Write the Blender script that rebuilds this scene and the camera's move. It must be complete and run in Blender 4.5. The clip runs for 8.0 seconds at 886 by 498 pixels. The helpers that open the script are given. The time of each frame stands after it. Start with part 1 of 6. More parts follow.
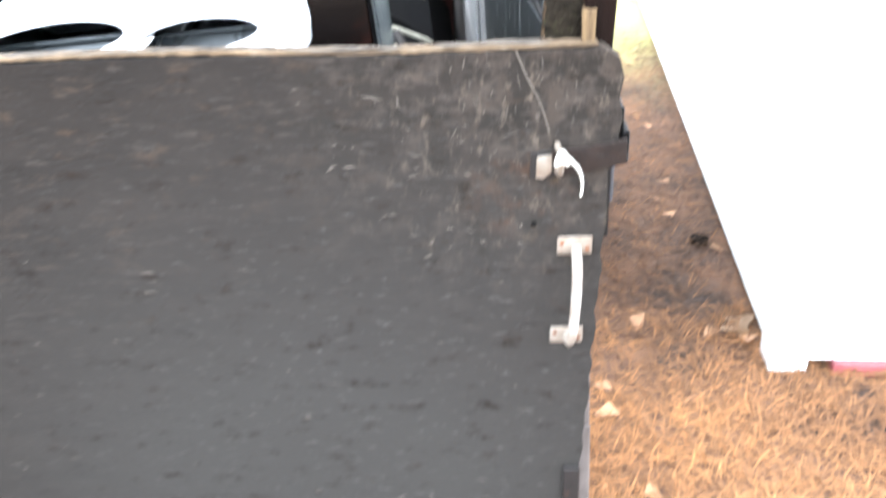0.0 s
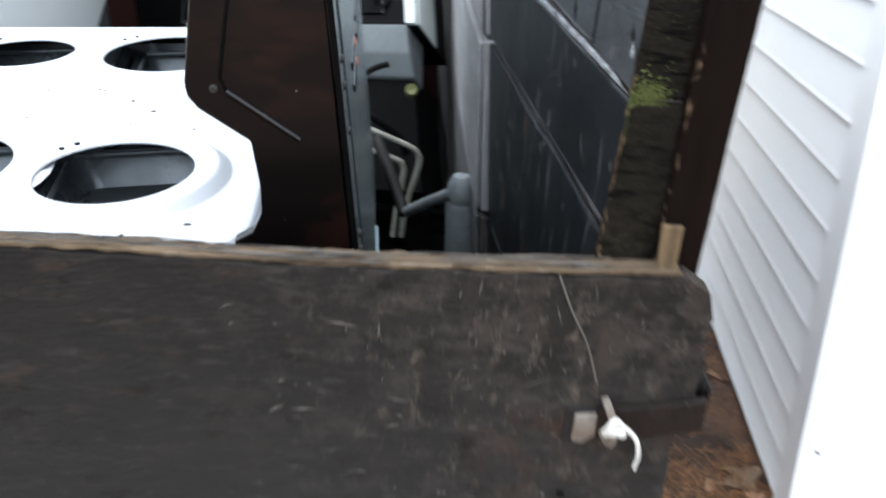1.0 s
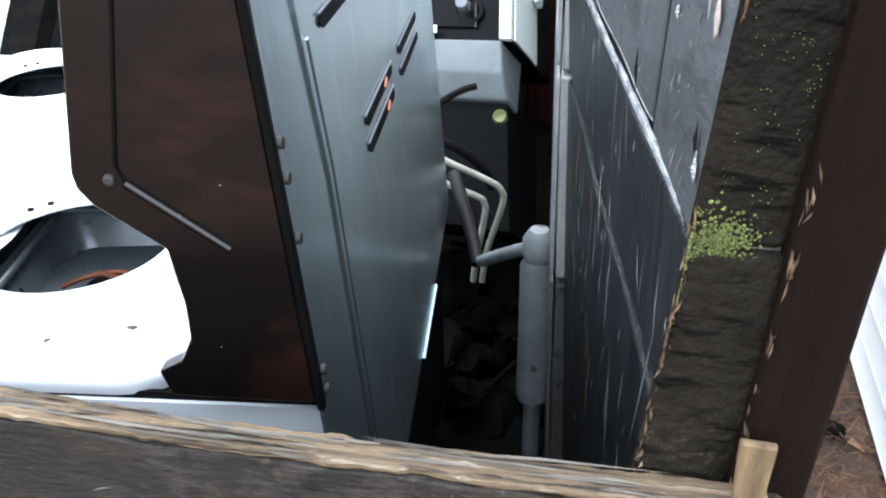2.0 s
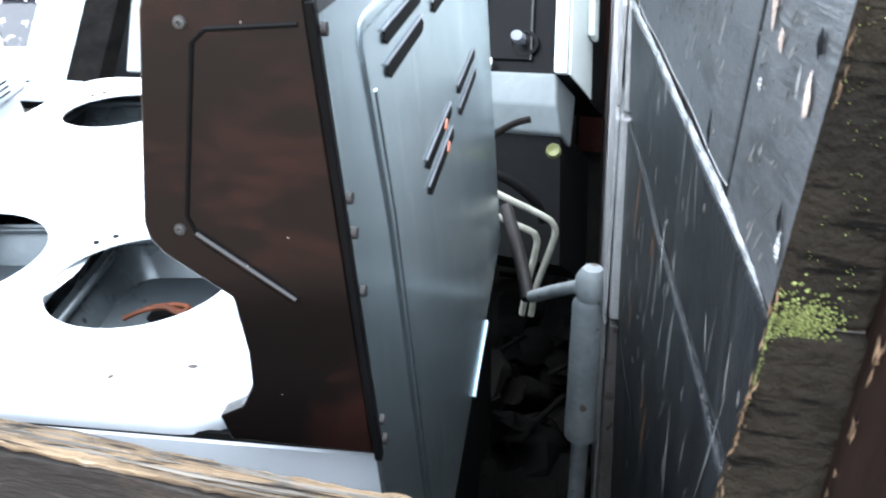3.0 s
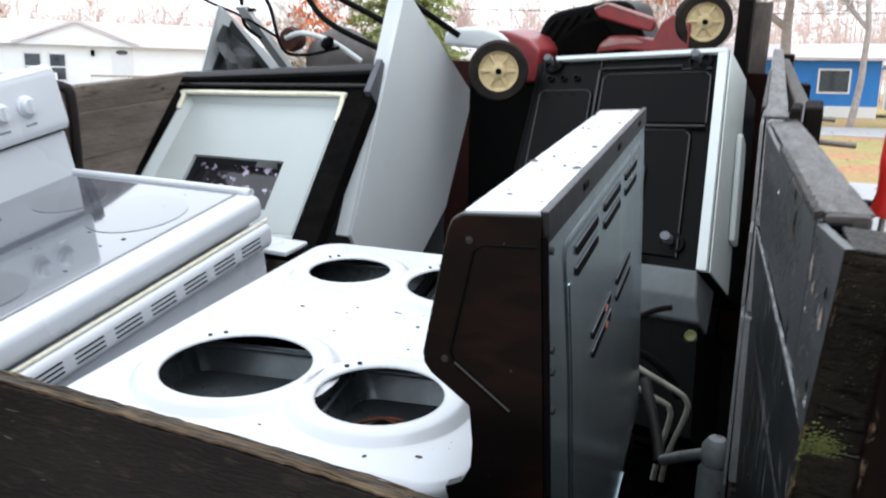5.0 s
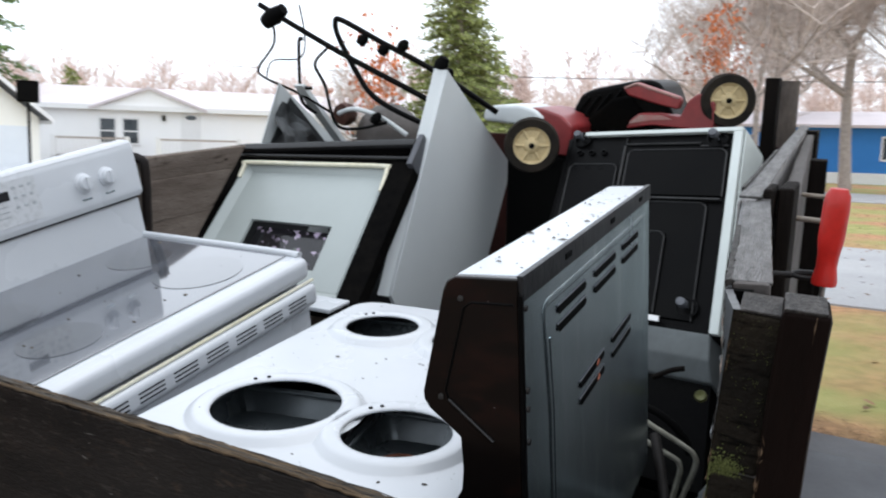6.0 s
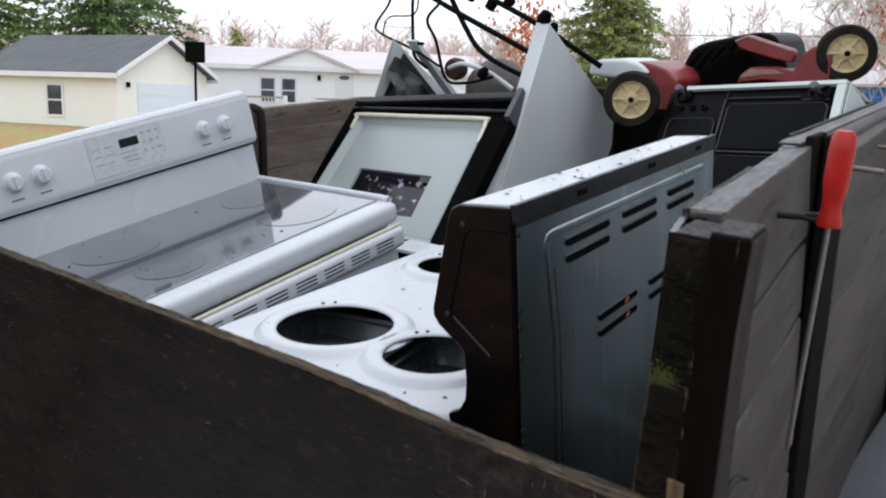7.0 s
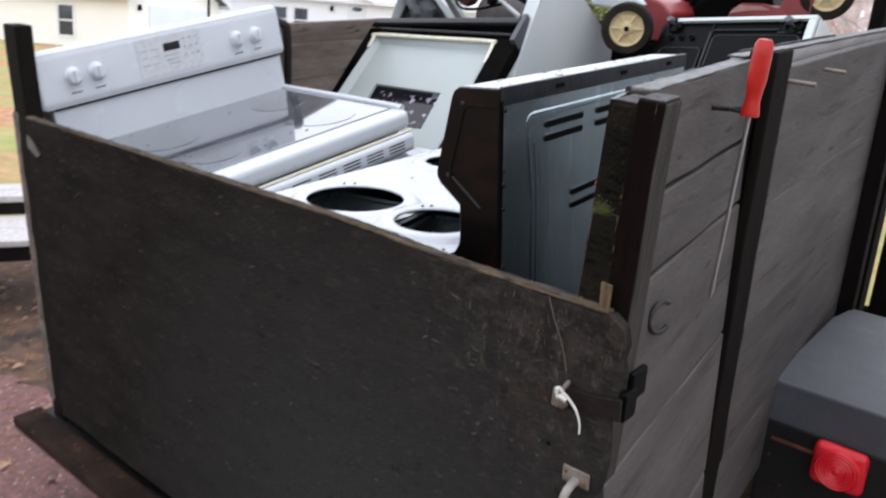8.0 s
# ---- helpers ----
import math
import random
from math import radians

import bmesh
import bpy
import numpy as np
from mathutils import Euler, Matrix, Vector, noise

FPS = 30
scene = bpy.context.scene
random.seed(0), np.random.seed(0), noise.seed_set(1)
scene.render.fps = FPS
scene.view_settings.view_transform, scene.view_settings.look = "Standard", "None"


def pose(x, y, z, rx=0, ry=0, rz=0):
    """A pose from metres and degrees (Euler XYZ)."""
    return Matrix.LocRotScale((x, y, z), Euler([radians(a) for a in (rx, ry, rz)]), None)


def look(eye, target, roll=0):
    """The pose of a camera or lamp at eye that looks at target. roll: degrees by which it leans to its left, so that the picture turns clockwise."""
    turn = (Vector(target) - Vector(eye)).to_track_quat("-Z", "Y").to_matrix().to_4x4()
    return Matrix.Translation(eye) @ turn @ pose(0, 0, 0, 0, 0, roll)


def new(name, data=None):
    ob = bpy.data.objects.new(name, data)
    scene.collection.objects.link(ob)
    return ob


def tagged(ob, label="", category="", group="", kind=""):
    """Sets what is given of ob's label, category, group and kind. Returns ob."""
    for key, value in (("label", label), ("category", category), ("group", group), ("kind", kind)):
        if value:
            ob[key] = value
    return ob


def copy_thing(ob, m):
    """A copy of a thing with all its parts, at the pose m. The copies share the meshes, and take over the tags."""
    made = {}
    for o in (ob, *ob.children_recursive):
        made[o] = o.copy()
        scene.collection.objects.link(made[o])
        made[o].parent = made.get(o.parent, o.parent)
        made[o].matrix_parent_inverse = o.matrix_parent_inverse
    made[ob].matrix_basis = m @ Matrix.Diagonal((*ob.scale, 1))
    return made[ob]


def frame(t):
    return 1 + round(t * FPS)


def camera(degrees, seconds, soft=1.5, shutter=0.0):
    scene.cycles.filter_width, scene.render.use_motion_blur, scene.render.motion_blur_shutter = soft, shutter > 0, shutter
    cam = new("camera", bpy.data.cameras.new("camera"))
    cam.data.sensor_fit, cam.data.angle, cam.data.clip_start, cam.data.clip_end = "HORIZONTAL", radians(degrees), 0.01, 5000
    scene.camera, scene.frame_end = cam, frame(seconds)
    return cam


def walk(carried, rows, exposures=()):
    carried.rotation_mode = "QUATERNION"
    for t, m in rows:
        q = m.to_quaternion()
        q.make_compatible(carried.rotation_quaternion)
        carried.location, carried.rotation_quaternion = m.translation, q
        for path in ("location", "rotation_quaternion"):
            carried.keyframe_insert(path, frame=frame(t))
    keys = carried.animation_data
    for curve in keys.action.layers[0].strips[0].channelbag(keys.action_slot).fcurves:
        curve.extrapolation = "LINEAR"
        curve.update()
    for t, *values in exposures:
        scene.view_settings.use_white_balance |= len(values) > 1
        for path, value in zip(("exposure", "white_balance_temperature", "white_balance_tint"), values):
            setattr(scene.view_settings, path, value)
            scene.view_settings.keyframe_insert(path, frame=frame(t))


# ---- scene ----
import collections

# ---- camera ----
# Trailer frame: x across, y forward from the tailgate's outer face, z up from the ground; the trailer stands nose-up.
TRAILER = pose(0, 0, -0.03, 4.86, 1.71, 0)
cam = camera(57.0, 8.0, 2.0, 0.5)
# seconds, eye (trailer frame), yaw, pitch, roll
PATH = [
    (0, -0.0567, -0.7682, 1.3106, 3.73, -32.83, -3.70),
    (0.3, -0.0816, -0.6876, 1.3229, -0.68, -29.77, -0.73),
    (0.5, -0.1012, -0.6295, 1.3346, -2.96, -29.17, -0.24),
    (0.8, -0.1116, -0.5428, 1.3294, -2.28, -29.37, 0.82),
    (1, -0.0958, -0.4564, 1.3168, 0.60, -29.63, 1.34),
    (1.2, -0.0596, -0.3746, 1.3084, 6.03, -29.23, 0.29),
    (2.3, -0.0261, -0.2423, 1.3052, 11.76, -30.11, -1.36),
    (2.5, -0.0308, -0.2403, 1.3091, 12.32, -29.28, -1.23),
    (3, -0.0393, -0.2394, 1.3168, 14.71, -28.42, -1.49),
    (3.5, -0.0469, -0.2472, 1.3248, 18.19, -26.50, -1.01),
    (4, -0.0482, -0.2496, 1.3398, 22.62, -24.39, -0.95),
    (4.5, -0.0348, -0.3447, 1.3739, 24.57, -19.67, -0.31),
    (4.7, -0.0246, -0.4006, 1.3893, 24.62, -18.37, 0.11),
    (5.8, 0.0830, -0.6044, 1.4517, 27.03, -12.91, 1.59),
    (6, 0.1096, -0.5888, 1.4498, 28.88, -12.24, 0.72),
    (6.5, 0.2071, -0.5414, 1.4397, 35.88, -13.71, 0.24),
    (7, 0.2801, -0.5836, 1.4368, 39.35, -15.01, 0.20),
    (7.5, 0.3722, -0.7160, 1.4220, 37.75, -16.90, 0.74),
    (8, 0.4589, -0.7877, 1.4139, 39.66, -19.24, 2.48),
]


def eye_pose(x, y, z, yaw, pitch, roll):
    ahead = Vector((-math.sin(radians(yaw)) * math.cos(radians(pitch)), math.cos(radians(yaw)) * math.cos(radians(pitch)), math.sin(radians(pitch))))
    eye = Vector((x, y, z))
    return TRAILER @ look(eye, eye + ahead, roll)


walk(cam, [(t, eye_pose(*row)) for t, *row in PATH],
     exposures=[(0.0, 3.55, 6450, 10), (0.6, 2.6, 6450, 10), (1.0, 1.85, 6350, 9), (1.6, 2.3, 6250, 8), (2.5, 3.12, 6150, 8), (3.0, 3.25, 6150, 8), (3.5, 3.08, 6250, 9), (4.5, 1.52, 6450, 10), (6.0, 0.6, 6550, 10), (7.0, 0.36, 6550, 11), (7.5, 0.46, 6550, 12), (8.0, 0.85, 6550, 14)])

# ---- sky and sun ----
world = bpy.data.worlds.new("overcast")
scene.world = world
world.use_nodes = True
wn = world.node_tree
sky = wn.nodes.new("ShaderNodeTexSky")
sky.sky_type = "NISHITA"
sky.sun_disc = False
sky.sun_elevation, sky.sun_rotation = radians(73), radians(50)
grey = wn.nodes.new("ShaderNodeHueSaturation")
grey.inputs["Saturation"].default_value = 0.12
cloud = wn.nodes.new("ShaderNodeMixRGB")
cloud.inputs["Fac"].default_value = 0.75
cloud.inputs["Color2"].default_value = (8.9, 9.8, 11.0, 1)
wn.links.new(sky.outputs[0], grey.inputs["Color"])
wn.links.new(grey.outputs[0], cloud.inputs["Color1"])
back = wn.nodes["Background"]
wn.links.new(cloud.outputs[0], back.inputs["Color"])
back.inputs["Strength"].default_value = 0.13
sun = new("sun", bpy.data.lights.new("sun", "SUN"))
sun.data.energy, sun.data.angle, sun.data.color = 0.7, radians(50), (1.0, 0.99, 0.98)
sun.matrix_world = look((0, 0, 10), (-1.2, -1.0, 5.0))

# ---- materials ----


def surf(name, a, b=None, rough=0.5, metal=0.0, scale=6.0, stretch=(1, 1, 1), bump=0.15, fine=90.0, specks=None, streaks=None, island=0.0, coat=0.0, rough2=None, per_object=0.0, grain=0.5, spec=0.5, patchy=False, wear=()):
    """Base colours a and b mixed by a coarse and a fine noise; specks and streaks: (colour, amount, scale)."""
    m = bpy.data.materials.new(name)
    m.use_nodes = True
    n, l = m.node_tree.nodes, m.node_tree.links
    bs = n["Principled BSDF"]
    b = b or tuple(c * 0.8 for c in a)
    co = n.new("ShaderNodeTexCoord")
    mp = n.new("ShaderNodeMapping")
    mp.inputs["Scale"].default_value = stretch
    l.new(co.outputs["Object"], mp.inputs["Vector"])
    if per_object:
        info = n.new("ShaderNodeObjectInfo")
        sh = n.new("ShaderNodeVectorMath")
        sh.operation = "SCALE"
        sh.inputs[0].default_value = (7.0, 3.0, 5.0)
        l.new(info.outputs["Random"], sh.inputs["Scale"])
        l.new(sh.outputs[0], mp.inputs["Location"])

    def noise_tex(s, d, r=0.6):
        t = n.new("ShaderNodeTexNoise")
        t.inputs["Scale"].default_value, t.inputs["Detail"].default_value, t.inputs["Roughness"].default_value = s, d, r
        l.new(mp.outputs[0], t.inputs["Vector"])
        return t

    def ramp(t, lo, hi):
        r = n.new("ShaderNodeMapRange")
        r.inputs["From Min"].default_value, r.inputs["From Max"].default_value = lo, hi
        l.new(t.outputs[0], r.inputs["Value"])
        return r

    def mix(f, c1, c2):
        x = n.new("ShaderNodeMixRGB")
        if f is not None:
            l.new(f.outputs[0], x.inputs["Fac"])
        for c, i in ((c1, "Color1"), (c2, "Color2")):
            if isinstance(c, tuple):
                x.inputs[i].default_value = (*c, 1)
            else:
                l.new(c.outputs[0], x.inputs[i])
        return x

    big, small = noise_tex(scale, 4), noise_tex(fine, 3)
    col = mix(ramp(big, 0.32, 0.68), a, b)
    soft_grain = ramp(small, 0.45, 0.75)
    soft_grain.inputs["To Max"].default_value = grain
    col = mix(soft_grain, col, tuple(c * 0.55 for c in a))
    if specks:
        c, amount, s = specks
        t = noise_tex(s, 2, 0.5)
        f = ramp(t, 1 - amount, 1.03 - amount)
        if patchy:
            mul = n.new("ShaderNodeMath")
            mul.operation = "MULTIPLY"
            l.new(f.outputs[0], mul.inputs[0])
            l.new(ramp(big, 0.48, 0.60).outputs[0], mul.inputs[1])
            f = mul
        col = mix(f, col, c)
    if streaks:
        c, amount, s, st = streaks
        m2 = n.new("ShaderNodeMapping")
        m2.inputs["Scale"].default_value = st
        m2.inputs["Rotation"].default_value = (0.15, 0.1, 0.25)
        l.new(co.outputs["Object"], m2.inputs["Vector"])
        t = noise_tex(s, 5, 0.65)
        l.new(m2.outputs[0], t.inputs["Vector"])
        col = mix(ramp(t, 1 - amount, 1.1 - amount), col, c)
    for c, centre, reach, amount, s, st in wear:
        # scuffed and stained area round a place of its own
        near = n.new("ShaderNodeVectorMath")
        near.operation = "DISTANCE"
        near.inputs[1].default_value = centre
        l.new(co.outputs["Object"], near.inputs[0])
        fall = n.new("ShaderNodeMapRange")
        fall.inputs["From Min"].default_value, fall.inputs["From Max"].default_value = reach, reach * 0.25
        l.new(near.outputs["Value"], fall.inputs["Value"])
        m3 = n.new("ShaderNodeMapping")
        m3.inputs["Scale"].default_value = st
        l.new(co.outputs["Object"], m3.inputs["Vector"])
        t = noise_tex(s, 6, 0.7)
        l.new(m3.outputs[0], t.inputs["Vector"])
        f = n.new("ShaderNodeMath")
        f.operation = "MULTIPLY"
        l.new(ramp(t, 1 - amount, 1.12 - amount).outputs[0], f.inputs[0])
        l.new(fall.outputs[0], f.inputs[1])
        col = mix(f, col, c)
    if island or per_object:
        src = n.new("ShaderNodeNewGeometry").outputs["Random Per Island"] if island else info.outputs["Random"]
        hs = n.new("ShaderNodeHueSaturation")
        r = n.new("ShaderNodeMapRange")
        k = island or per_object
        r.inputs["To Min"].default_value, r.inputs["To Max"].default_value = 1 - k, 1 + k
        l.new(src, r.inputs["Value"])
        l.new(r.outputs[0], hs.inputs["Value"])
        l.new(col.outputs[0], hs.inputs["Color"])
        col = hs
    l.new(col.outputs[0], bs.inputs["Base Color"])
    rr = n.new("ShaderNodeMapRange")
    rr.inputs["To Min"].default_value, rr.inputs["To Max"].default_value = rough, rough2 if rough2 is not None else min(1.0, rough * 1.35)
    l.new(big.outputs[0], rr.inputs["Value"])
    l.new(rr.outputs[0], bs.inputs["Roughness"])
    bs.inputs["Metallic"].default_value = metal
    bs.inputs["Coat Weight"].default_value = coat
    bs.inputs["Specular IOR Level"].default_value = spec
    if bump:
        bp = n.new("ShaderNodeBump")
        bp.inputs["Strength"].default_value, bp.inputs["Distance"].default_value = bump, 0.004
        l.new(small.outputs[0], bp.inputs["Height"])
        l.new(bp.outputs[0], bs.inputs["Normal"])
    return m


enamel = surf("white_enamel", (0.52, 0.535, 0.558), (0.475, 0.495, 0.52), 0.22, bump=0.0, scale=3, specks=((0.05, 0.045, 0.04), 0.24, 70), rough2=0.32, grain=0.0)
enamel_b = surf("grey_white_enamel", (0.53, 0.55, 0.58), (0.49, 0.51, 0.54), 0.22, bump=0.0, scale=2.5, rough2=0.32, grain=0.0)
trim_cream = surf("yellowed_trim", (0.62, 0.58, 0.42), (0.7, 0.68, 0.58), 0.5, bump=0.05)
brown = surf("brown_plastic", (0.0032, 0.0021, 0.0018), (0.0022, 0.0016, 0.0015), 0.16, bump=0.03, scale=7, specks=((0.3, 0.27, 0.25), 0.250, 190), rough2=0.30, grain=0.3, spec=0.34, streaks=((0.0092, 0.0037, 0.0028), 0.50, 15, (0.6, 1, 1.3)))
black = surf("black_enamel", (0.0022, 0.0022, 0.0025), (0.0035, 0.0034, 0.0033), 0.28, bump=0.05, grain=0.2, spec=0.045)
black_shiny = surf("glossy_black_trim", (0.004, 0.004, 0.0045), (0.008, 0.008, 0.008), 0.22, bump=0.1, grain=0.2, spec=0.35, scale=14)
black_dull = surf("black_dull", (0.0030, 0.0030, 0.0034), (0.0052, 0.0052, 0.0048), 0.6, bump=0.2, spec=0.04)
galv = surf("galvanised_steel", (0.60, 0.715, 0.755), (0.42, 0.515, 0.555), 0.17, 0.97, scale=4, stretch=(1, 1, 0.35), bump=0.05, rough2=0.33, streaks=((0.68, 0.78, 0.815), 0.43, 14, (2, 2, 0.35)), grain=0.1, specks=((0.78, 0.84, 0.86), 0.25, 150))
glass_top = surf("ceramic_glass", (0.085, 0.092, 0.108), (0.105, 0.112, 0.128), 0.05, bump=0.0, scale=3, rough2=0.09, specks=((0.22, 0.19, 0.15), 0.22, 45), grain=0.0, spec=1.0, coat=1.0)
ring = surf("burner_ring", (0.060, 0.065, 0.075), (0.074, 0.079, 0.090), 0.05, bump=0.0, rough2=0.09, grain=0.0, spec=1.0, coat=1.0)
display = surf("display_glass", (0.008, 0.008, 0.01), (0.01, 0.01, 0.012), 0.1, bump=0.0)
bowl = surf("burner_cavity", (0.045, 0.052, 0.058), (0.016, 0.019, 0.021), 0.22, 0.5, scale=9, bump=0.12, rough2=0.5, streaks=((0.22, 0.24, 0.25), 0.38, 8, (1, 1, 1)), spec=0.35)
copper = surf("rusty_element", (0.13, 0.038, 0.016), (0.05, 0.018, 0.010), 0.6, 0.2, scale=60, spec=0.2)
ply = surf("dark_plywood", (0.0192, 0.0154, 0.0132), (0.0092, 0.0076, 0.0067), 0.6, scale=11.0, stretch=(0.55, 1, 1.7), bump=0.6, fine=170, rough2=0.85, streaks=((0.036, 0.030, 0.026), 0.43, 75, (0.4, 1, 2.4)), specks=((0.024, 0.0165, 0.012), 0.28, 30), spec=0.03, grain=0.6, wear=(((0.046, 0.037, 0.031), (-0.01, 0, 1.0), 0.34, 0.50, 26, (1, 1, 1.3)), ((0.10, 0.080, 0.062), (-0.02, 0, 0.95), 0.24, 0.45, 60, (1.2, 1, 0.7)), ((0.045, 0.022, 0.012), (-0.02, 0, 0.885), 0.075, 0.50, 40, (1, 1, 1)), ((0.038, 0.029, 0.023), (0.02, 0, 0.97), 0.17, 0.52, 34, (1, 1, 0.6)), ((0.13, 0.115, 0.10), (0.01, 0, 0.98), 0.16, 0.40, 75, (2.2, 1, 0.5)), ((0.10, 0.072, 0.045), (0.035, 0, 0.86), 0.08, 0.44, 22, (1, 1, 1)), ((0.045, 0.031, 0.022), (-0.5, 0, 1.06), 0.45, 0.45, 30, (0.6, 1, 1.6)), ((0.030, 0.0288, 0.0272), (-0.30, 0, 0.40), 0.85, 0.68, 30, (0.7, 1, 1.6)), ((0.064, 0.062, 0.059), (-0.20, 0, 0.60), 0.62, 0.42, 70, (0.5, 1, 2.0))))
ply_edge = surf("worn_plywood_edge", (0.17, 0.12, 0.075), (0.035, 0.027, 0.021), 0.85, scale=34, stretch=(0.16, 5, 5), bump=1.0, fine=110, spec=0.08, streaks=((0.20, 0.165, 0.125), 0.42, 60, (0.25, 4, 4)))
plank_out = surf("weathered_plank", (0.112, 0.099, 0.094), (0.062, 0.053, 0.049), 0.5, scale=3.4, stretch=(3, 0.5, 3), bump=0.4, fine=60, rough2=0.8, per_object=0.15, streaks=((0.040, 0.032, 0.029), 0.42, 9, (4, 0.3, 4)), spec=0.25, specks=((0.022, 0.017, 0.015), 0.30, 20))
# one wall in two tones: depth shade and skylight are put into the colour
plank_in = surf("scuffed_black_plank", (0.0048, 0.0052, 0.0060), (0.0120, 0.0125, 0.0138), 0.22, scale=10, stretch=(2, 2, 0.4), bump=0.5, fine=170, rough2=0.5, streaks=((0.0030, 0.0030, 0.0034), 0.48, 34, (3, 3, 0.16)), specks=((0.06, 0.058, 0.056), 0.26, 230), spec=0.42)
plank_sawn_lit = surf("wet_sawn_plank_lit", (0.024, 0.0248, 0.0265), (0.050, 0.0515, 0.055), 0.26, scale=10, stretch=(2, 0.4, 1.6), bump=0.22, fine=190, rough2=0.5, streaks=((0.012, 0.0122, 0.013), 0.47, 30, (3, 0.5, 1.2)), specks=((0.13, 0.128, 0.126), 0.24, 230), spec=0.9)
plank_top = surf("wet_plank_top", (0.105, 0.100, 0.098), (0.024, 0.021, 0.019), 0.16, scale=22, stretch=(5, 0.9, 1), bump=0.9, fine=120, rough2=0.55, streaks=((0.20, 0.195, 0.195), 0.37, 50, (4, 0.6, 1)), specks=((0.008, 0.007, 0.006), 0.36, 60))
plank_old = surf("grey_brown_board", (0.185, 0.152, 0.130), (0.090, 0.070, 0.058), 0.8, scale=5, stretch=(3, 0.6, 3), bump=0.7, fine=70, per_object=0.12, streaks=((0.034, 0.024, 0.018), 0.42, 14, (5, 0.35, 5)), specks=((0.035, 0.026, 0.02), 0.30, 18), spec=0.08)
post_mat = surf("dark_post", (0.0058, 0.0046, 0.0040), (0.012, 0.0092, 0.0078), 0.6, scale=6, stretch=(3, 3, 0.4), bump=0.6, fine=60, rough2=0.85, specks=((0.10, 0.06, 0.032), 0.265, 40), spec=0.06, patchy=True)
moss = surf("mossy_end_grain", (0.0074, 0.0064, 0.0051), (0.0172, 0.0136, 0.0096), 0.7, scale=13, bump=0.9, fine=160, specks=((0.046, 0.048, 0.022), 0.34, 620), spec=0.05, patchy=True, streaks=((0.0020, 0.0018, 0.0015), 0.45, 70, (0.5, 1, 3.5)))
raw = surf("bare_wood", (0.16, 0.11, 0.06), (0.05, 0.034, 0.022), 0.8, scale=30, stretch=(3, 3, 0.6), bump=0.6, spec=0.1)
steel_dark = surf("dark_steel", (0.014, 0.014, 0.015), (0.026, 0.022, 0.020), 0.5, 0.3, bump=0.15, specks=((0.12, 0.05, 0.025), 0.27, 30), spec=0.2)
fender_mat = surf("grey_fender", (0.10, 0.105, 0.118), (0.07, 0.074, 0.084), 0.42, 0.2, scale=4, bump=0.05, rough2=0.6)
steel = surf("bright_steel", (0.5, 0.5, 0.5), (0.35, 0.35, 0.36), 0.3, 0.9, bump=0.05)
hasp_rust = surf("rusty_dark_strap", (0.016, 0.010, 0.008), (0.007, 0.0055, 0.005), 0.5, 0.2, scale=30, bump=0.5, spec=0.25, specks=((0.16, 0.13, 0.11), 0.29, 90))
handle_paint = surf("worn_white_paint", (0.30, 0.28, 0.25), (0.17, 0.13, 0.10), 0.45, scale=34, bump=0.15, specks=((0.16, 0.08, 0.04), 0.28, 70))
screw_grey = surf("dull_screw", (0.045, 0.044, 0.043), (0.02, 0.018, 0.016), 0.45, 0.5, scale=60, bump=0.1)
zinc = surf("worn_zinc", (0.26, 0.235, 0.205), (0.14, 0.10, 0.07), 0.5, 0.3, scale=40, bump=0.15)
rope = surf("white_cord", (0.72, 0.71, 0.66), (0.6, 0.58, 0.52), 0.8, bump=0.3, fine=200)
rust = surf("rust", (0.16, 0.06, 0.03), (0.08, 0.035, 0.022), 0.85, 0.1, scale=18, bump=0.5, spec=0.1)
red_plastic = surf("red_plastic", (0.46, 0.016, 0.011), (0.38, 0.012, 0.009), 0.3, bump=0.02, rough2=0.4, spec=0.4)
red_paint = surf("faded_red_paint", (0.24, 0.022, 0.024), (0.13, 0.014, 0.015), 0.35, bump=0.1, specks=((0.22, 0.17, 0.14), 0.27, 30))
red_pale = surf("worn_red_paint", (0.34, 0.12, 0.11), (0.30, 0.22, 0.19), 0.45, bump=0.05, scale=20)
red_dark = surf("red_brown_board", (0.030, 0.009, 0.0075), (0.018, 0.007, 0.006), 0.6, bump=0.2, spec=0.08)
lens_red = surf("tail_light_lens", (0.88, 0.025, 0.04), (0.75, 0.02, 0.03), 0.15, bump=0.6, fine=220, rough2=0.2)
rubber = surf("rubber", (0.012, 0.011, 0.010), (0.030, 0.024, 0.019), 0.75, bump=0.5, fine=60, spec=0.08, scale=30)
cream = surf("tan_plastic", (0.56, 0.44, 0.24), (0.46, 0.35, 0.18), 0.5, bump=0.05)
pipe_grey = surf("grey_pipe", (0.27, 0.285, 0.29), (0.16, 0.172, 0.18), 0.5, 0.1, scale=18, bump=0.2, specks=((0.09, 0.07, 0.055), 0.33, 40))
hose_mat = surf("dirty_hose", (0.36, 0.35, 0.29), (0.22, 0.21, 0.17), 0.6, scale=30, bump=0.1)
vinyl = surf("white_vinyl", (0.83, 0.835, 0.84), (0.80, 0.805, 0.81), 0.4, scale=1.5, bump=0.0, rough2=0.5, grain=0.0)
brick_red = surf("red_footing", (0.30, 0.07, 0.075), (0.22, 0.05, 0.055), 0.75, scale=12, bump=0.3)
garage_wall = surf("cream_siding", (0.88, 0.865, 0.80), (0.86, 0.84, 0.77), 0.6, scale=1, bump=0.02, grain=0.0)
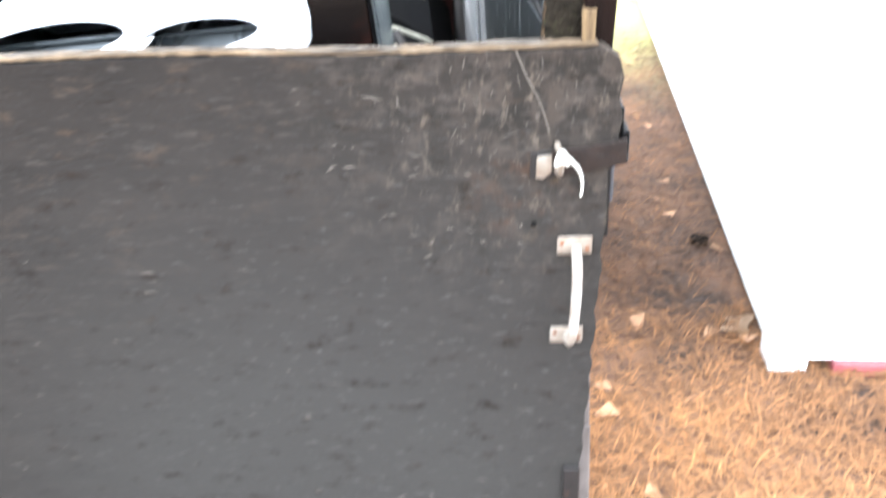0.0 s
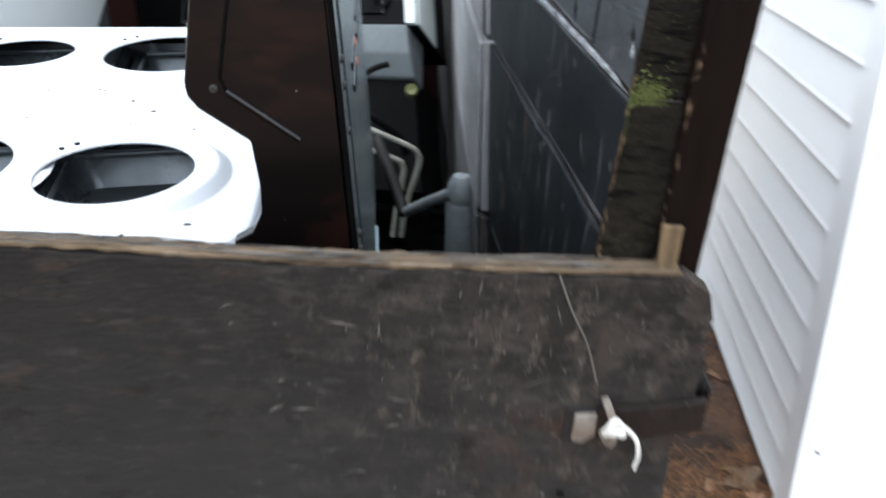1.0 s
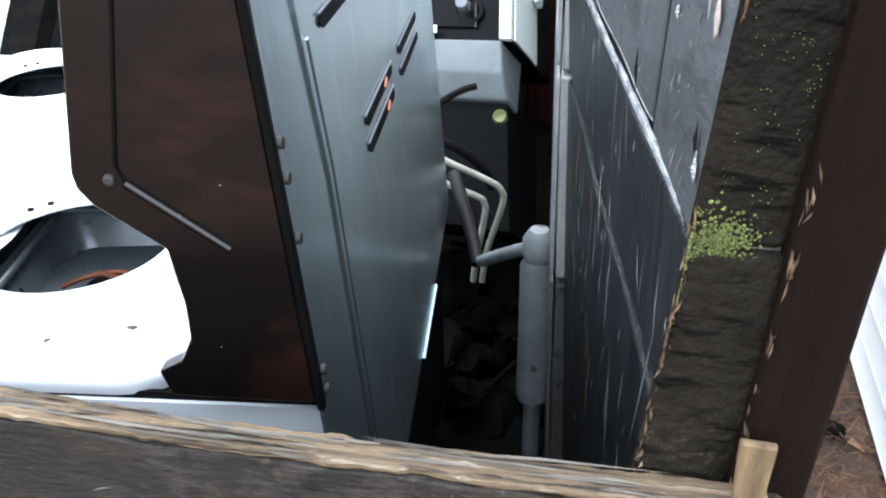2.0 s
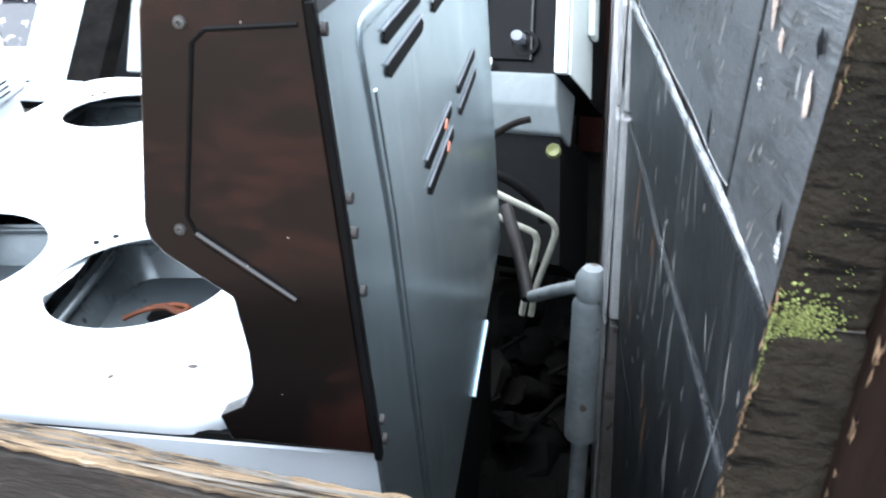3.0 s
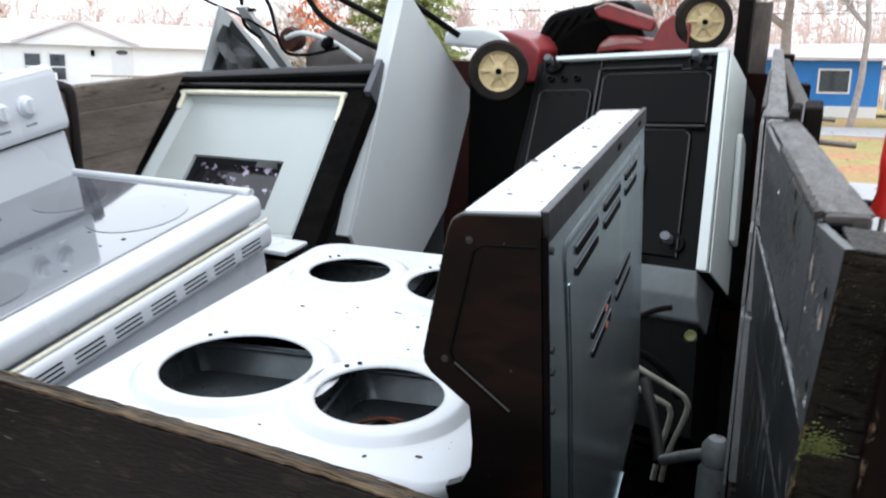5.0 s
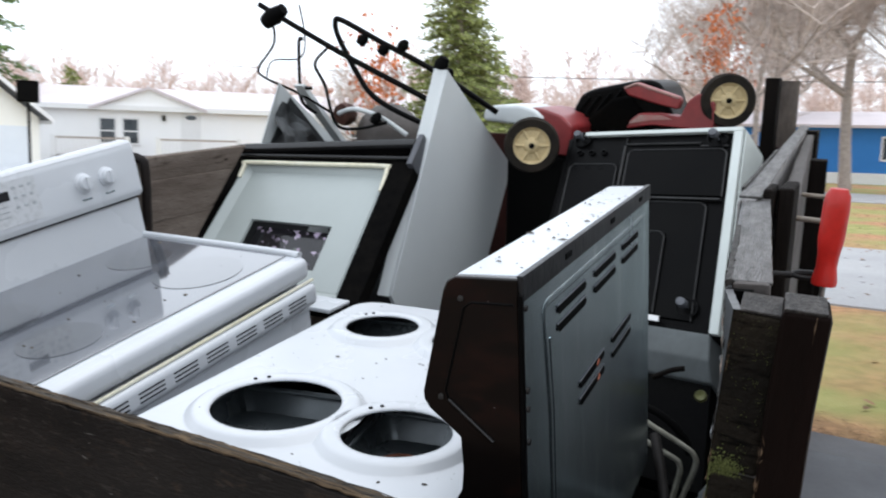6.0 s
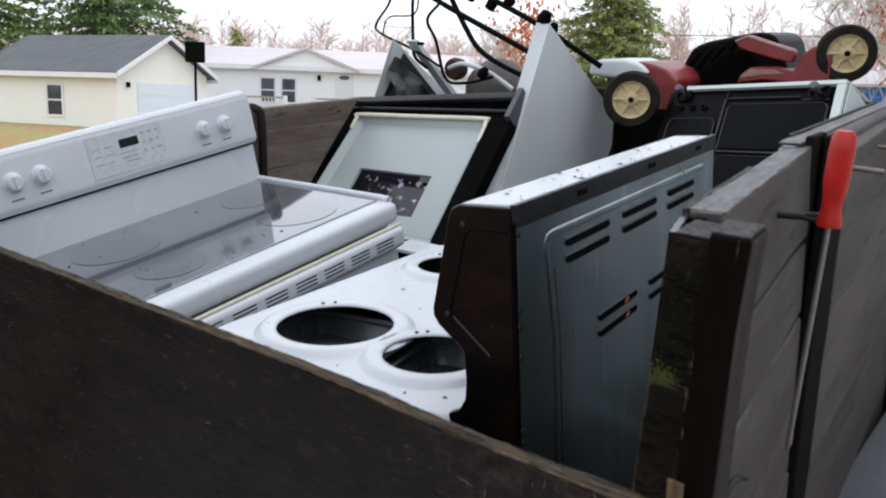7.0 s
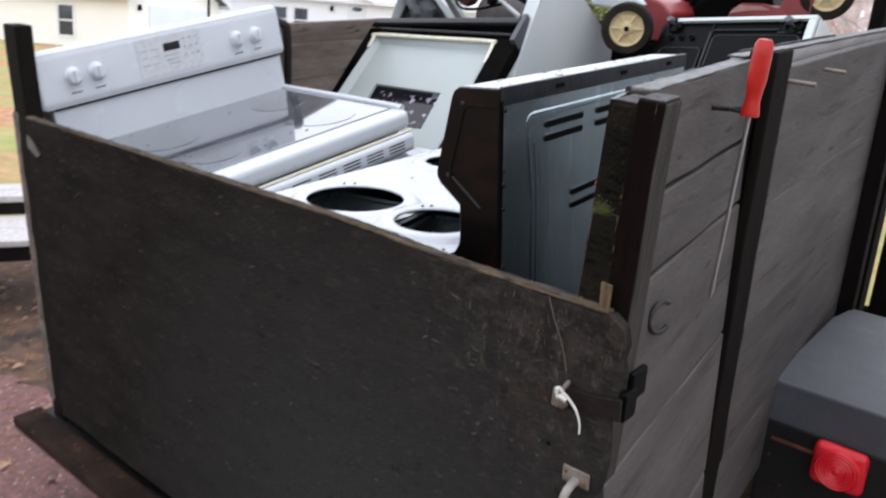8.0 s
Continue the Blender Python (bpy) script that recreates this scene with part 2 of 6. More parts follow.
house_wall = surf("white_siding", (0.93, 0.93, 0.93), (0.90, 0.90, 0.90), 0.6, scale=1, bump=0.02, grain=0.0)
shingle = surf("grey_shingle", (0.13, 0.135, 0.145), (0.10, 0.105, 0.115), 0.85, scale=2, bump=0.4, fine=12)
roof_pink = surf("pale_metal_roof", (0.66, 0.59, 0.61), (0.60, 0.54, 0.56), 0.5, scale=1, bump=0.05)
blue_wall = surf("blue_siding", (0.03, 0.22, 0.62), (0.026, 0.19, 0.55), 0.6, scale=1, bump=0.05)
white_trim = surf("white_trim", (0.8, 0.8, 0.8), (0.76, 0.76, 0.76), 0.5, bump=0.02, grain=0.0)
pane_mat = surf("window_pane", (0.03, 0.04, 0.05), (0.05, 0.06, 0.07), 0.05, bump=0.0)
asphalt = surf("asphalt", (0.38, 0.38, 0.385), (0.32, 0.32, 0.33), 0.7, scale=0.8, bump=0.3, fine=30)
bark = surf("bark", (0.46, 0.395, 0.35), (0.30, 0.26, 0.235), 0.9, scale=8, bump=0.6, fine=20)
twig = surf("bare_twigs", (0.68, 0.585, 0.53), (0.52, 0.44, 0.40), 0.9, scale=3, bump=0.0, island=0.2)
birch = surf("weathered_log", (0.16, 0.13, 0.11), (0.05, 0.04, 0.035), 0.85, scale=14, stretch=(1, 1, 0.5), bump=0.6)
needles_green = surf("spruce_needles", (0.33, 0.36, 0.12), (0.15, 0.19, 0.06), 0.8, scale=2, bump=0.0, island=0.4)
needles_pine = surf("pine_needles", (0.185, 0.285, 0.095), (0.095, 0.16, 0.055), 0.8, scale=1, bump=0.0, island=0.4)
leaf_orange = surf("autumn_leaves", (0.66, 0.21, 0.07), (0.48, 0.13, 0.05), 0.8, scale=2, bump=0.0, island=0.35)
leaf_brown = surf("fallen_leaves", (0.27, 0.155, 0.085), (0.17, 0.09, 0.05), 0.8, scale=20, bump=0.1, island=0.45)
pale_leaf = surf("pale_dry_leaf", (0.36, 0.25, 0.17), (0.24, 0.16, 0.10), 0.7, scale=60, bump=0.2)
needle_dark = surf("dead_needles", (0.135, 0.066, 0.033), (0.050, 0.028, 0.017), 0.85, scale=3, bump=0.0, island=0.65)
needle_mat = surf("fallen_needles", (0.27, 0.125, 0.045), (0.15, 0.07, 0.030), 0.8, scale=3, bump=0.0, island=0.5)
car_red = surf("car_paint", (0.42, 0.02, 0.04), (0.38, 0.018, 0.035), 0.2, bump=0.0)
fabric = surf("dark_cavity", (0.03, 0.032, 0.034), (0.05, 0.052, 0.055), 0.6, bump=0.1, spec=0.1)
inner_grey = surf("grey_porcelain", (0.36, 0.395, 0.385), (0.32, 0.35, 0.34), 0.26, scale=3, bump=0.0, rough2=0.36, grain=0.0)
panel_grey = surf("pale_grey_panel", (0.57, 0.60, 0.605), (0.52, 0.55, 0.56), 0.4, scale=2, bump=0.0, rough2=0.55, grain=0.0, specks=((0.30, 0.31, 0.31), 0.24, 18))
fridge_white = surf("fridge_white", (0.56, 0.60, 0.58), (0.50, 0.54, 0.52), 0.35, bump=0.0, grain=0.05)
wall_grey = surf("mid_grey_plank", (0.17, 0.163, 0.16), (0.085, 0.079, 0.077), 0.35, scale=9, stretch=(3, 0.6, 3), bump=0.3, fine=80, rough2=0.6, spec=0.6)
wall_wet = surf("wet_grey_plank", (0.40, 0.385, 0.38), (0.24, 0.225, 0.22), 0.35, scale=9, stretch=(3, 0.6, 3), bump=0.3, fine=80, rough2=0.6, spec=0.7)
pale_end = surf("pale_plank_end", (0.52, 0.49, 0.48), (0.34, 0.31, 0.30), 0.7, scale=14, stretch=(3, 3, 0.4), bump=0.5)
scrape = surf("scraped_edge", (0.40, 0.41, 0.42), (0.05, 0.05, 0.05), 0.4, scale=45, stretch=(1, 1.0, 3), bump=1.0, fine=160)
# near-black, so the colour itself carries the shade of deep places
dirt = surf("shade_black_debris", (0.0012, 0.0012, 0.0012), (0.003, 0.0025, 0.002), 0.7, bump=0.6, spec=0.03)
pink_ground = surf("red_leaf_litter", (0.20, 0.085, 0.08), (0.085, 0.050, 0.040), 0.9, scale=45, bump=1.0, fine=70, specks=((0.30, 0.20, 0.16), 0.36, 60))
# specks and streaks paint reflected trees into the glass colour
window_reflections = surf("painted_reflection_glass", (0.012, 0.012, 0.013), (0.02, 0.018, 0.022), 0.06, bump=0.3, fine=25, specks=((0.60, 0.50, 0.64), 0.41, 44), streaks=((0.20, 0.24, 0.20), 0.37, 26, (1, 1, 1)), patchy=True)

drip_steel = surf("drip_pan_steel", (0.11, 0.126, 0.135), (0.048, 0.056, 0.061), 0.16, 0.4, scale=8, bump=0.08, rough2=0.4, specks=((0.03, 0.027, 0.024), 0.30, 40))
flake = surf("dirt_flakes", (0.03, 0.024, 0.02), (0.06, 0.045, 0.03), 0.6, bump=0.0, island=0.5)
ledge_rust = surf("rusty_ledge", (0.036, 0.020, 0.014), (0.014, 0.010, 0.008), 0.8, 0.1, scale=12, bump=0.8, fine=80, spec=0.08, specks=((0.07, 0.035, 0.02), 0.32, 40))


def ground_material():
    m = bpy.data.materials.new("lawn")
    m.use_nodes = True
    n, l = m.node_tree.nodes, m.node_tree.links
    bs = n["Principled BSDF"]
    co = n.new("ShaderNodeTexCoord")

    def noise_tex(s, d):
        t = n.new("ShaderNodeTexNoise")
        t.inputs["Scale"].default_value, t.inputs["Detail"].default_value = s, d
        l.new(co.outputs["Object"], t.inputs["Vector"])
        return t

    def rng(v, a, b):
        r = n.new("ShaderNodeMapRange")
        r.inputs["From Min"].default_value, r.inputs["From Max"].default_value = a, b
        l.new(v, r.inputs["Value"])
        return r.outputs[0]

    def mix(f, a, b):
        x = n.new("ShaderNodeMixRGB")
        l.new(f, x.inputs["Fac"])
        for c, i in ((a, "Color1"), (b, "Color2")):
            if isinstance(c, tuple):
                x.inputs[i].default_value = (*c, 1)
            else:
                l.new(c, x.inputs[i])
        return x.outputs[0]

    grass = mix(rng(noise_tex(2.5, 5).outputs[0], 0.35, 0.65), (0.22, 0.235, 0.065), (0.34, 0.305, 0.115))
    leaves = mix(rng(noise_tex(9, 4).outputs[0], 0.4, 0.6), (0.46, 0.235, 0.12), (0.31, 0.155, 0.08))
    lawn = mix(rng(noise_tex(0.5, 6).outputs[0], 0.43, 0.60), grass, leaves)
    litter = mix(rng(noise_tex(14, 5).outputs[0], 0.35, 0.65), (0.115, 0.060, 0.034), (0.066, 0.036, 0.023))
    litter = mix(rng(noise_tex(3, 4).outputs[0], 0.47, 0.62), litter, (0.026, 0.017, 0.013))
    # pine litter round the trailer gives way to lawn
    dist = n.new("ShaderNodeVectorMath")
    dist.operation = "DISTANCE"
    dist.inputs[1].default_value = (0.5, -4.0, 0)
    l.new(co.outputs["Object"], dist.inputs[0])
    add = n.new("ShaderNodeMath")
    add.operation = "MULTIPLY_ADD"
    add.inputs[1].default_value = 4.0
    l.new(noise_tex(0.8, 4).outputs[0], add.inputs[0])
    l.new(dist.outputs["Value"], add.inputs[2])
    l.new(mix(rng(add.outputs[0], 8.4, 10.2), litter, lawn), bs.inputs["Base Color"])
    bs.inputs["Roughness"].default_value = 0.95
    bp = n.new("ShaderNodeBump")
    bp.inputs["Strength"].default_value, bp.inputs["Distance"].default_value = 0.9, 0.02
    l.new(noise_tex(45, 4).outputs[0], bp.inputs["Height"])
    l.new(bp.outputs[0], bs.inputs["Normal"])
    return m


lawn_mat = ground_material()

# ---- mesh helpers ----


def bm_box(bm, x0, x1, y0, y1, z0, z1, bevel=0.0, seg=2):
    made = bmesh.ops.create_cube(bm, size=1)["verts"]
    bmesh.ops.scale(bm, vec=(x1 - x0, y1 - y0, z1 - z0), verts=made)
    bmesh.ops.translate(bm, vec=((x0 + x1) / 2, (y0 + y1) / 2, (z0 + z1) / 2), verts=made)
    if bevel:
        edges = list({e for v in made for e in v.link_edges})
        bmesh.ops.bevel(bm, geom=edges, offset=bevel, segments=seg, profile=0.5, affect="EDGES")
    return bm


def box(x0, x1, y0, y1, z0, z1, bevel=0.003, seg=2):
    return bm_box(bmesh.new(), x0, x1, y0, y1, z0, z1, bevel, seg)


def bm_prism(bm, pts, axis, a, b, bevel=0.0):
    """The polygon pts (in the two other axes, in order) pushed out along axis from a to b."""
    def at(u, v, w):
        return {"x": (w, u, v), "y": (u, w, v), "z": (u, v, w)}[axis]
    lo = [bm.verts.new(at(u, v, a)) for u, v in pts]
    hi = [bm.verts.new(at(u, v, b)) for u, v in pts]
    faces = [bm.faces.new(lo), bm.faces.new(hi)]
    for i in range(len(pts)):
        j = (i + 1) % len(pts)
        faces.append(bm.faces.new((lo[i], lo[j], hi[j], hi[i])))
    bmesh.ops.recalc_face_normals(bm, faces=faces)
    if bevel:
        bmesh.ops.bevel(bm, geom=list({e for f in faces for e in f.edges}), offset=bevel, segments=2, profile=0.5, affect="EDGES")
    return bm


def prism(pts, axis, a, b, bevel=0.0):
    return bm_prism(bmesh.new(), pts, axis, a, b, bevel)


def smooth_path(pts, steps=5):
    pts = [Vector(p) for p in pts]
    if len(pts) < 3:
        return pts
    out = []
    for i in range(len(pts) - 1):
        p0, p1, p2, p3 = pts[max(i - 1, 0)], pts[i], pts[i + 1], pts[min(i + 2, len(pts) - 1)]
        for k in range(steps):
            t = k / steps
            out.append(0.5 * (2 * p1 + (p2 - p0) * t + (2 * p0 - 5 * p1 + 4 * p2 - p3) * t * t + (3 * p1 - p0 - 3 * p2 + p3) * t ** 3))
    return out + [pts[-1]]


def bm_tube(bm, pts, r, sides=8, smooth=True, r_end=None):
    pts = smooth_path(pts) if smooth else [Vector(p) for p in pts]
    rings, side = [], None
    for i, p in enumerate(pts):
        way = (pts[min(i + 1, len(pts) - 1)] - pts[max(i - 1, 0)]).normalized()
        side = way.orthogonal().normalized() if side is None else (side - way * side.dot(way)).normalized()
        up = way.cross(side)
        rad = r if r_end is None else r + (r_end - r) * i / max(1, len(pts) - 1)
        rings.append([bm.verts.new(p + rad * (math.cos(a) * side + math.sin(a) * up)) for a in (2 * math.pi * k / sides for k in range(sides))])
    for a, b in zip(rings, rings[1:]):
        for k in range(sides):
            bm.faces.new((a[k], a[(k + 1) % sides], b[(k + 1) % sides], b[k]))
    bm.faces.new(rings[0][::-1])
    bm.faces.new(rings[-1])
    return bm


def tube(pts, r, sides=8, smooth=True, r_end=None):
    return bm_tube(bmesh.new(), pts, r, sides, smooth, r_end)


def bm_lathe(bm, profile, n=24, m=Matrix(), cap=True):
    """Turns (radius, height) pairs about z, then places them by m."""
    rings = [[bm.verts.new(m @ Vector((r * math.cos(2 * math.pi * k / n), r * math.sin(2 * math.pi * k / n), z))) for k in range(n)] for r, z in profile]
    for a, b in zip(rings, rings[1:]):
        for k in range(n):
            bm.faces.new((a[k], a[(k + 1) % n], b[(k + 1) % n], b[k]))
    if cap:
        bm.faces.new(rings[0][::-1])
        bm.faces.new(rings[-1])
    return bm


def lathe(profile, n=24, m=Matrix(), cap=True):
    return bm_lathe(bmesh.new(), profile, n, m, cap)


def weigh_normals(me, limit):
    """Corner normals weighted by face area, so that flat faces beside narrow bevels stay flat."""
    faces = [(f.normal.copy(), f.area) for f in me.polygons]
    round_vert = collections.defaultdict(list)
    for f in me.polygons:
        for i in f.vertices:
            round_vert[i].append(f.index)
    normals = []
    for f in me.polygons:
        own = faces[f.index][0]
        for i in f.vertices:
            total = Vector((0, 0, 0))
            for k in round_vert[i]:
                if faces[k][0].dot(own) > limit:
                    total += faces[k][0] * faces[k][1]
            normals.append(total.normalized() if total.length > 0 else own)
    me.normals_split_custom_set(normals)


def data_of(name, bm, material, smooth=None):
    me = bpy.data.meshes.new(name)
    bmesh.ops.recalc_face_normals(bm, faces=bm.faces)
    bm.to_mesh(me)
    bm.free()
    me.materials.append(material)
    if smooth:
        me.shade_smooth()
        weigh_normals(me, math.cos(radians(smooth + 12)))
    return me


def part(name, bm, material, parent, label="", smooth=35):
    ob = new(name, data_of(name, bm, material, smooth))
    ob.parent = parent
    if label:
        ob["label"] = label
    return ob


def piece(name, me, parent, m=None):
    ob = new(name, me)
    ob.parent = parent
    if m is not None:
        ob.matrix_basis = m
    return ob


def thing(name, m, label, category, group="", kind=""):
    return tagged(place(new(name), m), label, category, group, kind)


def place(ob, m):
    ob.matrix_basis = m
    return ob


def lone(name, bm, material, m, label, category, group="", kind="", smooth=35):
    ob = new(name, data_of(name, bm, material, smooth))
    ob.matrix_basis = m
    return tagged(ob, label, category, group, kind)

# ---- ground ----
T = TRAILER


def ground_sheet():
    bm = bmesh.new()
    xs = [-900, -300, -100, -40, -20, -10] + [-6 + 0.5 * i for i in range(25)] + [10, 20, 40, 100, 300, 900]
    ys = [-900, -300, -100, -40, -15, -8] + [-4 + 0.5 * i for i in range(25)] + [12, 20, 40, 60, 100, 300, 900]
    grid = [[bm.verts.new((x, y, 0.012 * noise.noise(Vector((x * 0.9, y * 0.9, 0))) - 0.012)) for x in xs] for y in ys]
    for a, b in zip(grid, grid[1:]):
        for i in range(len(xs) - 1):
            bm.faces.new((a[i], a[i + 1], b[i + 1], b[i]))
    return bm


lone("ground", ground_sheet(), lawn_mat, Matrix(), "lawn with pine needles and fallen leaves", "ground", kind="structure")
lone("road", prism([(-5.0, 8.0), (40, 4.5), (40, 10.5), (-5, 13.4), (-40, 26), (-40, 21)], "z", -0.05, 0.006), asphalt, Matrix(), "pale grey asphalt lane between lawns", "road", kind="structure")
lone("road", prism([(-60, 34), (60, 21), (60, 27.5), (-60, 41)], "z", -0.05, 0.006), asphalt, Matrix(), "pale grey street in front of the blue house", "road", kind="structure")

# ---- white building beside the trailer ----
SIDE = pose(0.605, 0.715, 0, 0, 0, -5.6)
hut = thing("white_building", SIDE, "white vinyl-sided building on a red footing", "building", kind="structure")
part("wall_core", box(0.012, 5, 0.012, 9, 0.03, 3.2, 0), vinyl, hut)
part("footing", box(0.13, 5, -0.012, 0.2, -0.02, 0.028, 0.006), brick_red, hut, "red painted footing board")
part("corner_post", prism([(-0.012, -0.012), (0.075, -0.012), (0.075, 0.004), (0.004, 0.004), (0.004, 0.075), (-0.012, 0.075)], "z", 0.0, 3.2, 0.003), vinyl, hut, "white vinyl corner post")
lap = prism([(0.0, 0.0), (-0.013, 0.0), (-0.011, 0.008), (0.0, 0.104)], "y", 0.078, 9.0)
lap_me = data_of("siding_board", lap, vinyl)
lap2_me = data_of("siding_board", prism([(0.0, 0.0), (-0.013, 0.0), (-0.011, 0.008), (0.0, 0.104)], "x", 0.078, 5.0), vinyl)
for i in range(31):
    piece("siding_board", lap_me, hut, pose(0.012, 0, 0.03 + 0.102 * i))
    piece("siding_board", lap2_me, hut, pose(0, 0.012, 0.03 + 0.102 * i))
part("cable", tube([(0.105, -0.016, 0.125), (0.108, -0.03, 0.085), (0.125, -0.03, 0.05), (0.155, -0.03, 0.036), (0.36, -0.03, 0.033)], 0.0016, 6), fender_mat, hut, "thin grey cable hanging at the footing")

part("nail", lathe([(0.0035, 0.0), (0.0035, 0.004), (0.0, 0.005)], 8, pose(0.020, -0.012, 0.235, 90)), black_dull, hut, "dark nail head")


def sawn_board(x0, x1, y0, y1, z0, z1, seed=0, bevel=0.004, amp=0.0025, freq=9.0, cuts=14):
    bm = bmesh.new()
    bm_box(bm, x0, x1, y0, y1, z0, z1, bevel, 2)
    long_axis = max(range(3), key=lambda i: (x1 - x0, y1 - y0, z1 - z0)[i])
    bmesh.ops.subdivide_edges(bm, edges=[e for e in bm.edges if abs((e.verts[0].co - e.verts[1].co)[long_axis]) > 0.15], cuts=cuts)
    for v in bm.verts:
        v.co += amp * Vector(noise.noise_vector(v.co * freq + Vector((seed, 0, 0))))
    return bm


# ---- utility trailer ----
trailer = thing("utility_trailer", T, "dark wooden utility trailer with plywood tailgate, loaded with scrap", "trailer")
def lean(deg, z=1.06):
    return pose(0, 0, z) @ pose(0, 0, 0, 0, deg, 0) @ pose(0, 0, -z)


ASKEW = Matrix.Rotation(radians(5.5), 4, "Z")
WALL_A = pose(0.0226, 0, 0, 0, 0, 7.8) @ lean(-2.2)
CORNER = pose(0.002, 0, 0) @ lean(2.5) @ pose(0, 0.012, 0, 0, 0, 6) @ pose(0, -0.012, 0)
STUB = pose(0.0035, 0, 0) @ lean(4) @ pose(0, 0.021, 0, 0, 0, 6) @ pose(0, -0.021, 0)
WALL_B = pose(-0.0215, 0, 0, 0, 0, 3.4) @ lean(-1.0)
WALL_OUT = pose(0.004, 0, 0, 0, 0, 4.3)
WALL_L = pose(-1.53, 0, 0) @ ASKEW
# bed blackened in colour in place of the shade between the appliances
part("bed", prism([(-1.51, 0.03), (0.012, 0.03), (-0.115, 2.40), (-1.73, 2.40)], "z", 0.24, 0.279, 0.004), dirt, trailer, "wet plank bed coloured black for the shade in the gap")
part("frame_rail", box(-1.60, 0.05, 0.005, 0.10, 0.14, 0.228, 0.006), steel_dark, trailer, "rusty dark steel cross rail")
part("bumper_ledge", sawn_board(-1.55, 0.06, -0.075, -0.002, 0.235, 0.268, 63), ledge_rust, trailer, "rusty dark steel ledge below the tailgate")


# right wall, near section A and far section B, planks stacked; the walls run a little askew of the tailgate
torn_wood = surf("torn_wood", (0.040, 0.034, 0.030), (0.009, 0.0075, 0.0065), 0.34, scale=60, stretch=(3, 0.8, 3), bump=1.0, fine=180, spec=0.28, rough2=0.7)
bare = surf("bare_pinkish_wood", (0.30, 0.245, 0.215), (0.16, 0.125, 0.105), 0.7, scale=40, bump=0.6, spec=0.2)
ZS = [(0.28, 0.50), (0.505, 0.795), (0.80, 1.040), (1.045, 1.152), (1.158, 1.285)]


def walled(name, bm, material, label="", m=WALL_A):
    ob = part(name, bm, material, trailer, label)
    ob.matrix_basis = m
    return ob


def slanted(bm, yes):
    """Cuts the near end aslant, further back at its foot."""
    for v in bm.verts:
        if yes and v.co.y < 0.125:
            v.co.y += (1.225 - v.co.z) * 0.29
    return bm


for i, (z0, z1) in enumerate(ZS):
    walled("plank", slanted(sawn_board(0.004, 0.034, 0.024 if i != 4 else 0.1045, 0.600, z0, z1, i), i == 4), plank_out, "weathered dark plank")
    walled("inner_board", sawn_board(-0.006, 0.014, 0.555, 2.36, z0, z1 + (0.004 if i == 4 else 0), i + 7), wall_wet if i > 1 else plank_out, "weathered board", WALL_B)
    walled("plank", sawn_board(0.017, 0.042, 0.676, 2.46, z0 - 0.02, z1 - 0.012, i + 14), plank_out, "weathered dark plank", WALL_OUT)
    left = sawn_board(-0.03, 0.0, 0.03 if i < 3 else 0.5, 2.36, z0 - 0.004, min(z1, 1.215) + 0.004, i + 21)
    if i > 1:
        # broken off where the upturned range leans over the wall
        for v in left.verts:
            v.co.y = min(v.co.y, 1.33 - (1.205 - v.co.z) + 0.01 * noise.noise(v.co * 60))
    walled("plank", left, plank_old, "grey-brown weathered plank", WALL_L)
    # scuffed inner faces: black, the near top plank coloured lighter for skylight
    walled("lining", slanted(sawn_board(-0.002, 0.003, 0.030 if i != 4 else 0.1045, 0.588, z0 + 0.002, z1 - 0.002, i + 3), i == 4), plank_sawn_lit if i == 4 else plank_in, "wet saw-marked inner face, lightened for skylight" if i == 4 else "scuffed wet black inner face")
    # far boards go from black at the foot through grey to pale above
    walled("lining", sawn_board(-0.012, -0.007, 0.566, 2.36, z0 + 0.002, z1 - 0.002, i + 9), (plank_in, wall_grey, wall_wet, wall_wet, wall_wet)[i], "wet pale weathered inner face" if i > 0 else "scuffed wet black inner face", WALL_B)
walled("scraped_joint", sawn_board(-0.0034, -0.0008, 0.030, 0.586, 1.1524, 1.1564, 77, 0.0004, 0.0007, 50, 70), scrape, "pale scraped joint between planks")
walled("plank_top", sawn_board(0.002, 0.034, 0.092, 0.596, 1.2845, 1.2872, 31, 0.0012, 0.0010, 40, 40), plank_top, "wet pale worn top edge")
walled("plank_top", sawn_board(-0.010, 0.018, 0.556, 2.36, 1.290, 1.2935, 33, 0.0012, 0.0010, 40, 60), plank_top, "wet pale worn top edge", WALL_B)
walled("torn_edge", sawn_board(-0.0022, 0.003, 0.090, 0.36, 1.2815, 1.2878, 36, 0.0008, 0.0013, 160, 110), torn_wood, "torn brown splinters along the top edge")
walled("torn_edge", sawn_board(-0.0128, -0.008, 0.62, 1.3, 1.290, 1.2972, 37, 0.0008, 0.0013, 120, 130), torn_wood, "torn brown splinters along the top edge", WALL_B)


def on_stub(y, z, off=0.0):
    """A point of the stub's inner face, which turns a little out of the wall's plane towards its near end."""
    k = (z - 1.158) / 0.122
    near = Vector((-0.0063 + 0.0126 * k, 0.0231 - 0.0011 * k, z))
    far = Vector((-0.002, 0.117 - (z - 1.168) * 0.29, z))
    lip = 0.0295 - (z - 1.17) * 0.29
    return near.lerp(far, (y - lip) / (far.y - lip)) + Vector((off, 0, 0))


def onto_stub(bm):
    for v in bm.verts:
        v.co = on_stub(v.co.y, v.co.z, v.co.x)
    return bm


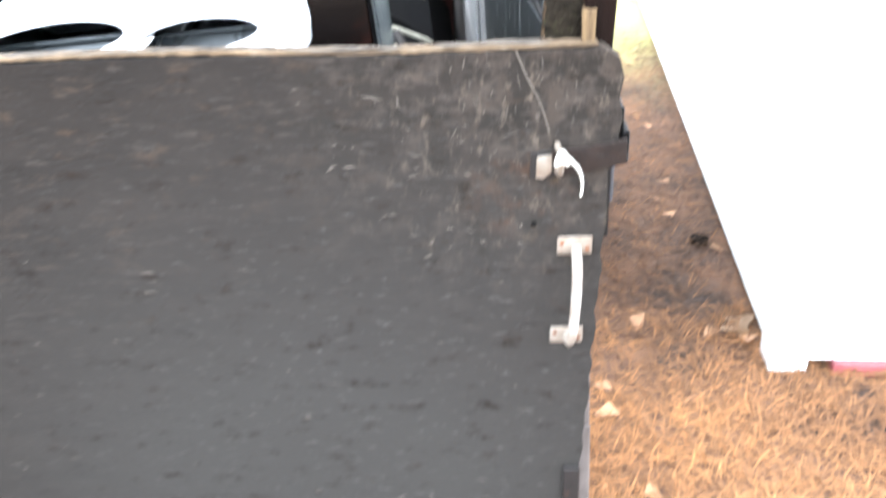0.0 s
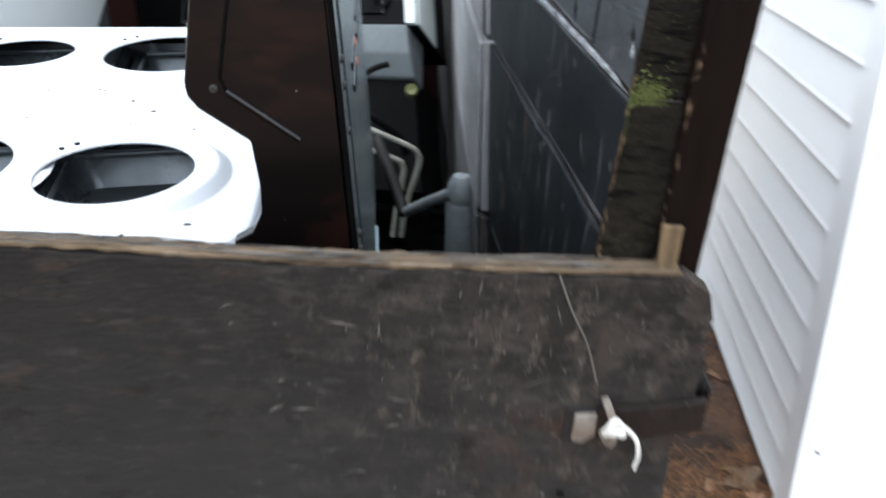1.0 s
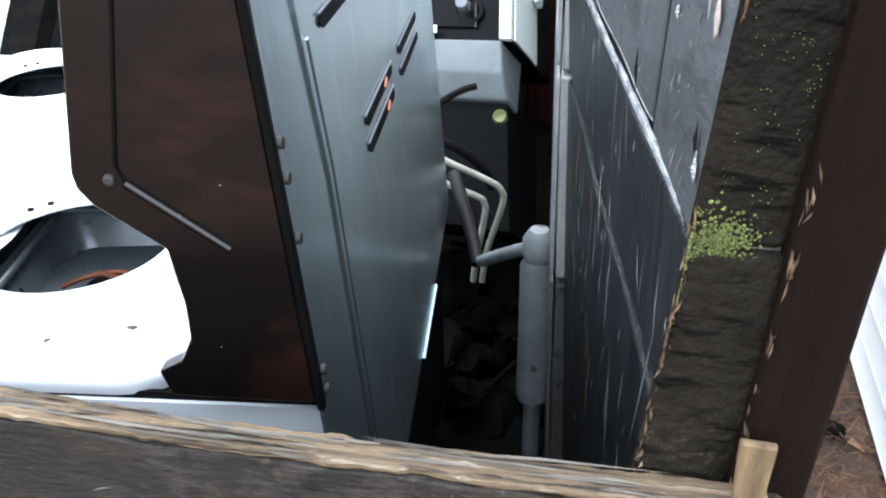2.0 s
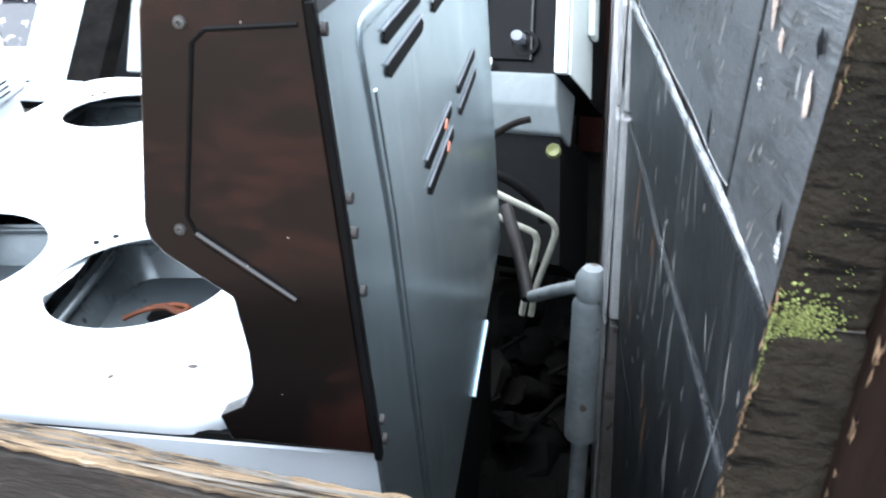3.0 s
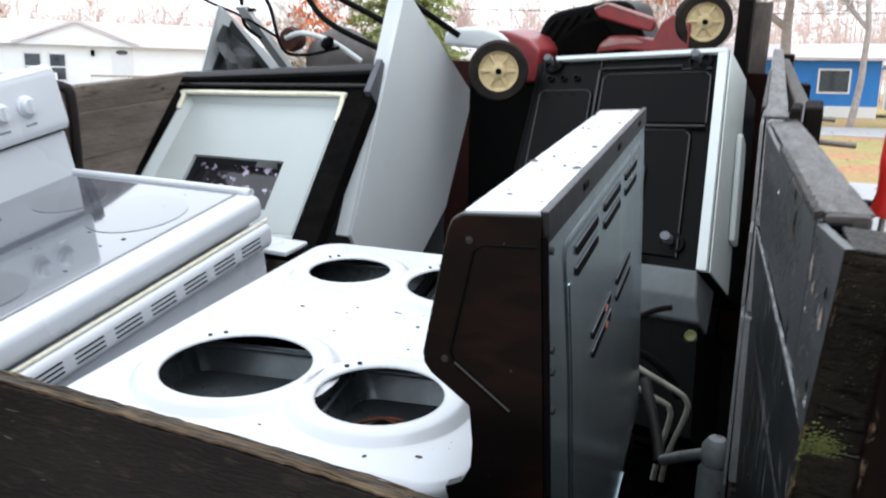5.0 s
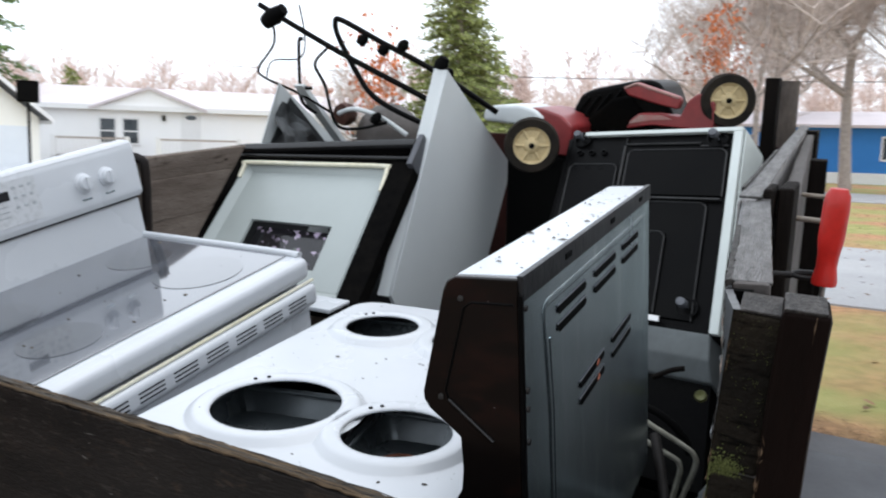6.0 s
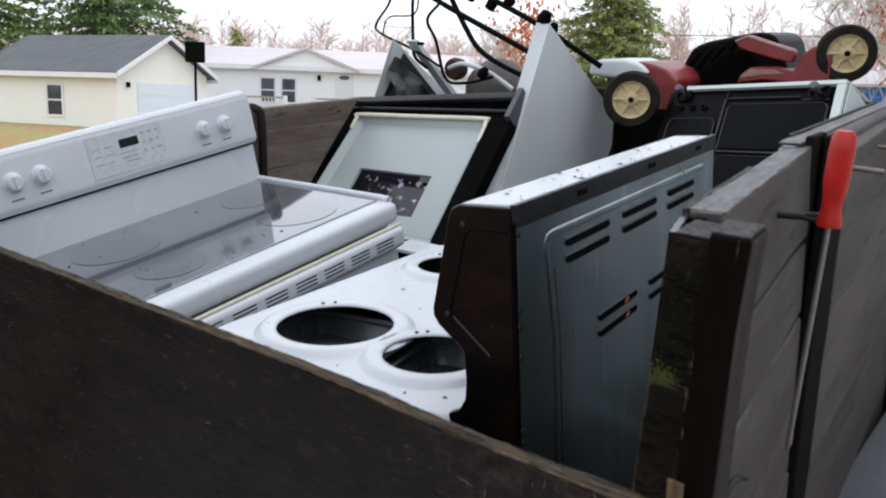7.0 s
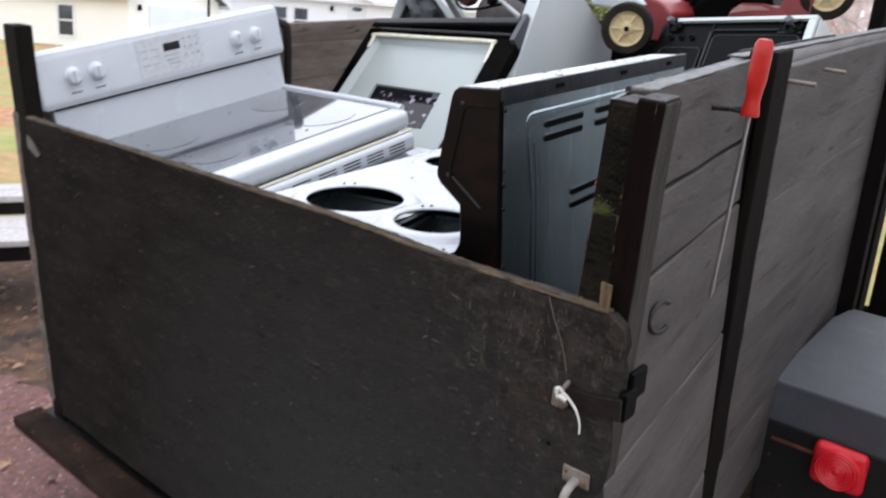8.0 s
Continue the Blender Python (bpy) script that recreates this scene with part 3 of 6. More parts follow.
bm = sawn_board(0.0, 0.006, 0.0, 1.0, 1.1595, 1.2815, 45, 0.0, 0.0006, 30, 12)
for v in bm.verts:
    lip = 0.0295 - (v.co.z - 1.17) * 0.29
    v.co.y = lip + v.co.y * 0.0850
# stub face takes the tone lightened for skylight
stub_face = walled("lining", onto_stub(bm), plank_sawn_lit, "scuffed wet inner face of the stub, lightened for skylight")
stub_face.data.materials.append(moss)
for face in stub_face.data.polygons:
    if face.normal.x > 0.3 or face.normal.y < -0.5:
        face.material_index = 1
# black strip set almost flush in the slit to paint its darkness
walled("gap_filler", slanted(sawn_board(-0.0012, 0.020, 0.0985, 0.1062, 1.160, 1.281, 46, 0.0005, 0.0002), True), black_dull, "black strip giving the gap between the planks its shade")
bm = sawn_board(0.004, 0.036, 0.021, 0.096, 1.154, 1.281, 41)
for v in bm.verts:
    if v.co.y > 0.06:
        v.co.y += (1.225 - v.co.z) * 0.29
    elif v.co.x < 0.02:
        v.co.x -= 0.004
walled("corner_plank", bm, moss, "mossy end of the plank wall", STUB)
walled("corner_plank", sawn_board(0.000, 0.042, 0.021, 0.0285, 0.30, 1.1535, 47, cuts=40), moss, "mossy end of the plank wall", STUB)
# added black strip that stands in for shade between stub and stake
walled("filler_strip", sawn_board(0.030, 0.044, 0.030, 0.060, 0.30, 1.27, 48), black_dull, "dark strip filling the shaded gap behind the corner stake", STUB)
walled("plank_top", sawn_board(0.003, 0.033, 0.0235, 0.078, 1.2805, 1.2830, 42, 0.001, 0.0012, 45, 14), torn_wood, "wet pale worn top edge", STUB)
walled("plank_top", sawn_board(0.0415, 0.0705, 0.0145, 0.063, 1.2878, 1.2905, 44, 0.001, 0.0012, 45, 14), torn_wood, "wet worn top of the corner stake", CORNER)
part("bare_patch", sawn_board(0.040, 0.053, 0.0065, 0.0105, 1.035, 1.075, 43, 0.001, 0.003, 60), raw, trailer, "bare split wood")


# bright moss on the end of the plank wall
rnd = random.Random(64)
bm = bmesh.new()
for k in range(2400):
    pick = rnd.random()
    if pick < 0.24:
        cx, cz = rnd.gauss(0.010, 0.006), rnd.gauss(1.156, 0.0055)
    elif pick < 0.40:
        cx, cz = rnd.gauss(0.004, 0.0035), rnd.gauss(1.137, 0.010)
    else:
        cx, cz = rnd.uniform(0.001, 0.031), rnd.uniform(1.02, 1.275)
        if noise.noise((cx * 120, 0, cz * 90)) < 0.12:
            continue
    cx = min(max(cx, 0.001), 0.031)
    s = rnd.uniform(0.0004, 0.0011) * (1.0 if pick < 0.24 else 0.36)
    a = rnd.uniform(0, 2)
    foot = [bm.verts.new((cx + s * math.cos(a + i * 1.2566) * rnd.uniform(0.6, 1.2), 0.0207, cz + s * math.sin(a + i * 1.2566) * rnd.uniform(0.6, 1.2))) for i in range(5)]
    tip = bm.verts.new((cx, 0.0203 - s * 0.8, cz + s * 0.3))
    for i in range(5):
        bm.faces.new((foot[i], foot[(i + 1) % 5], tip))
moss_green = surf("bright_moss", (0.125, 0.14, 0.045), (0.05, 0.055, 0.02), 0.9, bump=0.0, island=0.7, spec=0.1)
tufts = walled("moss", bm, moss_green, "yellow-green moss", STUB)
tufts["kind"] = "stuff"


def post(x0, x1, y0, y1, z0, z1, seed):
    return part("post", sawn_board(x0, x1, y0, y1, z0, z1, seed), post_mat, trailer, "dark stained wooden stake")


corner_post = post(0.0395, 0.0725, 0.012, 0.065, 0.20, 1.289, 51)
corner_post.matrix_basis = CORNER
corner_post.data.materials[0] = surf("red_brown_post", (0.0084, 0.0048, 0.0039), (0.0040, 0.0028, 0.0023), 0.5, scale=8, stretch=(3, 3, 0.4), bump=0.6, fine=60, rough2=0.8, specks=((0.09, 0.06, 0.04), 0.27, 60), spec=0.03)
corner_post.data.materials.append(surf("pale_stake_side", (0.050, 0.042, 0.038), (0.022, 0.018, 0.016), 0.6, scale=12, stretch=(3, 3, 0.4), bump=0.5, fine=60, spec=0.15, streaks=((0.11, 0.10, 0.09), 0.38, 30, (2, 3, 0.2))))
# outward faces take a lighter material than the rest of the stake
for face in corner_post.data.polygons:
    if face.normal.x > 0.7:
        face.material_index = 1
post(-0.027, -0.006, 0.607, 0.690, 0.20, 1.300, 52)
post(-0.042, -0.029, 0.575, 0.64, 0.20, 1.302, 59)
post(-0.158, -0.108, 2.20, 2.28, 0.20, 1.285, 53)
post(-0.130, -0.065, 2.48, 2.56, 0.20, 1.02, 54)
post(-0.290, -0.246, 2.30, 2.365, 0.20, 1.445, 58)
post(-1.555, -1.492, 0.03, 0.07, 0.20, 1.245, 55)
post(-1.72, -1.682, 1.15, 1.24, 0.20, 1.18, 56)
outer_stake = post(0.043, 0.086, 1.765, 1.835, 0.20, 1.235, 60)
outer_stake.matrix_basis = WALL_OUT
# front wall
part("front_board", sawn_board(-1.74, -0.13, 2.38, 2.40, 0.28, 1.215, 57), red_dark, trailer, "red-brown front board")



def scratches(n, spots, normal, along, length, seed, spread=0.25, width=0.0009):
    """Thin raised slivers strewn over a rectangle; spots: (axis, from, to) for the plane's two axes and its level."""
    r = random.Random(seed)
    (u, u0, u1), (v, v0, v1), (w, level) = spots
    bm = bmesh.new()
    for _ in range(n):
        c = Vector((0, 0, 0))
        c[u], c[v], c[w] = r.uniform(u0, u1), r.uniform(v0, v1), level
        d, s = Vector((0, 0, 0)), Vector((0, 0, 0))
        a = along + r.gauss(0, spread)
        L, k = length * r.choice((0.25, 0.4, 0.6, 1.0)) * r.uniform(0.6, 1.3), width * r.uniform(0.5, 1.5)
        d[u], d[v] = math.cos(a) * L / 2, math.sin(a) * L / 2
        s[u], s[v] = -math.sin(a) * k, math.cos(a) * k
        lift = Vector(normal) * 0.0006
        bend = s * r.uniform(-2, 2)
        base = [bm.verts.new(p) for p in (c - d, c + s + bend, c + d, c - s + bend)]
        top = bm.verts.new(c + bend + lift)
        for i in range(4):
            bm.faces.new((base[i], base[(i + 1) % 4], top))
    return bm


def scratched(bm, material, label, m):
    ob = walled("scuffing", bm, material, label, m)
    ob["kind"] = "stuff"
    return ob


scuff = surf("pale_scuff", (0.15, 0.15, 0.147), (0.07, 0.068, 0.065), 0.6, bump=0.0, island=0.7)
scuff_rust = surf("rusty_scuff", (0.28, 0.11, 0.04), (0.2, 0.09, 0.04), 0.7, bump=0.0)
scuff_ply = surf("ply_scuff", (0.10, 0.086, 0.072), (0.06, 0.05, 0.04), 0.8, bump=0.0, island=0.5)
# inner faces: y along, z up
scratched(scratches(75, ((1, 0.05, 0.52), (2, 0.70, 1.15), (0, -0.0035)), (-1, 0, 0), 1.75, 0.045, 1, 0.22, 0.00028), scuff, "pale scratches in the black wall face", WALL_A)
scratched(scratches(110, ((1, 0.15, 0.56), (2, 1.165, 1.28), (0, -0.0035)), (-1, 0, 0), 2.1, 0.014, 2, 0.3, 0.00022), scuff, "pale scratches in the black wall face", WALL_A)
scratched(onto_stub(scratches(60, ((1, 0.035, 0.095), (2, 1.165, 1.275), (0, -0.0008)), (-1, 0, 0), 2.2, 0.016, 3, 0.2, 0.00022)), scuff, "pale scratches in the black wall face", WALL_A)
scratched(scratches(16, ((1, 0.06, 0.45), (2, 0.85, 1.14), (0, -0.0036)), (-1, 0, 0), 1.80, 0.15, 6, 0.10, 0.00055), scuff, "long pale scratches in the black wall face", WALL_A)
scratched(scratches(140, ((1, 0.14, 0.34), (2, 1.20, 1.282), (0, -0.0036)), (-1, 0, 0), 2.25, 0.022, 8, 0.12, 0.00022), scuff, "fine saw marks in the upper plank", WALL_A)


def chip(y, z, ry, rz, seed, material, label, m=WALL_A, x=-0.0026):
    """A ragged shallow patch standing a hair proud of the inner face."""
    r = random.Random(seed)
    n = 14
    rim = [(y + ry * math.cos(2 * math.pi * k / n) * r.uniform(0.5, 1.2), z + rz * math.sin(2 * math.pi * k / n) * r.uniform(0.6, 1.2)) for k in range(n)]
    bm = bmesh.new()
    low = [bm.verts.new((x, a, b)) for a, b in rim]
    top = bm.verts.new((x - 0.0012, y, z))
    for k in range(n):
        bm.faces.new((low[k], top, low[(k + 1) % n]))
    return walled("chip", bm, material, label, m)


chip(0.187, 1.255, 0.0045, 0.010, 81, moss, "dark rotten hole in the plank")
chip(0.191, 1.266, 0.003, 0.005, 82, raw, "split brown wood")
chip(0.185, 1.245, 0.002, 0.005, 83, raw, "split brown wood")
chip(0.199, 1.276, 0.0015, 0.007, 84, moss, "dark rotten hole in the plank")
chip(0.168, 1.172, 0.0022, 0.011, 85, black_dull, "dark gouge in the plank")
chip(0.33, 1.25, 0.0028, 0.0024, 86, white_trim, "pale nail head")
for cy, cz, ry, rz, seed, mat, words in ((0.0765, 1.253, 0.0028, 0.013, 87, bare, "bare pinkish wood"), (0.064, 1.243, 0.0022, 0.006, 93, bare, "bare pinkish wood"), (0.0265, 1.232, 0.0032, 0.008, 88, bare, "bare pinkish wood"), (0.0225, 1.2495, 0.0035, 0.0048, 89, black_dull, "dark nail hole"), (0.034, 1.190, 0.002, 0.006, 90, black_dull, "dark nail hole"), (0.0315, 1.181, 0.0030, 0.006, 94, scrape, "pale scraped spot"), (0.083, 1.222, 0.0016, 0.003, 91, scrape, "pale scraped spot")):
    chip_bm = chip(cy, cz, ry, rz, seed, mat, words, x=-0.0010)
    for v in chip_bm.data.vertices:
        v.co = on_stub(v.co.y, v.co.z, v.co.x)
# worn tan arrises on the wall's end and on the corner stake
def splinters(n, x, y, spans, seed):
    """Tiny torn slivers clinging to an upright arris."""
    r = random.Random(seed)
    bm = bmesh.new()
    for _ in range(n):
        z0, z1 = r.choice(spans)
        c = Vector((x + r.gauss(0, 0.0006), y + r.gauss(0, 0.0006), r.uniform(z0, z1)))
        d = Vector((r.gauss(0, 0.0006), r.gauss(0, 0.0006), r.uniform(0.0015, 0.005)))
        w = r.uniform(0.0002, 0.0008)
        a, b = Vector((w, -w, 0)), Vector((-w * 0.6, -w * 0.6, 0))
        v = [bm.verts.new(p) for p in (c - d, c + a, c + b, c - b * 0.6, c + d)]
        for q in ((0, 1, 2), (0, 2, 3), (0, 3, 1), (4, 2, 1), (4, 3, 2), (4, 1, 3)):
            bm.faces.new([v[i] for i in q])
    return bm


tan_split = surf("tan_split_wood", (0.11, 0.070, 0.042), (0.045, 0.031, 0.021), 0.8, scale=60, bump=0.3, island=0.7, spec=0.1)
scratched(splinters(75, 0.0004, 0.0208, ((1.112, 1.130), (1.09, 1.12), (1.03, 1.09), (0.95, 1.05), (1.14, 1.17), (1.23, 1.26)), 31), tan_split, "torn tan splinters along the arris", STUB)
scratched(splinters(40, 0.0400, 0.0124, ((1.171, 1.180), (1.146, 1.156), (1.112, 1.122), (1.055, 1.085), (0.95, 1.2)), 32), tan_split, "torn tan splinters along the arris", CORNER)
scratched(scratches(7, ((1, 0.12, 0.45), (2, 0.85, 1.08), (0, -0.0037)), (-1, 0, 0), 1.85, 0.15, 5, 0.06, 0.0006), scuff_rust, "rust-coloured scratches in the black wall face", WALL_A)

# tailgate


def sag(x):
    """How far the worn top edge dips towards the gate's right end."""
    u = min(max((x + 0.42) / 0.30, 0.0), 1.0)
    return 0.0088 * u * u * (3 - 2 * u)


def sagged(bm):
    for v in bm.verts:
        v.co.z -= sag(v.co.x)
    return bm


def gate_outline():
    """The board's outline in x and z: straight foot and left end, ragged right end with a broken corner, splintered top."""
    r = random.Random(17)
    right = [((0.0810 if 0.925 < z else 0.0745 - 0.033 * (0.925 - z)) + 0.0028 * r.uniform(-1, 1) - max(0.0, z - 1.0) ** 2 * 7.0, z) for z in [0.29 + 0.0205 * k for k in range(37)]]
    top = [(0.060 - 0.0271 * k, 1.048 - sag(0.060 - 0.0271 * k) + 0.0016 * r.uniform(-1, 1)) for k in range(55)]
    return [(-1.43, 0.29)] + right + top + [(-1.43, 1.047)]


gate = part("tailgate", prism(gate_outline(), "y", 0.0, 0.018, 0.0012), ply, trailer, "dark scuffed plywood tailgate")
part("worn_edge", sagged(sawn_board(-1.428, 0.056, 0.001, 0.017, 1.0495, 1.0530, 62, 0.0008, 0.0018, 110, 260)), ply_edge, gate, "pale worn plywood edge")
scratched(scratches(26, ((0, -0.16, 0.04), (2, 0.93, 1.03), (1, -0.0006)), (0, -1, 0), 1.5, 0.02, 6, 0.2, 0.0005), scuff_ply, "pale scuffs on the dark plywood", Matrix())
scratched(scratches(120, ((0, -1.38, 0.03), (2, 0.35, 1.03), (1, -0.0006)), (0, -1, 0), 0.0, 0.022, 7, 0.2, 0.0005), scuff_ply, "pale scuffs on the dark plywood", Matrix())
scratched(scratches(30, ((0, -0.22, 0.02), (2, 0.80, 1.0), (1, -0.0006)), (0, -1, 0), 0.1, 0.016, 8, 0.35, 0.0008), scuff_ply, "pale scuffs on the dark plywood", Matrix())
scratched(tube([(-0.024, -0.0004, 1.040), (-0.013, -0.0005, 1.012), (0.000, -0.0004, 0.985), (0.010, -0.0004, 0.952)], 0.0008, 5), scuff_ply, "long pale scratch on the dark plywood", Matrix())
for k, (mat_k, lab) in enumerate(((scuff_ply, "pale splinters along the plywood edge"), (ply, "dark splinters along the plywood edge"))):
    scratched(sagged(scratches(240 - 200 * k, ((0, -1.40, 0.0), (1, 0.001, 0.016), (2, 1.0536)), (0, 0, 2), 0.0, 0.10, 30 + k, 0.03, 0.0006)), mat_k, lab, Matrix())
# hasp and cord
part("hasp", prism([(0.012, 0.9055), (0.052, 0.9085), (0.0895, 0.9165), (0.0885, 0.9440), (0.052, 0.9375), (0.012, 0.9330)], "y", -0.007, -0.001, 0.001), hasp_rust, gate, "dark rusty hasp strap")
part("hasp_base", prism([(-0.0105, 0.899), (0.030, 0.903), (0.030, 0.934), (-0.009, 0.931)], "y", -0.0035, -0.0005, 0.001), steel_dark, gate, "dark steel hasp base")
part("hasp_plate", prism([(-0.0040, 0.903), (0.004, 0.9015), (0.013, 0.909), (0.0245, 0.906), (0.0265, 0.915), (0.015, 0.919), (0.014, 0.929), (-0.003, 0.927)], "y", -0.0065, -0.0035, 0.001), zinc, gate, "worn zinc plate")
part("staple", tube([(0.017, -0.004, 0.912), (0.020, -0.022, 0.916), (0.020, -0.026, 0.936), (0.017, -0.004, 0.941)], 0.003, 6), zinc, gate)
part("cord", tube([(0.016, -0.022, 0.926), (0.0165, -0.030, 0.938), (0.020, -0.032, 0.945), (0.0245, -0.028, 0.938), (0.030, -0.024, 0.931), (0.039, -0.020, 0.918), (0.0435, -0.016, 0.900), (0.043, -0.013, 0.884)], 0.0030, 6, r_end=0.0012), rope, gate, "white plastic tie")
part("cord", tube([(0.0165, -0.026, 0.930), (0.022, -0.030, 0.934), (0.0265, -0.026, 0.929)], 0.0032, 6), rope, gate, "white plastic tie")
part("screw_hole", lathe([(0.0, 0.0), (0.0035, 0.0), (0.003, 0.0012), (0.0, 0.0014)], 10, pose(-0.0055, -0.0002, 0.843, 90)), black_dull, gate, "dark screw hole")
part("lower_latch", sawn_board(0.036, 0.058, -0.009, -0.001, 0.395, 0.462, 94, 0.002), steel_dark, gate, "dark steel lower latch")
part("latch_bracket", box(0.0830, 0.0925, 0.000, 0.030, 0.912, 0.950, 0.003), black, trailer, "dark steel latch bracket round the post")
part("latch_bracket_cap", box(0.0800, 0.0890, 0.020, 0.058, 0.930, 0.968, 0.003), black, trailer, "dark steel latch bracket round the post")
# pull handle
pull = part("pull_handle", tube([(0.041, -0.004, 0.812), (0.0405, -0.024, 0.806), (0.040, -0.034, 0.785), (0.039, -0.036, 0.75), (0.037, -0.034, 0.716), (0.0355, -0.024, 0.696), (0.035, -0.004, 0.690)], 0.0056, 10), handle_paint, gate, "worn white-painted steel pull handle")
part("handle_plate", box(0.0203, 0.0590, -0.004, -0.0005, 0.8040, 0.8265, 0.002), zinc, pull)
part("handle_plate", box(0.0145, 0.0532, -0.004, -0.0005, 0.6780, 0.7005, 0.002), zinc, pull)
for px, pz in ((0.0255, 0.819), (0.0535, 0.8115), (0.020, 0.693), (0.0475, 0.685)):
    part("screw", lathe([(0.0, -0.0005), (0.0028, 0.0), (0.0022, 0.0012), (0.0, 0.0014)], 10, pose(px, -0.004, pz, 90)), rust, pull)
# left end mark
part("mark", prism([(-1.425, 0.985), (-1.385, 0.968), (-1.37, 0.975), (-1.405, 1.005), (-1.425, 1.012)], "y", -0.003, -0.0002), scuff_ply, gate, "pale worn patch")
# fender, lamp, wheel
fen = part("fender", prism([(1.09, 0.24), (1.09, 0.498), (1.093, 0.5025), (1.12, 0.504), (1.58, 0.508), (1.80, 0.47), (1.94, 0.37), (1.98, 0.24), (1.95, 0.24), (1.91, 0.35), (1.78, 0.45), (1.56, 0.488), (1.14, 0.478), (1.12, 0.46), (1.12, 0.24)], "x", -0.052, 0.27, 0.004), fender_mat, trailer, "grey sheet-steel wheel fender")
part("fender_skirt", box(-0.045, 0.262, 1.080, 1.089, 0.14, 0.40, 0.003), steel_dark, fen, "dark rear skirt of the fender")
lamp = part("tail_light", box(0.082, 0.200, 1.046, 1.079, 0.298, 0.408, 0.018, 4), lens_red, trailer, "square red tail light")
part("lens_ring", lathe([(0.050, 0.0), (0.050, 0.005), (0.046, 0.009), (0.043, 0.006), (0.039, 0.010), (0.035, 0.007), (0.031, 0.011), (0.027, 0.008), (0.023, 0.012), (0.019, 0.009), (0.015, 0.012), (0.011, 0.009), (0.007, 0.012), (0.0, 0.012)], 28, pose(0.141, 1.047, 0.353, 90)), lens_red, lamp, "round ribbed red lens")
part("rust_strip", box(-0.02, 0.078, 1.075, 1.0798, 0.352, 0.361, 0.001), rust, fen, "rust streak")
wheel = part("wheel", lathe([(0.13, -0.075), (0.21, -0.072), (0.23, -0.045), (0.23, 0.045), (0.21, 0.072), (0.13, 0.075)], 32, pose(0.12, 1.52, 0.23, 0, 90)), rubber, trailer, "black trailer tyre")
part("rim", lathe([(0.02, 0.045), (0.09, 0.055), (0.125, 0.072), (0.13, 0.045), (0.13, -0.06), (0.02, -0.06)], 28, pose(0.12, 1.52, 0.23, 0, 90)), zinc, wheel)
# rust-stained ring and through bolts on the right wall
part("eye_ring", tube([(0.046 + 0.006 * math.cos(a), 0.172 + 0.021 * math.cos(a), 0.981 + 0.022 * math.sin(a)) for a in [i * 0.5 for i in range(2, 12)]], 0.0035, 8), screw_grey, trailer, "broken steel ring")
for by, bz in ((0.68, 1.250), (0.95, 1.25)):
    part("bolt", tube([(0.030 - 0.096 * by, by, bz), (0.104 - 0.096 * by, by + 0.01, bz - 0.004)], 0.004, 8, False), zinc, trailer, "protruding threaded bolt")
# scrap hook on the left wall
part("hook", tube([(-1.605, 0.89, 0.90), (-1.595, 0.89, 1.18), (-1.61, 0.885, 1.22), (-1.645, 0.88, 1.222)], 0.012, 8), hasp_rust, trailer, "rusty hook strap over the side wall")

# ---- screwdriver hanging in a wire eye ----
sd = thing("screwdriver", T @ pose(0.0580, 0.343, 1.2340, 0, 2.8, 0), "large red-handled screwdriver hung in a wire eye", "screwdriver")
part("handle", lathe([(0.0, 0.104), (0.0085, 0.103), (0.0122, 0.096), (0.0132, 0.082), (0.0130, 0.050), (0.0108, 0.032), (0.0102, 0.020), (0.0128, 0.005), (0.0125, 0.0), (0.0, 0.0)], 20), red_plastic, sd, "red plastic handle")
part("blade", lathe([(0.0030, 0.0), (0.0030, -0.245), (0.0038, -0.262), (0.001, -0.275)], 10), steel, sd, "steel blade")
eye_bolt = thing("eye_bolt", T @ pose(0.006, 0.346, 1.2375, 0, 0, 8), "blackened wire eye bolt through the plank wall", "bolt")
part("shank", tube([(-0.03, 0, 0), (0.02, 0.006, 0)], 0.0038, 8, False), steel_dark, eye_bolt)
part("eye", tube([(0.037 + 0.017 * math.cos(a), 0.012 + 0.014 * math.sin(a), 0.0) for a in [math.pi + i * 0.45 for i in range(15)]], 0.003, 6), steel_dark, eye_bolt)

# ---- coil range ----


def rounded(x0, x1, y0, y1, r, n=5):
    pts = []
    for cx, cy, a0 in ((x1 - r, y1 - r, 0), (x0 + r, y1 - r, 90), (x0 + r, y0 + r, 180), (x1 - r, y0 + r, 270)):
        pts += [(cx + r * math.cos(radians(a0 + 90 * k / n)), cy + r * math.sin(radians(a0 + 90 * k / n))) for k in range(n + 1)]
    return pts


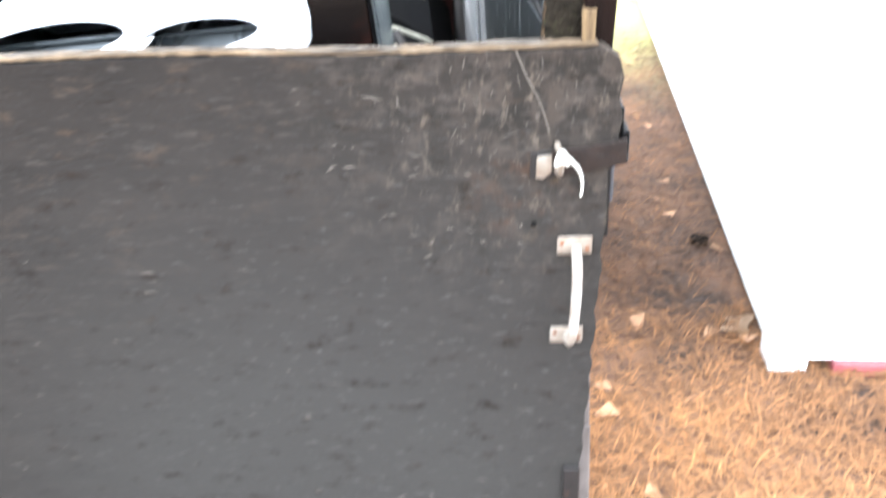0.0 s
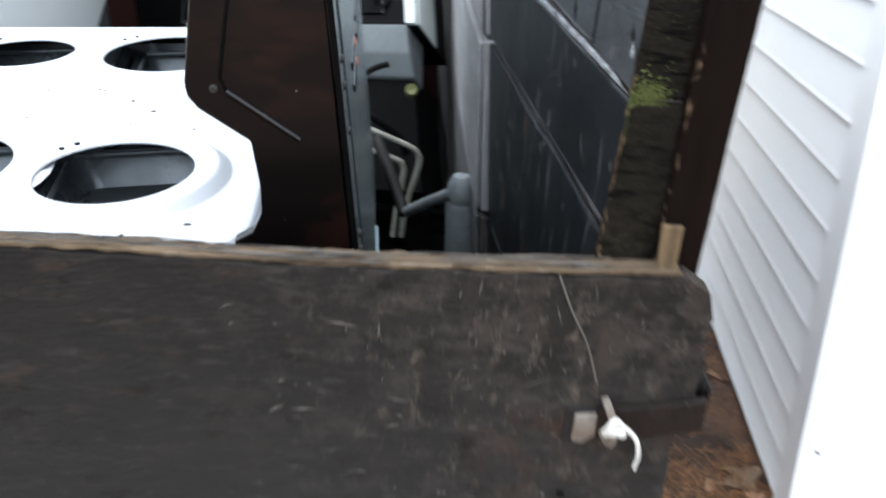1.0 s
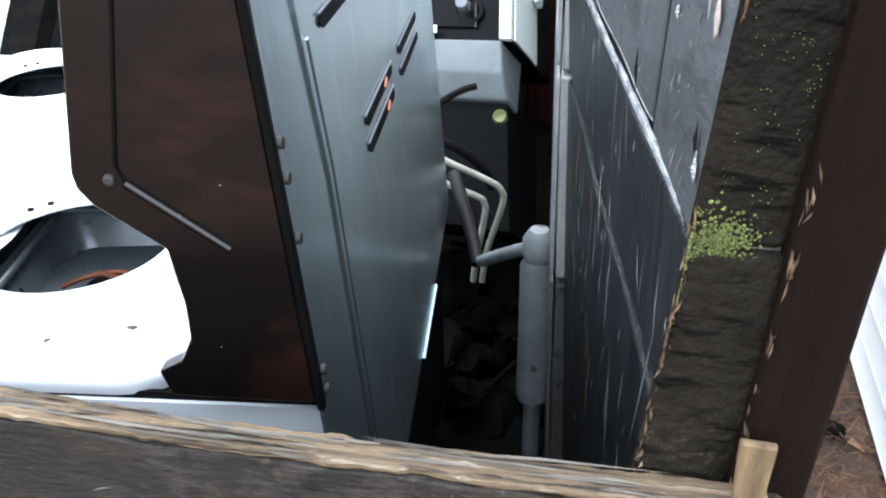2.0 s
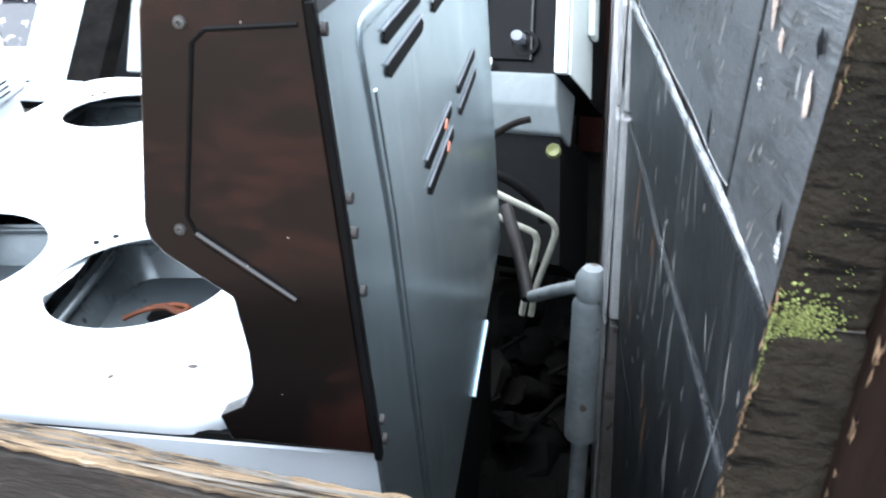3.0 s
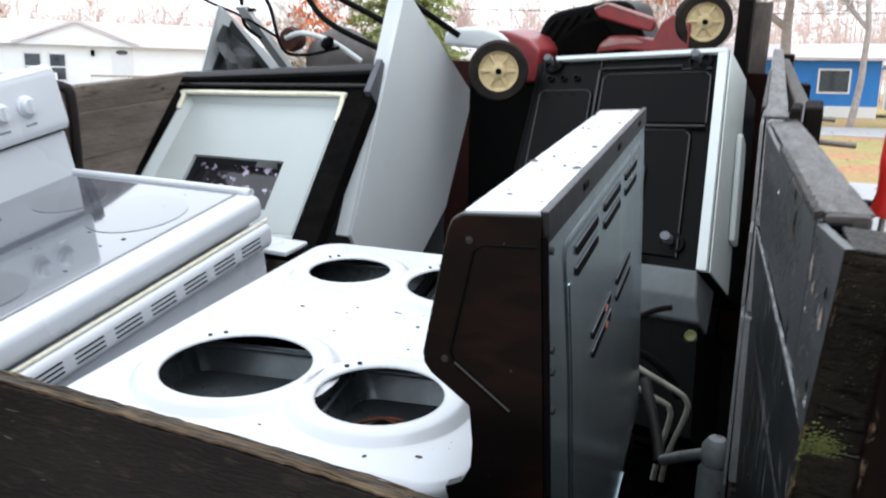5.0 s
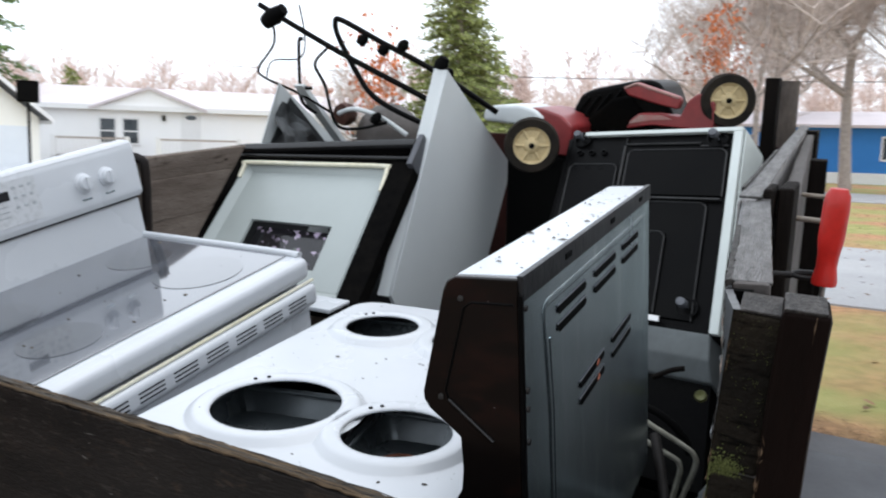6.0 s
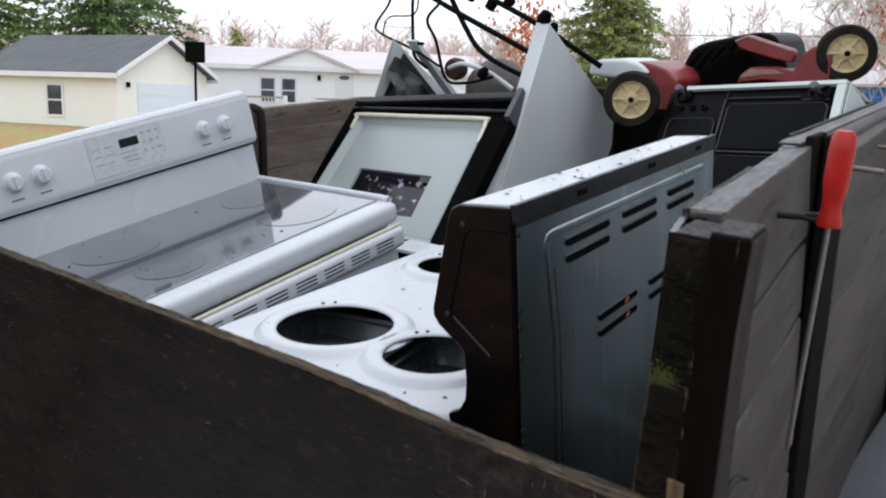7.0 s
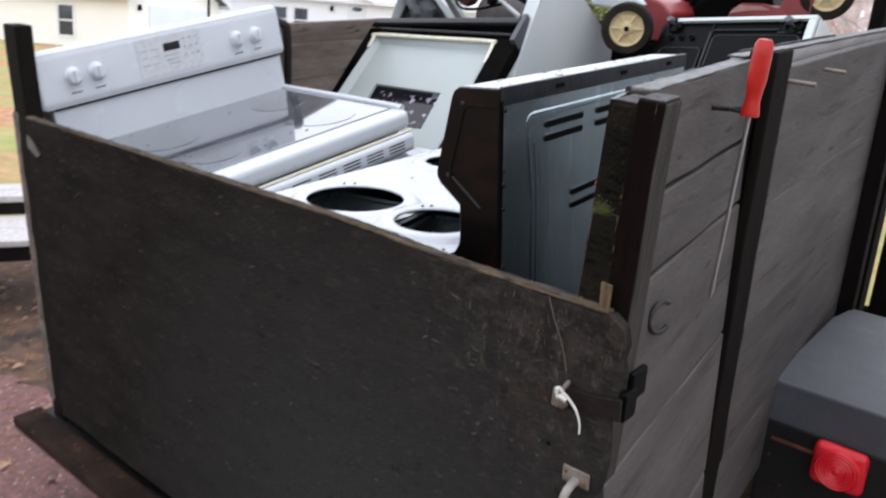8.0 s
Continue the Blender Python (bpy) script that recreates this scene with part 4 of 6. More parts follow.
def sheet_with_holes(x0, x1, y0, y1, z, holes):
    """A flat sheet with true round holes whose rims stand a little proud."""
    bm = bmesh.new()
    n = 40
    outer = [bm.verts.new((x, y, z)) for x, y in rounded(x0, x1, y0, y1, 0.045, 6)]
    edges = [bm.edges.new((outer[i], outer[(i + 1) % len(outer)])) for i in range(len(outer))]
    for cx, cy, r in holes:
        rings = []
        for rr, dz in ((r + 0.037, 0.0), (r + 0.033, 0.0016), (r + 0.026, 0.0085), (r + 0.020, 0.0112), (r + 0.008, 0.0112), (r + 0.002, 0.0096), (r, 0.0070), (r + 0.0004, 0.0054)):
            rings.append([bm.verts.new((cx + rr * math.cos(2 * math.pi * k / n), cy + rr * math.sin(2 * math.pi * k / n), z + dz)) for k in range(n)])
        for a, b in zip(rings, rings[1:]):
            for k in range(n):
                bm.faces.new((a[k], a[(k + 1) % n], b[(k + 1) % n], b[k]))
        edges += [bm.edges.get((rings[0][k], rings[0][(k + 1) % n])) for k in range(n)]
    bmesh.ops.triangle_fill(bm, use_beauty=True, use_dissolve=False, edges=edges)
    # rolled rim down to the body
    prev = outer
    for inset, dz in ((-0.004, -0.001), (-0.009, -0.005), (-0.011, -0.010), (-0.010, -0.0165)):
        ring_pts = rounded(x0 + inset, x1 - inset, y0 + inset, y1 - inset, 0.045 - inset, 6)
        cur = [bm.verts.new((x, y, z + dz)) for x, y in ring_pts]
        for k in range(len(cur)):
            bm.faces.new((prev[k], prev[(k + 1) % len(cur)], cur[(k + 1) % len(cur)], cur[k]))
        prev = cur
    return bm


def ring_frame_z(o, i, z0, z1):
    """An upright open box wall between two outlines, in x and y."""
    bm = bmesh.new()
    n = len(o)
    loops = [[bm.verts.new((x, y, z)) for x, y in pts] for pts, z in ((o, z0), (o, z1), (i, z1), (i, z0))]
    for a, b in ((0, 1), (1, 2), (2, 3), (3, 0)):
        for k in range(n):
            bm.faces.new((loops[a][k], loops[a][(k + 1) % n], loops[b][(k + 1) % n], loops[b][k]))
    return bm


def tray(x0, x1, y0, y1, z0, z1):
    """An open-topped tray with sloping walls."""
    bm = bmesh.new()
    lo = [bm.verts.new((x, y, z0)) for x, y in rounded(x0 + 0.02, x1 - 0.02, y0 + 0.02, y1 - 0.02, 0.03)]
    hi = [bm.verts.new((x, y, z1)) for x, y in rounded(x0, x1, y0, y1, 0.03)]
    bm.faces.new(lo)
    for k in range(len(lo)):
        bm.faces.new((lo[k], lo[(k + 1) % len(lo)], hi[(k + 1) % len(lo)], hi[k]))
    return bm


rng_m = T @ pose(-0.1875, 0.0955, 0, 0, 0, 5.86)
coil = thing("coil_range", rng_m, "white coil range with empty burner holes and dark brown backguard", "range")
HOLES = [(-0.404, 0.183, 0.0905), (-0.2105, 0.170, 0.0725), (-0.434, 0.563, 0.066), (-0.238, 0.558, 0.086)]
CZ = 0.986
ct = part("cooktop", sheet_with_holes(-0.560, -0.075, 0.033, 0.722, CZ, HOLES), enamel, coil, "white enamel cooktop with four open burner holes", 50)
body = part("body", ring_frame_z([(-0.568, 0.021), (0.017, 0.021), (0.017, 0.728), (-0.568, 0.728)], [(-0.565, 0.024), (0.014, 0.024), (0.014, 0.725), (-0.565, 0.725)], 0.30, 0.9668), enamel, coil, "white enamel body")
part("seam", ring_frame_z([(-0.564, 0.0245), (0.013, 0.0245), (0.013, 0.7245), (-0.564, 0.7245)], [(-0.561, 0.0275), (0.010, 0.0275), (0.010, 0.7215), (-0.561, 0.7215)], 0.95, 0.9720), black_dull, coil, "dark seam under the cooktop", None)
part("inner_tray", tray(-0.560, -0.05, 0.028, 0.720, 0.890, 0.962), bowl, coil, "grimy dark steel tray under the burner holes", None)
part("tray_brace", box(-0.335, -0.305, 0.035, 0.715, 0.897, 0.915, 0.004), bowl, coil, "steel brace in the tray")
for hx, hy, hr in HOLES:
    for ang in (131, 143):
        part("dot", lathe([(0.003, 0.0), (0.003, 0.0016), (0.0, 0.0018)], 10, pose(hx + (hr + 0.007) * math.cos(radians(ang)), hy + (hr + 0.007) * math.sin(radians(ang)), CZ + 0.0105)), black_dull, ct)
part("terminal_hole", lathe([(0.022, 0.0), (0.021, 0.0012), (0.0, 0.0014)], 16, pose(-0.219, 0.222, 0.9222) @ Matrix.Diagonal((1.2, 0.7, 1, 1))), black_dull, coil, "dark hole in the pan")
part("element_clip", tube([(-0.258, 0.205, 0.929), (-0.240, 0.209, 0.936), (-0.222, 0.213, 0.938), (-0.206, 0.207, 0.937), (-0.202, 0.218, 0.936), (-0.218, 0.224, 0.934), (-0.234, 0.216, 0.936)], 0.0024, 6), copper, coil, "rusty burner terminal lying in the well")
part("element_clip", tube([(-0.245, 0.222, 0.929), (-0.228, 0.219, 0.935), (-0.210, 0.214, 0.934), (-0.198, 0.212, 0.931)], 0.0024, 6), copper, coil, "rusty burner terminal lying in the well")
for px, py, w in ((-0.435, 0.175, 1.0), (-0.196, 0.175, 0.86), (-0.44, 0.57, 1.0), (-0.205, 0.56, 0.86)):
    pan_m = pose(px, py, 0, 0, 0, 6) @ Matrix.Diagonal((w, 1, 1, 1))
    bm = tray(-0.115, 0.125, -0.12, 0.14, 0.921, 0.957)
    bmesh.ops.transform(bm, matrix=pan_m, verts=bm.verts)
    dp = part("drip_pan", bm, drip_steel, coil, "dented steel drip pan below the burner hole", 40)
    bm = bmesh.new()
    bm_tube(bm, [(-0.10, -0.105, 0.9575), (0.11, -0.105, 0.9575), (0.11, 0.125, 0.9575), (-0.10, 0.125, 0.9575), (-0.10, -0.105, 0.9575)], 0.0035, 8, False)
    bmesh.ops.transform(bm, matrix=pan_m, verts=bm.verts)
    part("pan_rim", bm, drip_steel, dp)
# backguard: profile across, pushed along the width
BG = [(-0.004, 1.253), (-0.068, 1.248), (-0.076, 1.240), (-0.094, 1.13), (-0.090, 1.115), (-0.053, 1.086), (-0.05, 1.0), (0.004, 0.985), (0.012, 0.985)]
bgd = part("backguard", prism([(x, z) for x, z in BG], "y", 0.012, 0.719, 0.003), black, coil, "black backguard panel")
part("top_trim", prism([(-0.004, 1.2535), (-0.066, 1.2485), (-0.066, 1.2560), (-0.004, 1.2610)], "y", 0.013, 0.717, 0.001), enamel_b, bgd, "wet pale top of the backguard")
CAP = [(0.000, 1.2605), (-0.064, 1.2565), (-0.0725, 1.2510), (-0.0765, 1.2410), (-0.0965, 1.1330), (-0.0955, 1.1240), (-0.089, 1.1150), (-0.0550, 1.0900), (-0.0515, 1.055), (-0.0525, 1.032), (-0.060, 1.017), (-0.0755, 1.0085), (-0.0705, 0.9905), (0.0150, 0.9885)]
endcap = part("end_cap", prism(CAP, "y", 0.0, 0.012, 0.0020), brown, bgd, "glossy dark brown plastic end cap with screws")
part("end_cap", prism(CAP, "y", 0.719, 0.731, 0.0025), brown, bgd, "glossy dark brown plastic end cap with screws")
INS = [(-0.003, 1.2345), (-0.046, 1.2320), (-0.0535, 1.2260), (-0.0715, 1.1380), (-0.068, 1.1285)]
part("cap_rib", tube([(x, 0.0002, z) for x, z in INS], 0.0014, 6, False), black, endcap, "pressed outline moulding")
part("cap_rib", tube([(-0.068, -0.0010, 1.1285), (-0.0196, -0.0010, 1.0919)], 0.0023, 8, False), brown, endcap, "raised slanting ridge")
for sx, sz in ((-0.0574, 1.2350), (-0.0763, 1.1303)):
    part("screw", lathe([(0.0032, 0.0), (0.0028, 0.0017), (0.0012, 0.0020), (0.0006, 0.0010), (0.0, 0.0008)], 14, pose(sx, 0.0, sz, 90)), screw_grey, endcap, "dull screw")
flange_grey = surf("grimy_grey_flange", (0.020, 0.021, 0.023), (0.007, 0.007, 0.0075), 0.35, 0.2, scale=24, bump=0.2, spec=0.3)
orange_wire = surf("orange_wire", (0.34, 0.075, 0.028), (0.20, 0.045, 0.02), 0.5, bump=0.0)
# rear cover sheet with louvres and pressed ribs
rear = part("rear_panel", prism([(0.0010, 1.240), (0.0035, 1.240), (0.0325, 0.752), (0.0295, 0.752)], "y", 0.002, 0.727), galv, coil, "dull galvanised rear cover with louvre slots")
# added sheet, dark in colour, for the shaded void under the cover
part("lower_back", box(0.0175, 0.0200, 0.021, 0.727, 0.30, 0.750, 0.001), black_dull, coil, "dark sheet for the shade of the open back below the cover")
part("rear_flange", prism([(-0.002, 1.2630), (0.0045, 1.2630), (0.0062, 1.2380), (0.0025, 1.2380)], "y", 0.002, 0.729, 0.001), flange_grey, rear, "dark grey folded flange along the top")
part("rear_flange", prism([(0.001, 1.245), (0.0055, 1.245), (0.0205, 0.985), (0.0160, 0.985)], "y", -0.002, 0.0045, 0.001), black, rear, "black folded flange")
for ny in (0.155, 0.395, 0.615):
    part("flange_slot", box(0.0030, 0.0066, ny, ny + 0.026, 1.2475, 1.2545, 0.0006), black_dull, rear, "dark slot in the flange")
part("hem", tube([(0.034, 0.35, 0.7525), (0.034, 0.50, 0.7525)], 0.0022, 6, False), galv, rear, "bright rolled hem at the foot of the cover")


def on_rear(y, z, off=0.0):
    return (0.0035 + (1.240 - z) * 0.0594 + off, y, z)


# pressed field: a flat band standing proud round the louvres
for pts in ([(0.097, 0.755), (0.0955, 0.90), (0.0925, 1.09), (0.0765, 1.195), (0.0740, 1.206), (0.0790, 1.2130), (0.090, 1.2152), (0.662, 1.2152)],):
    part("pressed_rib", tube([on_rear(y, z, -0.0070) for y, z in pts], 0.0088, 14, False), galv, rear, "pressed stiffening rib")
part("pressed_rib", tube([on_rear(y, z, -0.0032) for y, z in ((0.112, 0.755), (0.111, 0.90), (0.108, 1.09), (0.096, 1.175))], 0.0042, 10, False), galv, rear, "pressed stiffening rib")
def slot(p, q, half):
    """A thin flush slot plate from p to q with pointed ends."""
    bm = bmesh.new()
    way, up = (q - p).normalized(), Vector((-0.08, 0, 1)).normalized()
    pts = [p, p + way * 0.006 + up * half, q - way * 0.006 + up * half, q, q - way * 0.006 - up * half, p + way * 0.006 - up * half]
    lo, hi = [bm.verts.new(c) for c in pts], [bm.verts.new(c + Vector((0.0012, 0, 0))) for c in pts]
    bm.faces.new(lo[::-1])
    bm.faces.new(hi)
    for k in range(6):
        bm.faces.new((lo[k], lo[(k + 1) % 6], hi[(k + 1) % 6], hi[k]))
    return bm


for y0, y1, z in [(a, b, z) for z in (1.1970, 1.1765) for a, b in ((0.125, 0.2565), (0.303, 0.436), (0.486, 0.614))] + [(a, b, z) for z in (1.0765, 1.0545) for a, b in ((0.220, 0.358), (0.408, 0.551))]:
    p0, p1 = Vector(on_rear(y0, z, 0.0006)), Vector(on_rear(y1, z, 0.0006))
    part("louvre_slot", slot(p0, p1, 0.0047), black_dull, rear, "dark louvre slot", None)
    part("louvre_lip", tube([p0 + Vector((0.0002, -0.001, 0.0053)), p1 + Vector((0.0002, 0.001, 0.0053))], 0.0009, 6, False), fender_mat, rear)
for sz in (1.232, 1.150, 1.131, 1.097, 1.012, 0.998):
    part("screw", lathe([(0.0034, 0.0), (0.0032, 0.0025), (0.0, 0.003)], 10, Matrix.Translation(on_rear(0.0035, sz, 0.0030)) @ pose(0, 0, 0, 0, 90)), steel_dark, rear, "dark sheet-metal screw")
for wy, wz in ((0.315, 1.0765), (0.318, 1.0545)):
    part("wire", tube([on_rear(wy - 0.006, wz - 0.003, 0.0016), on_rear(wy, wz, 0.0022), on_rear(wy + 0.006, wz + 0.002, 0.0016)], 0.0017, 6), orange_wire, rear, "orange wire showing in the slot")

# ---- glass-top range ----
gt_m = T @ pose(-1.512, 0.812, 1.038, 8.3, -0.6, 0) @ Matrix.Diagonal((0.955, 0.945, 1.0, 1.0))
glass = thing("glass_top_range", gt_m, "white glass-top range with knobs, tilted beside the coil range", "range")
part("body", box(-0.02, 0.50, -0.735, -0.012, -0.74, -0.05, 0.006), enamel_b, glass, "grey-white range body")
top = part("cooktop_frame", box(-0.02, 0.535, -0.745, 0.0, -0.048, 0.004, 0.018, 4), enamel_b, glass, "white enamel cooktop frame with a raised rim")
part("glass", box(0.012, 0.485, -0.728, -0.022, 0.0045, 0.0075, 0.002), glass_top, top, "dark grey ceramic glass cooking surface")
part("rim", tube([(0.0, -0.010, 0.008), (0.47, -0.010, 0.008), (0.50, -0.012, 0.006)], 0.009, 8), enamel_b, top)
for cx, cy, r in ((0.15, -0.16, 0.075), (0.36, -0.18, 0.10), (0.15, -0.55, 0.10), (0.37, -0.55, 0.078)):
    part("burner_mark", lathe([(r, 0.0), (r, 0.0009), (0.0, 0.0010)], 40, pose(cx, cy, 0.0077)), ring, top, "darker burner circle")
part("front_rail", box(0.512, 0.552, -0.745, -0.003, -0.105, -0.052, 0.016, 4), enamel_b, glass, "white front rail")
part("yellow_line", tube([(0.540, -0.742, -0.049), (0.540, -0.005, -0.049)], 0.0035, 6, False), trim_cream, glass, "yellowed seal line")
for k in range(8):
    y0 = -0.715 + 0.086 * k
    for j in range(3):
        part("vent_slot", box(0.5485, 0.5527, y0, y0 + 0.062, -0.072 - 0.0085 * j, -0.0685 - 0.0085 * j, 0.0008), black_dull, glass, "dark vent slot")
part("oven_door", box(0.50, 0.528, -0.735, -0.012, -0.55, -0.112, 0.008), enamel_b, glass, "white oven door")
guard = part("backguard", prism([(0.005, 0.006), (0.0, 0.10), (-0.008, 0.105), (-0.03, 0.105), (-0.03, -0.04), (0.005, -0.04)], "y", -0.742, -0.004, 0.004), enamel_b, glass, "white lower backguard")
con = part("console", prism([(0.012, 0.112), (0.016, 0.122), (0.006, 0.235), (-0.004, 0.247), (-0.036, 0.245), (-0.045, 0.23), (-0.045, 0.112)], "y", -0.772, 0.006, 0.012), enamel_b, guard, "white control console")
# solid black strip painting the shade between guard and console
part("shadow_gap", box(-0.028, 0.002, -0.735, -0.008, 0.104, 0.113, 0), black_dull, guard, "dark strip for the shade in the gap under the console")


def on_console(y, z):
    return pose(0.016 - (z - 0.122) * 0.0885, y, z) @ pose(0, 0, 0, 0, 85, 0)


for ky in (-0.675, -0.610, -0.165, -0.097):
    kn = part("knob", lathe([(0.023, 0.0), (0.023, 0.003), (0.0185, 0.006), (0.0175, 0.016), (0.015, 0.019), (0.0, 0.0195)], 24, on_console(ky, 0.178)), enamel_b, con, "white control knob")
    bm = bmesh.new()
    bm_box(bm, -0.0155, 0.0155, -0.004, 0.004, 0.015, 0.024, 0.003)
    bmesh.ops.transform(bm, matrix=on_console(ky, 0.178), verts=bm.verts)
    part("knob_grip", bm, enamel_b, kn)
    bm = bmesh.new()
    bm_box(bm, 0.036, 0.040, -0.014, 0.014, 0.0, 0.0012)
    bmesh.ops.transform(bm, matrix=on_console(ky, 0.178), verts=bm.verts)
    part("printed_bar", bm, galv, con)


def on_face(x0, x1, y0, y1, depth, material, name, label=""):
    bm = bmesh.new()
    bm_box(bm, x0, x1, y0, y1, 0.0, depth, min(0.001, depth / 3))
    bmesh.ops.transform(bm, matrix=on_console(-0.385, 0.178), verts=bm.verts)
    return part(name, bm, material, con, label)


pale = surf("console_overlay", (0.50, 0.515, 0.54), (0.475, 0.49, 0.51), 0.35, bump=0.0)
print_grey = surf("grey_print", (0.36, 0.38, 0.40), (0.33, 0.35, 0.37), 0.5, bump=0.0)
on_face(-0.050, 0.046, -0.105, 0.100, 0.0010, pale, "control_overlay", "pale grey keypad overlay")
on_face(-0.030, -0.010, -0.022, 0.030, 0.0022, display, "clock_display", "small black clock display")
for r in range(3):
    for c in range(3):
        on_face(-0.036 + 0.021 * r, -0.030 + 0.021 * r, 0.040 + 0.020 * c, 0.049 + 0.020 * c, 0.0018, print_grey, "printed_bar")
    for c in range(2):
        on_face(-0.022 + 0.018 * r, -0.019 + 0.018 * r, -0.092 + 0.030 * c, -0.072 + 0.030 * c, 0.0018, print_grey, "printed_bar")
    on_face(0.000 + 0.011 * r, 0.003 + 0.011 * r, -0.026 + 0.006 * r, 0.022, 0.0018, print_grey, "printed_bar")

# ---- upturned range leaning against the load ----
upr = thing("upturned_range", T, "pale grey stripped range lying upturned, oven door inside showing", "range")
SIDE_P = [(1.527, 1.457), (2.000, 1.135), (1.80, 0.80), (1.42, 0.56), (1.225, 0.850)]


def side_panel(x, flange):
    bm = prism(SIDE_P, "x", x, x + 0.012, 0.002)
    fl = [(x + 0.006, 1.529, 1.455), (x + 0.006 + flange, 1.512, 1.460), (x + 0.006 + flange, 1.210, 0.853), (x + 0.006, 1.227, 0.848)]
    v = [bm.verts.new(p) for p in fl] + [bm.verts.new((p[0], p[1] + 0.006, p[2] - 0.005)) for p in fl]
    for q in ((0, 1, 2, 3), (7, 6, 5, 4), (0, 4, 5, 1), (1, 5, 6, 2), (2, 6, 7, 3), (3, 7, 4, 0)):
        bm.faces.new([v[i] for i in q])
    return bm


part("side_panel", side_panel(-1.062, -0.030), panel_grey, upr, "pale grey sheet-steel side panel")
lp = part("side_panel", side_panel(-1.705, 0.012), panel_grey, upr, "pale grey sheet-steel side panel")
lp.matrix_basis = pose(0, 0.028, -0.052)
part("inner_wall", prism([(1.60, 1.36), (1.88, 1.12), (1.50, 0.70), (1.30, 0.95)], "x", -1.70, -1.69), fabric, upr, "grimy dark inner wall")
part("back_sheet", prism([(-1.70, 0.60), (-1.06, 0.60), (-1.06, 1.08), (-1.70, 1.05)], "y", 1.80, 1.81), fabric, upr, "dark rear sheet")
bm = bmesh.new()
rows = []
for w in range(13):
    k = w / 12
    a, b = Vector((0, 1.525, 1.40)).lerp(Vector((0, 1.40, 1.12)), k), Vector((0, 1.56, 1.385)).lerp(Vector((0, 1.86, 1.13)), k)
    row = []
    for u in range(15):
        p = a.lerp(b, u / 14)
        n = noise.noise_vector(p * 17) + 0.6 * noise.noise_vector(p * 43)
        row.append(bm.verts.new((-1.662 + 0.026 * n.x, p.y + 0.010 * n.y, p.z + 0.010 * n.z - 0.05)))
    rows.append(row)
for a, b in zip(rows, rows[1:]):
    for u in range(14):
        bm.faces.new((a[u], a[u + 1], b[u + 1], b[u]))
part("crumpled_lining", bm, surf("dirty_insulation", (0.12, 0.128, 0.135), (0.018, 0.016, 0.015), 0.5, 0.2, scale=16, bump=0.4, fine=60), upr, "crumpled grimy grey lining torn from the side", 25)
# oven door inside, in its own leaning plane
door_m = pose(-1.385, 1.39, 1.21, -45, 0, 0) @ pose(0, 0, 0, 0, -3, 0)


def door_bm(bm):
    bmesh.ops.transform(bm, matrix=door_m, verts=bm.verts)
    return bm


def ring_frame(o, i, y0, y1, bevel=0.002):
    """A flat frame between two outlines with the same number of corners, in x and z."""
    bm = bmesh.new()
    n = len(o)
    loops = [[bm.verts.new((x, y, z)) for x, z in pts] for pts, y in ((o, y0), (i, y0), (i, y1), (o, y1))]
    for a, b in ((0, 1), (1, 2), (2, 3), (3, 0)):
        for k in range(n):
            bm.faces.new((loops[a][k], loops[a][(k + 1) % n], loops[b][(k + 1) % n], loops[b][k]))
    return bm


def skirt(o, i, y0, y1):
    """A sloping band from outline o to outline i."""
    bm = bmesh.new()
    n = len(o)
    a, b = [bm.verts.new((x, y0, z)) for x, z in o], [bm.verts.new((x, y1, z)) for x, z in i]
    for k in range(n):
        bm.faces.new((a[k], a[(k + 1) % n], b[(k + 1) % n], b[k]))
    return bm


frame_black = surf("matte_black", (0.0022, 0.0022, 0.0023), (0.006, 0.0055, 0.005), 0.7, bump=0.4, scale=20, spec=0.015)
OUT = [(-0.345, -0.026), (0.325, -0.026), (0.325, -0.53), (-0.355, -0.53)]
INN = [(-0.272, -0.050), (0.248, -0.050), (0.256, -0.49), (-0.290, -0.49)]
part("door_frame", door_bm(ring_frame(OUT, INN, -0.01, 0.03)), frame_black, upr, "black door frame")
WIN = [(-0.160, -0.250), (0.128, -0.258), (0.131, -0.405), (-0.160, -0.405)]
LIN = [(-0.248, -0.077), (0.226, -0.077), (0.234, -0.468), (-0.262, -0.468)]
pan = part("door_liner", door_bm(ring_frame(LIN, WIN, 0.012, 0.022)), inner_grey, upr, "grey porcelain door liner with a window opening")
part("door_liner_wall", door_bm(skirt(INN, LIN, -0.006, 0.013)), inner_grey, pan)
part("window", door_bm(prism(WIN, "y", 0.05, 0.054)), window_reflections, pan, "dark double oven window with painted tree reflections")
part("gasket", door_bm(tube([(-0.274, -0.004, -0.11), (-0.270, -0.010, -0.068), (-0.258, -0.012, -0.057), (0.0, -0.012, -0.057), (0.228, -0.012, -0.057), (0.242, -0.010, -0.068), (0.246, -0.004, -0.14)], 0.007, 8)), trim_cream, pan, "yellowed fibreglass gasket")
bm = prism([(-0.02, 0.006), (-0.030, 0.012), (-0.028, 0.034), (0.0, 0.044), (0.034, 0.034), (0.02, 0.006)], "x", -0.325, 0.306, 0.003)
for k in range(8):
    bm_tube(bm, [(-0.30 + 0.075 * k, -0.020, 0.0375), (-0.245 + 0.075 * k, -0.020, 0.0375)], 0.0035, 6, False)
for v in bm.verts:
    v.co.z += (v.co.x - 0.306) * 0.05
trim = part("trim_bar", door_bm(bm), black_shiny, upr, "black slotted trim bar")
part("trim_rail", door_bm(tube([(-0.345, -0.016, -0.033), (0.318, -0.016, -0.030)], 0.0065, 8, False)), black_shiny, upr, "thin black rail over the door")
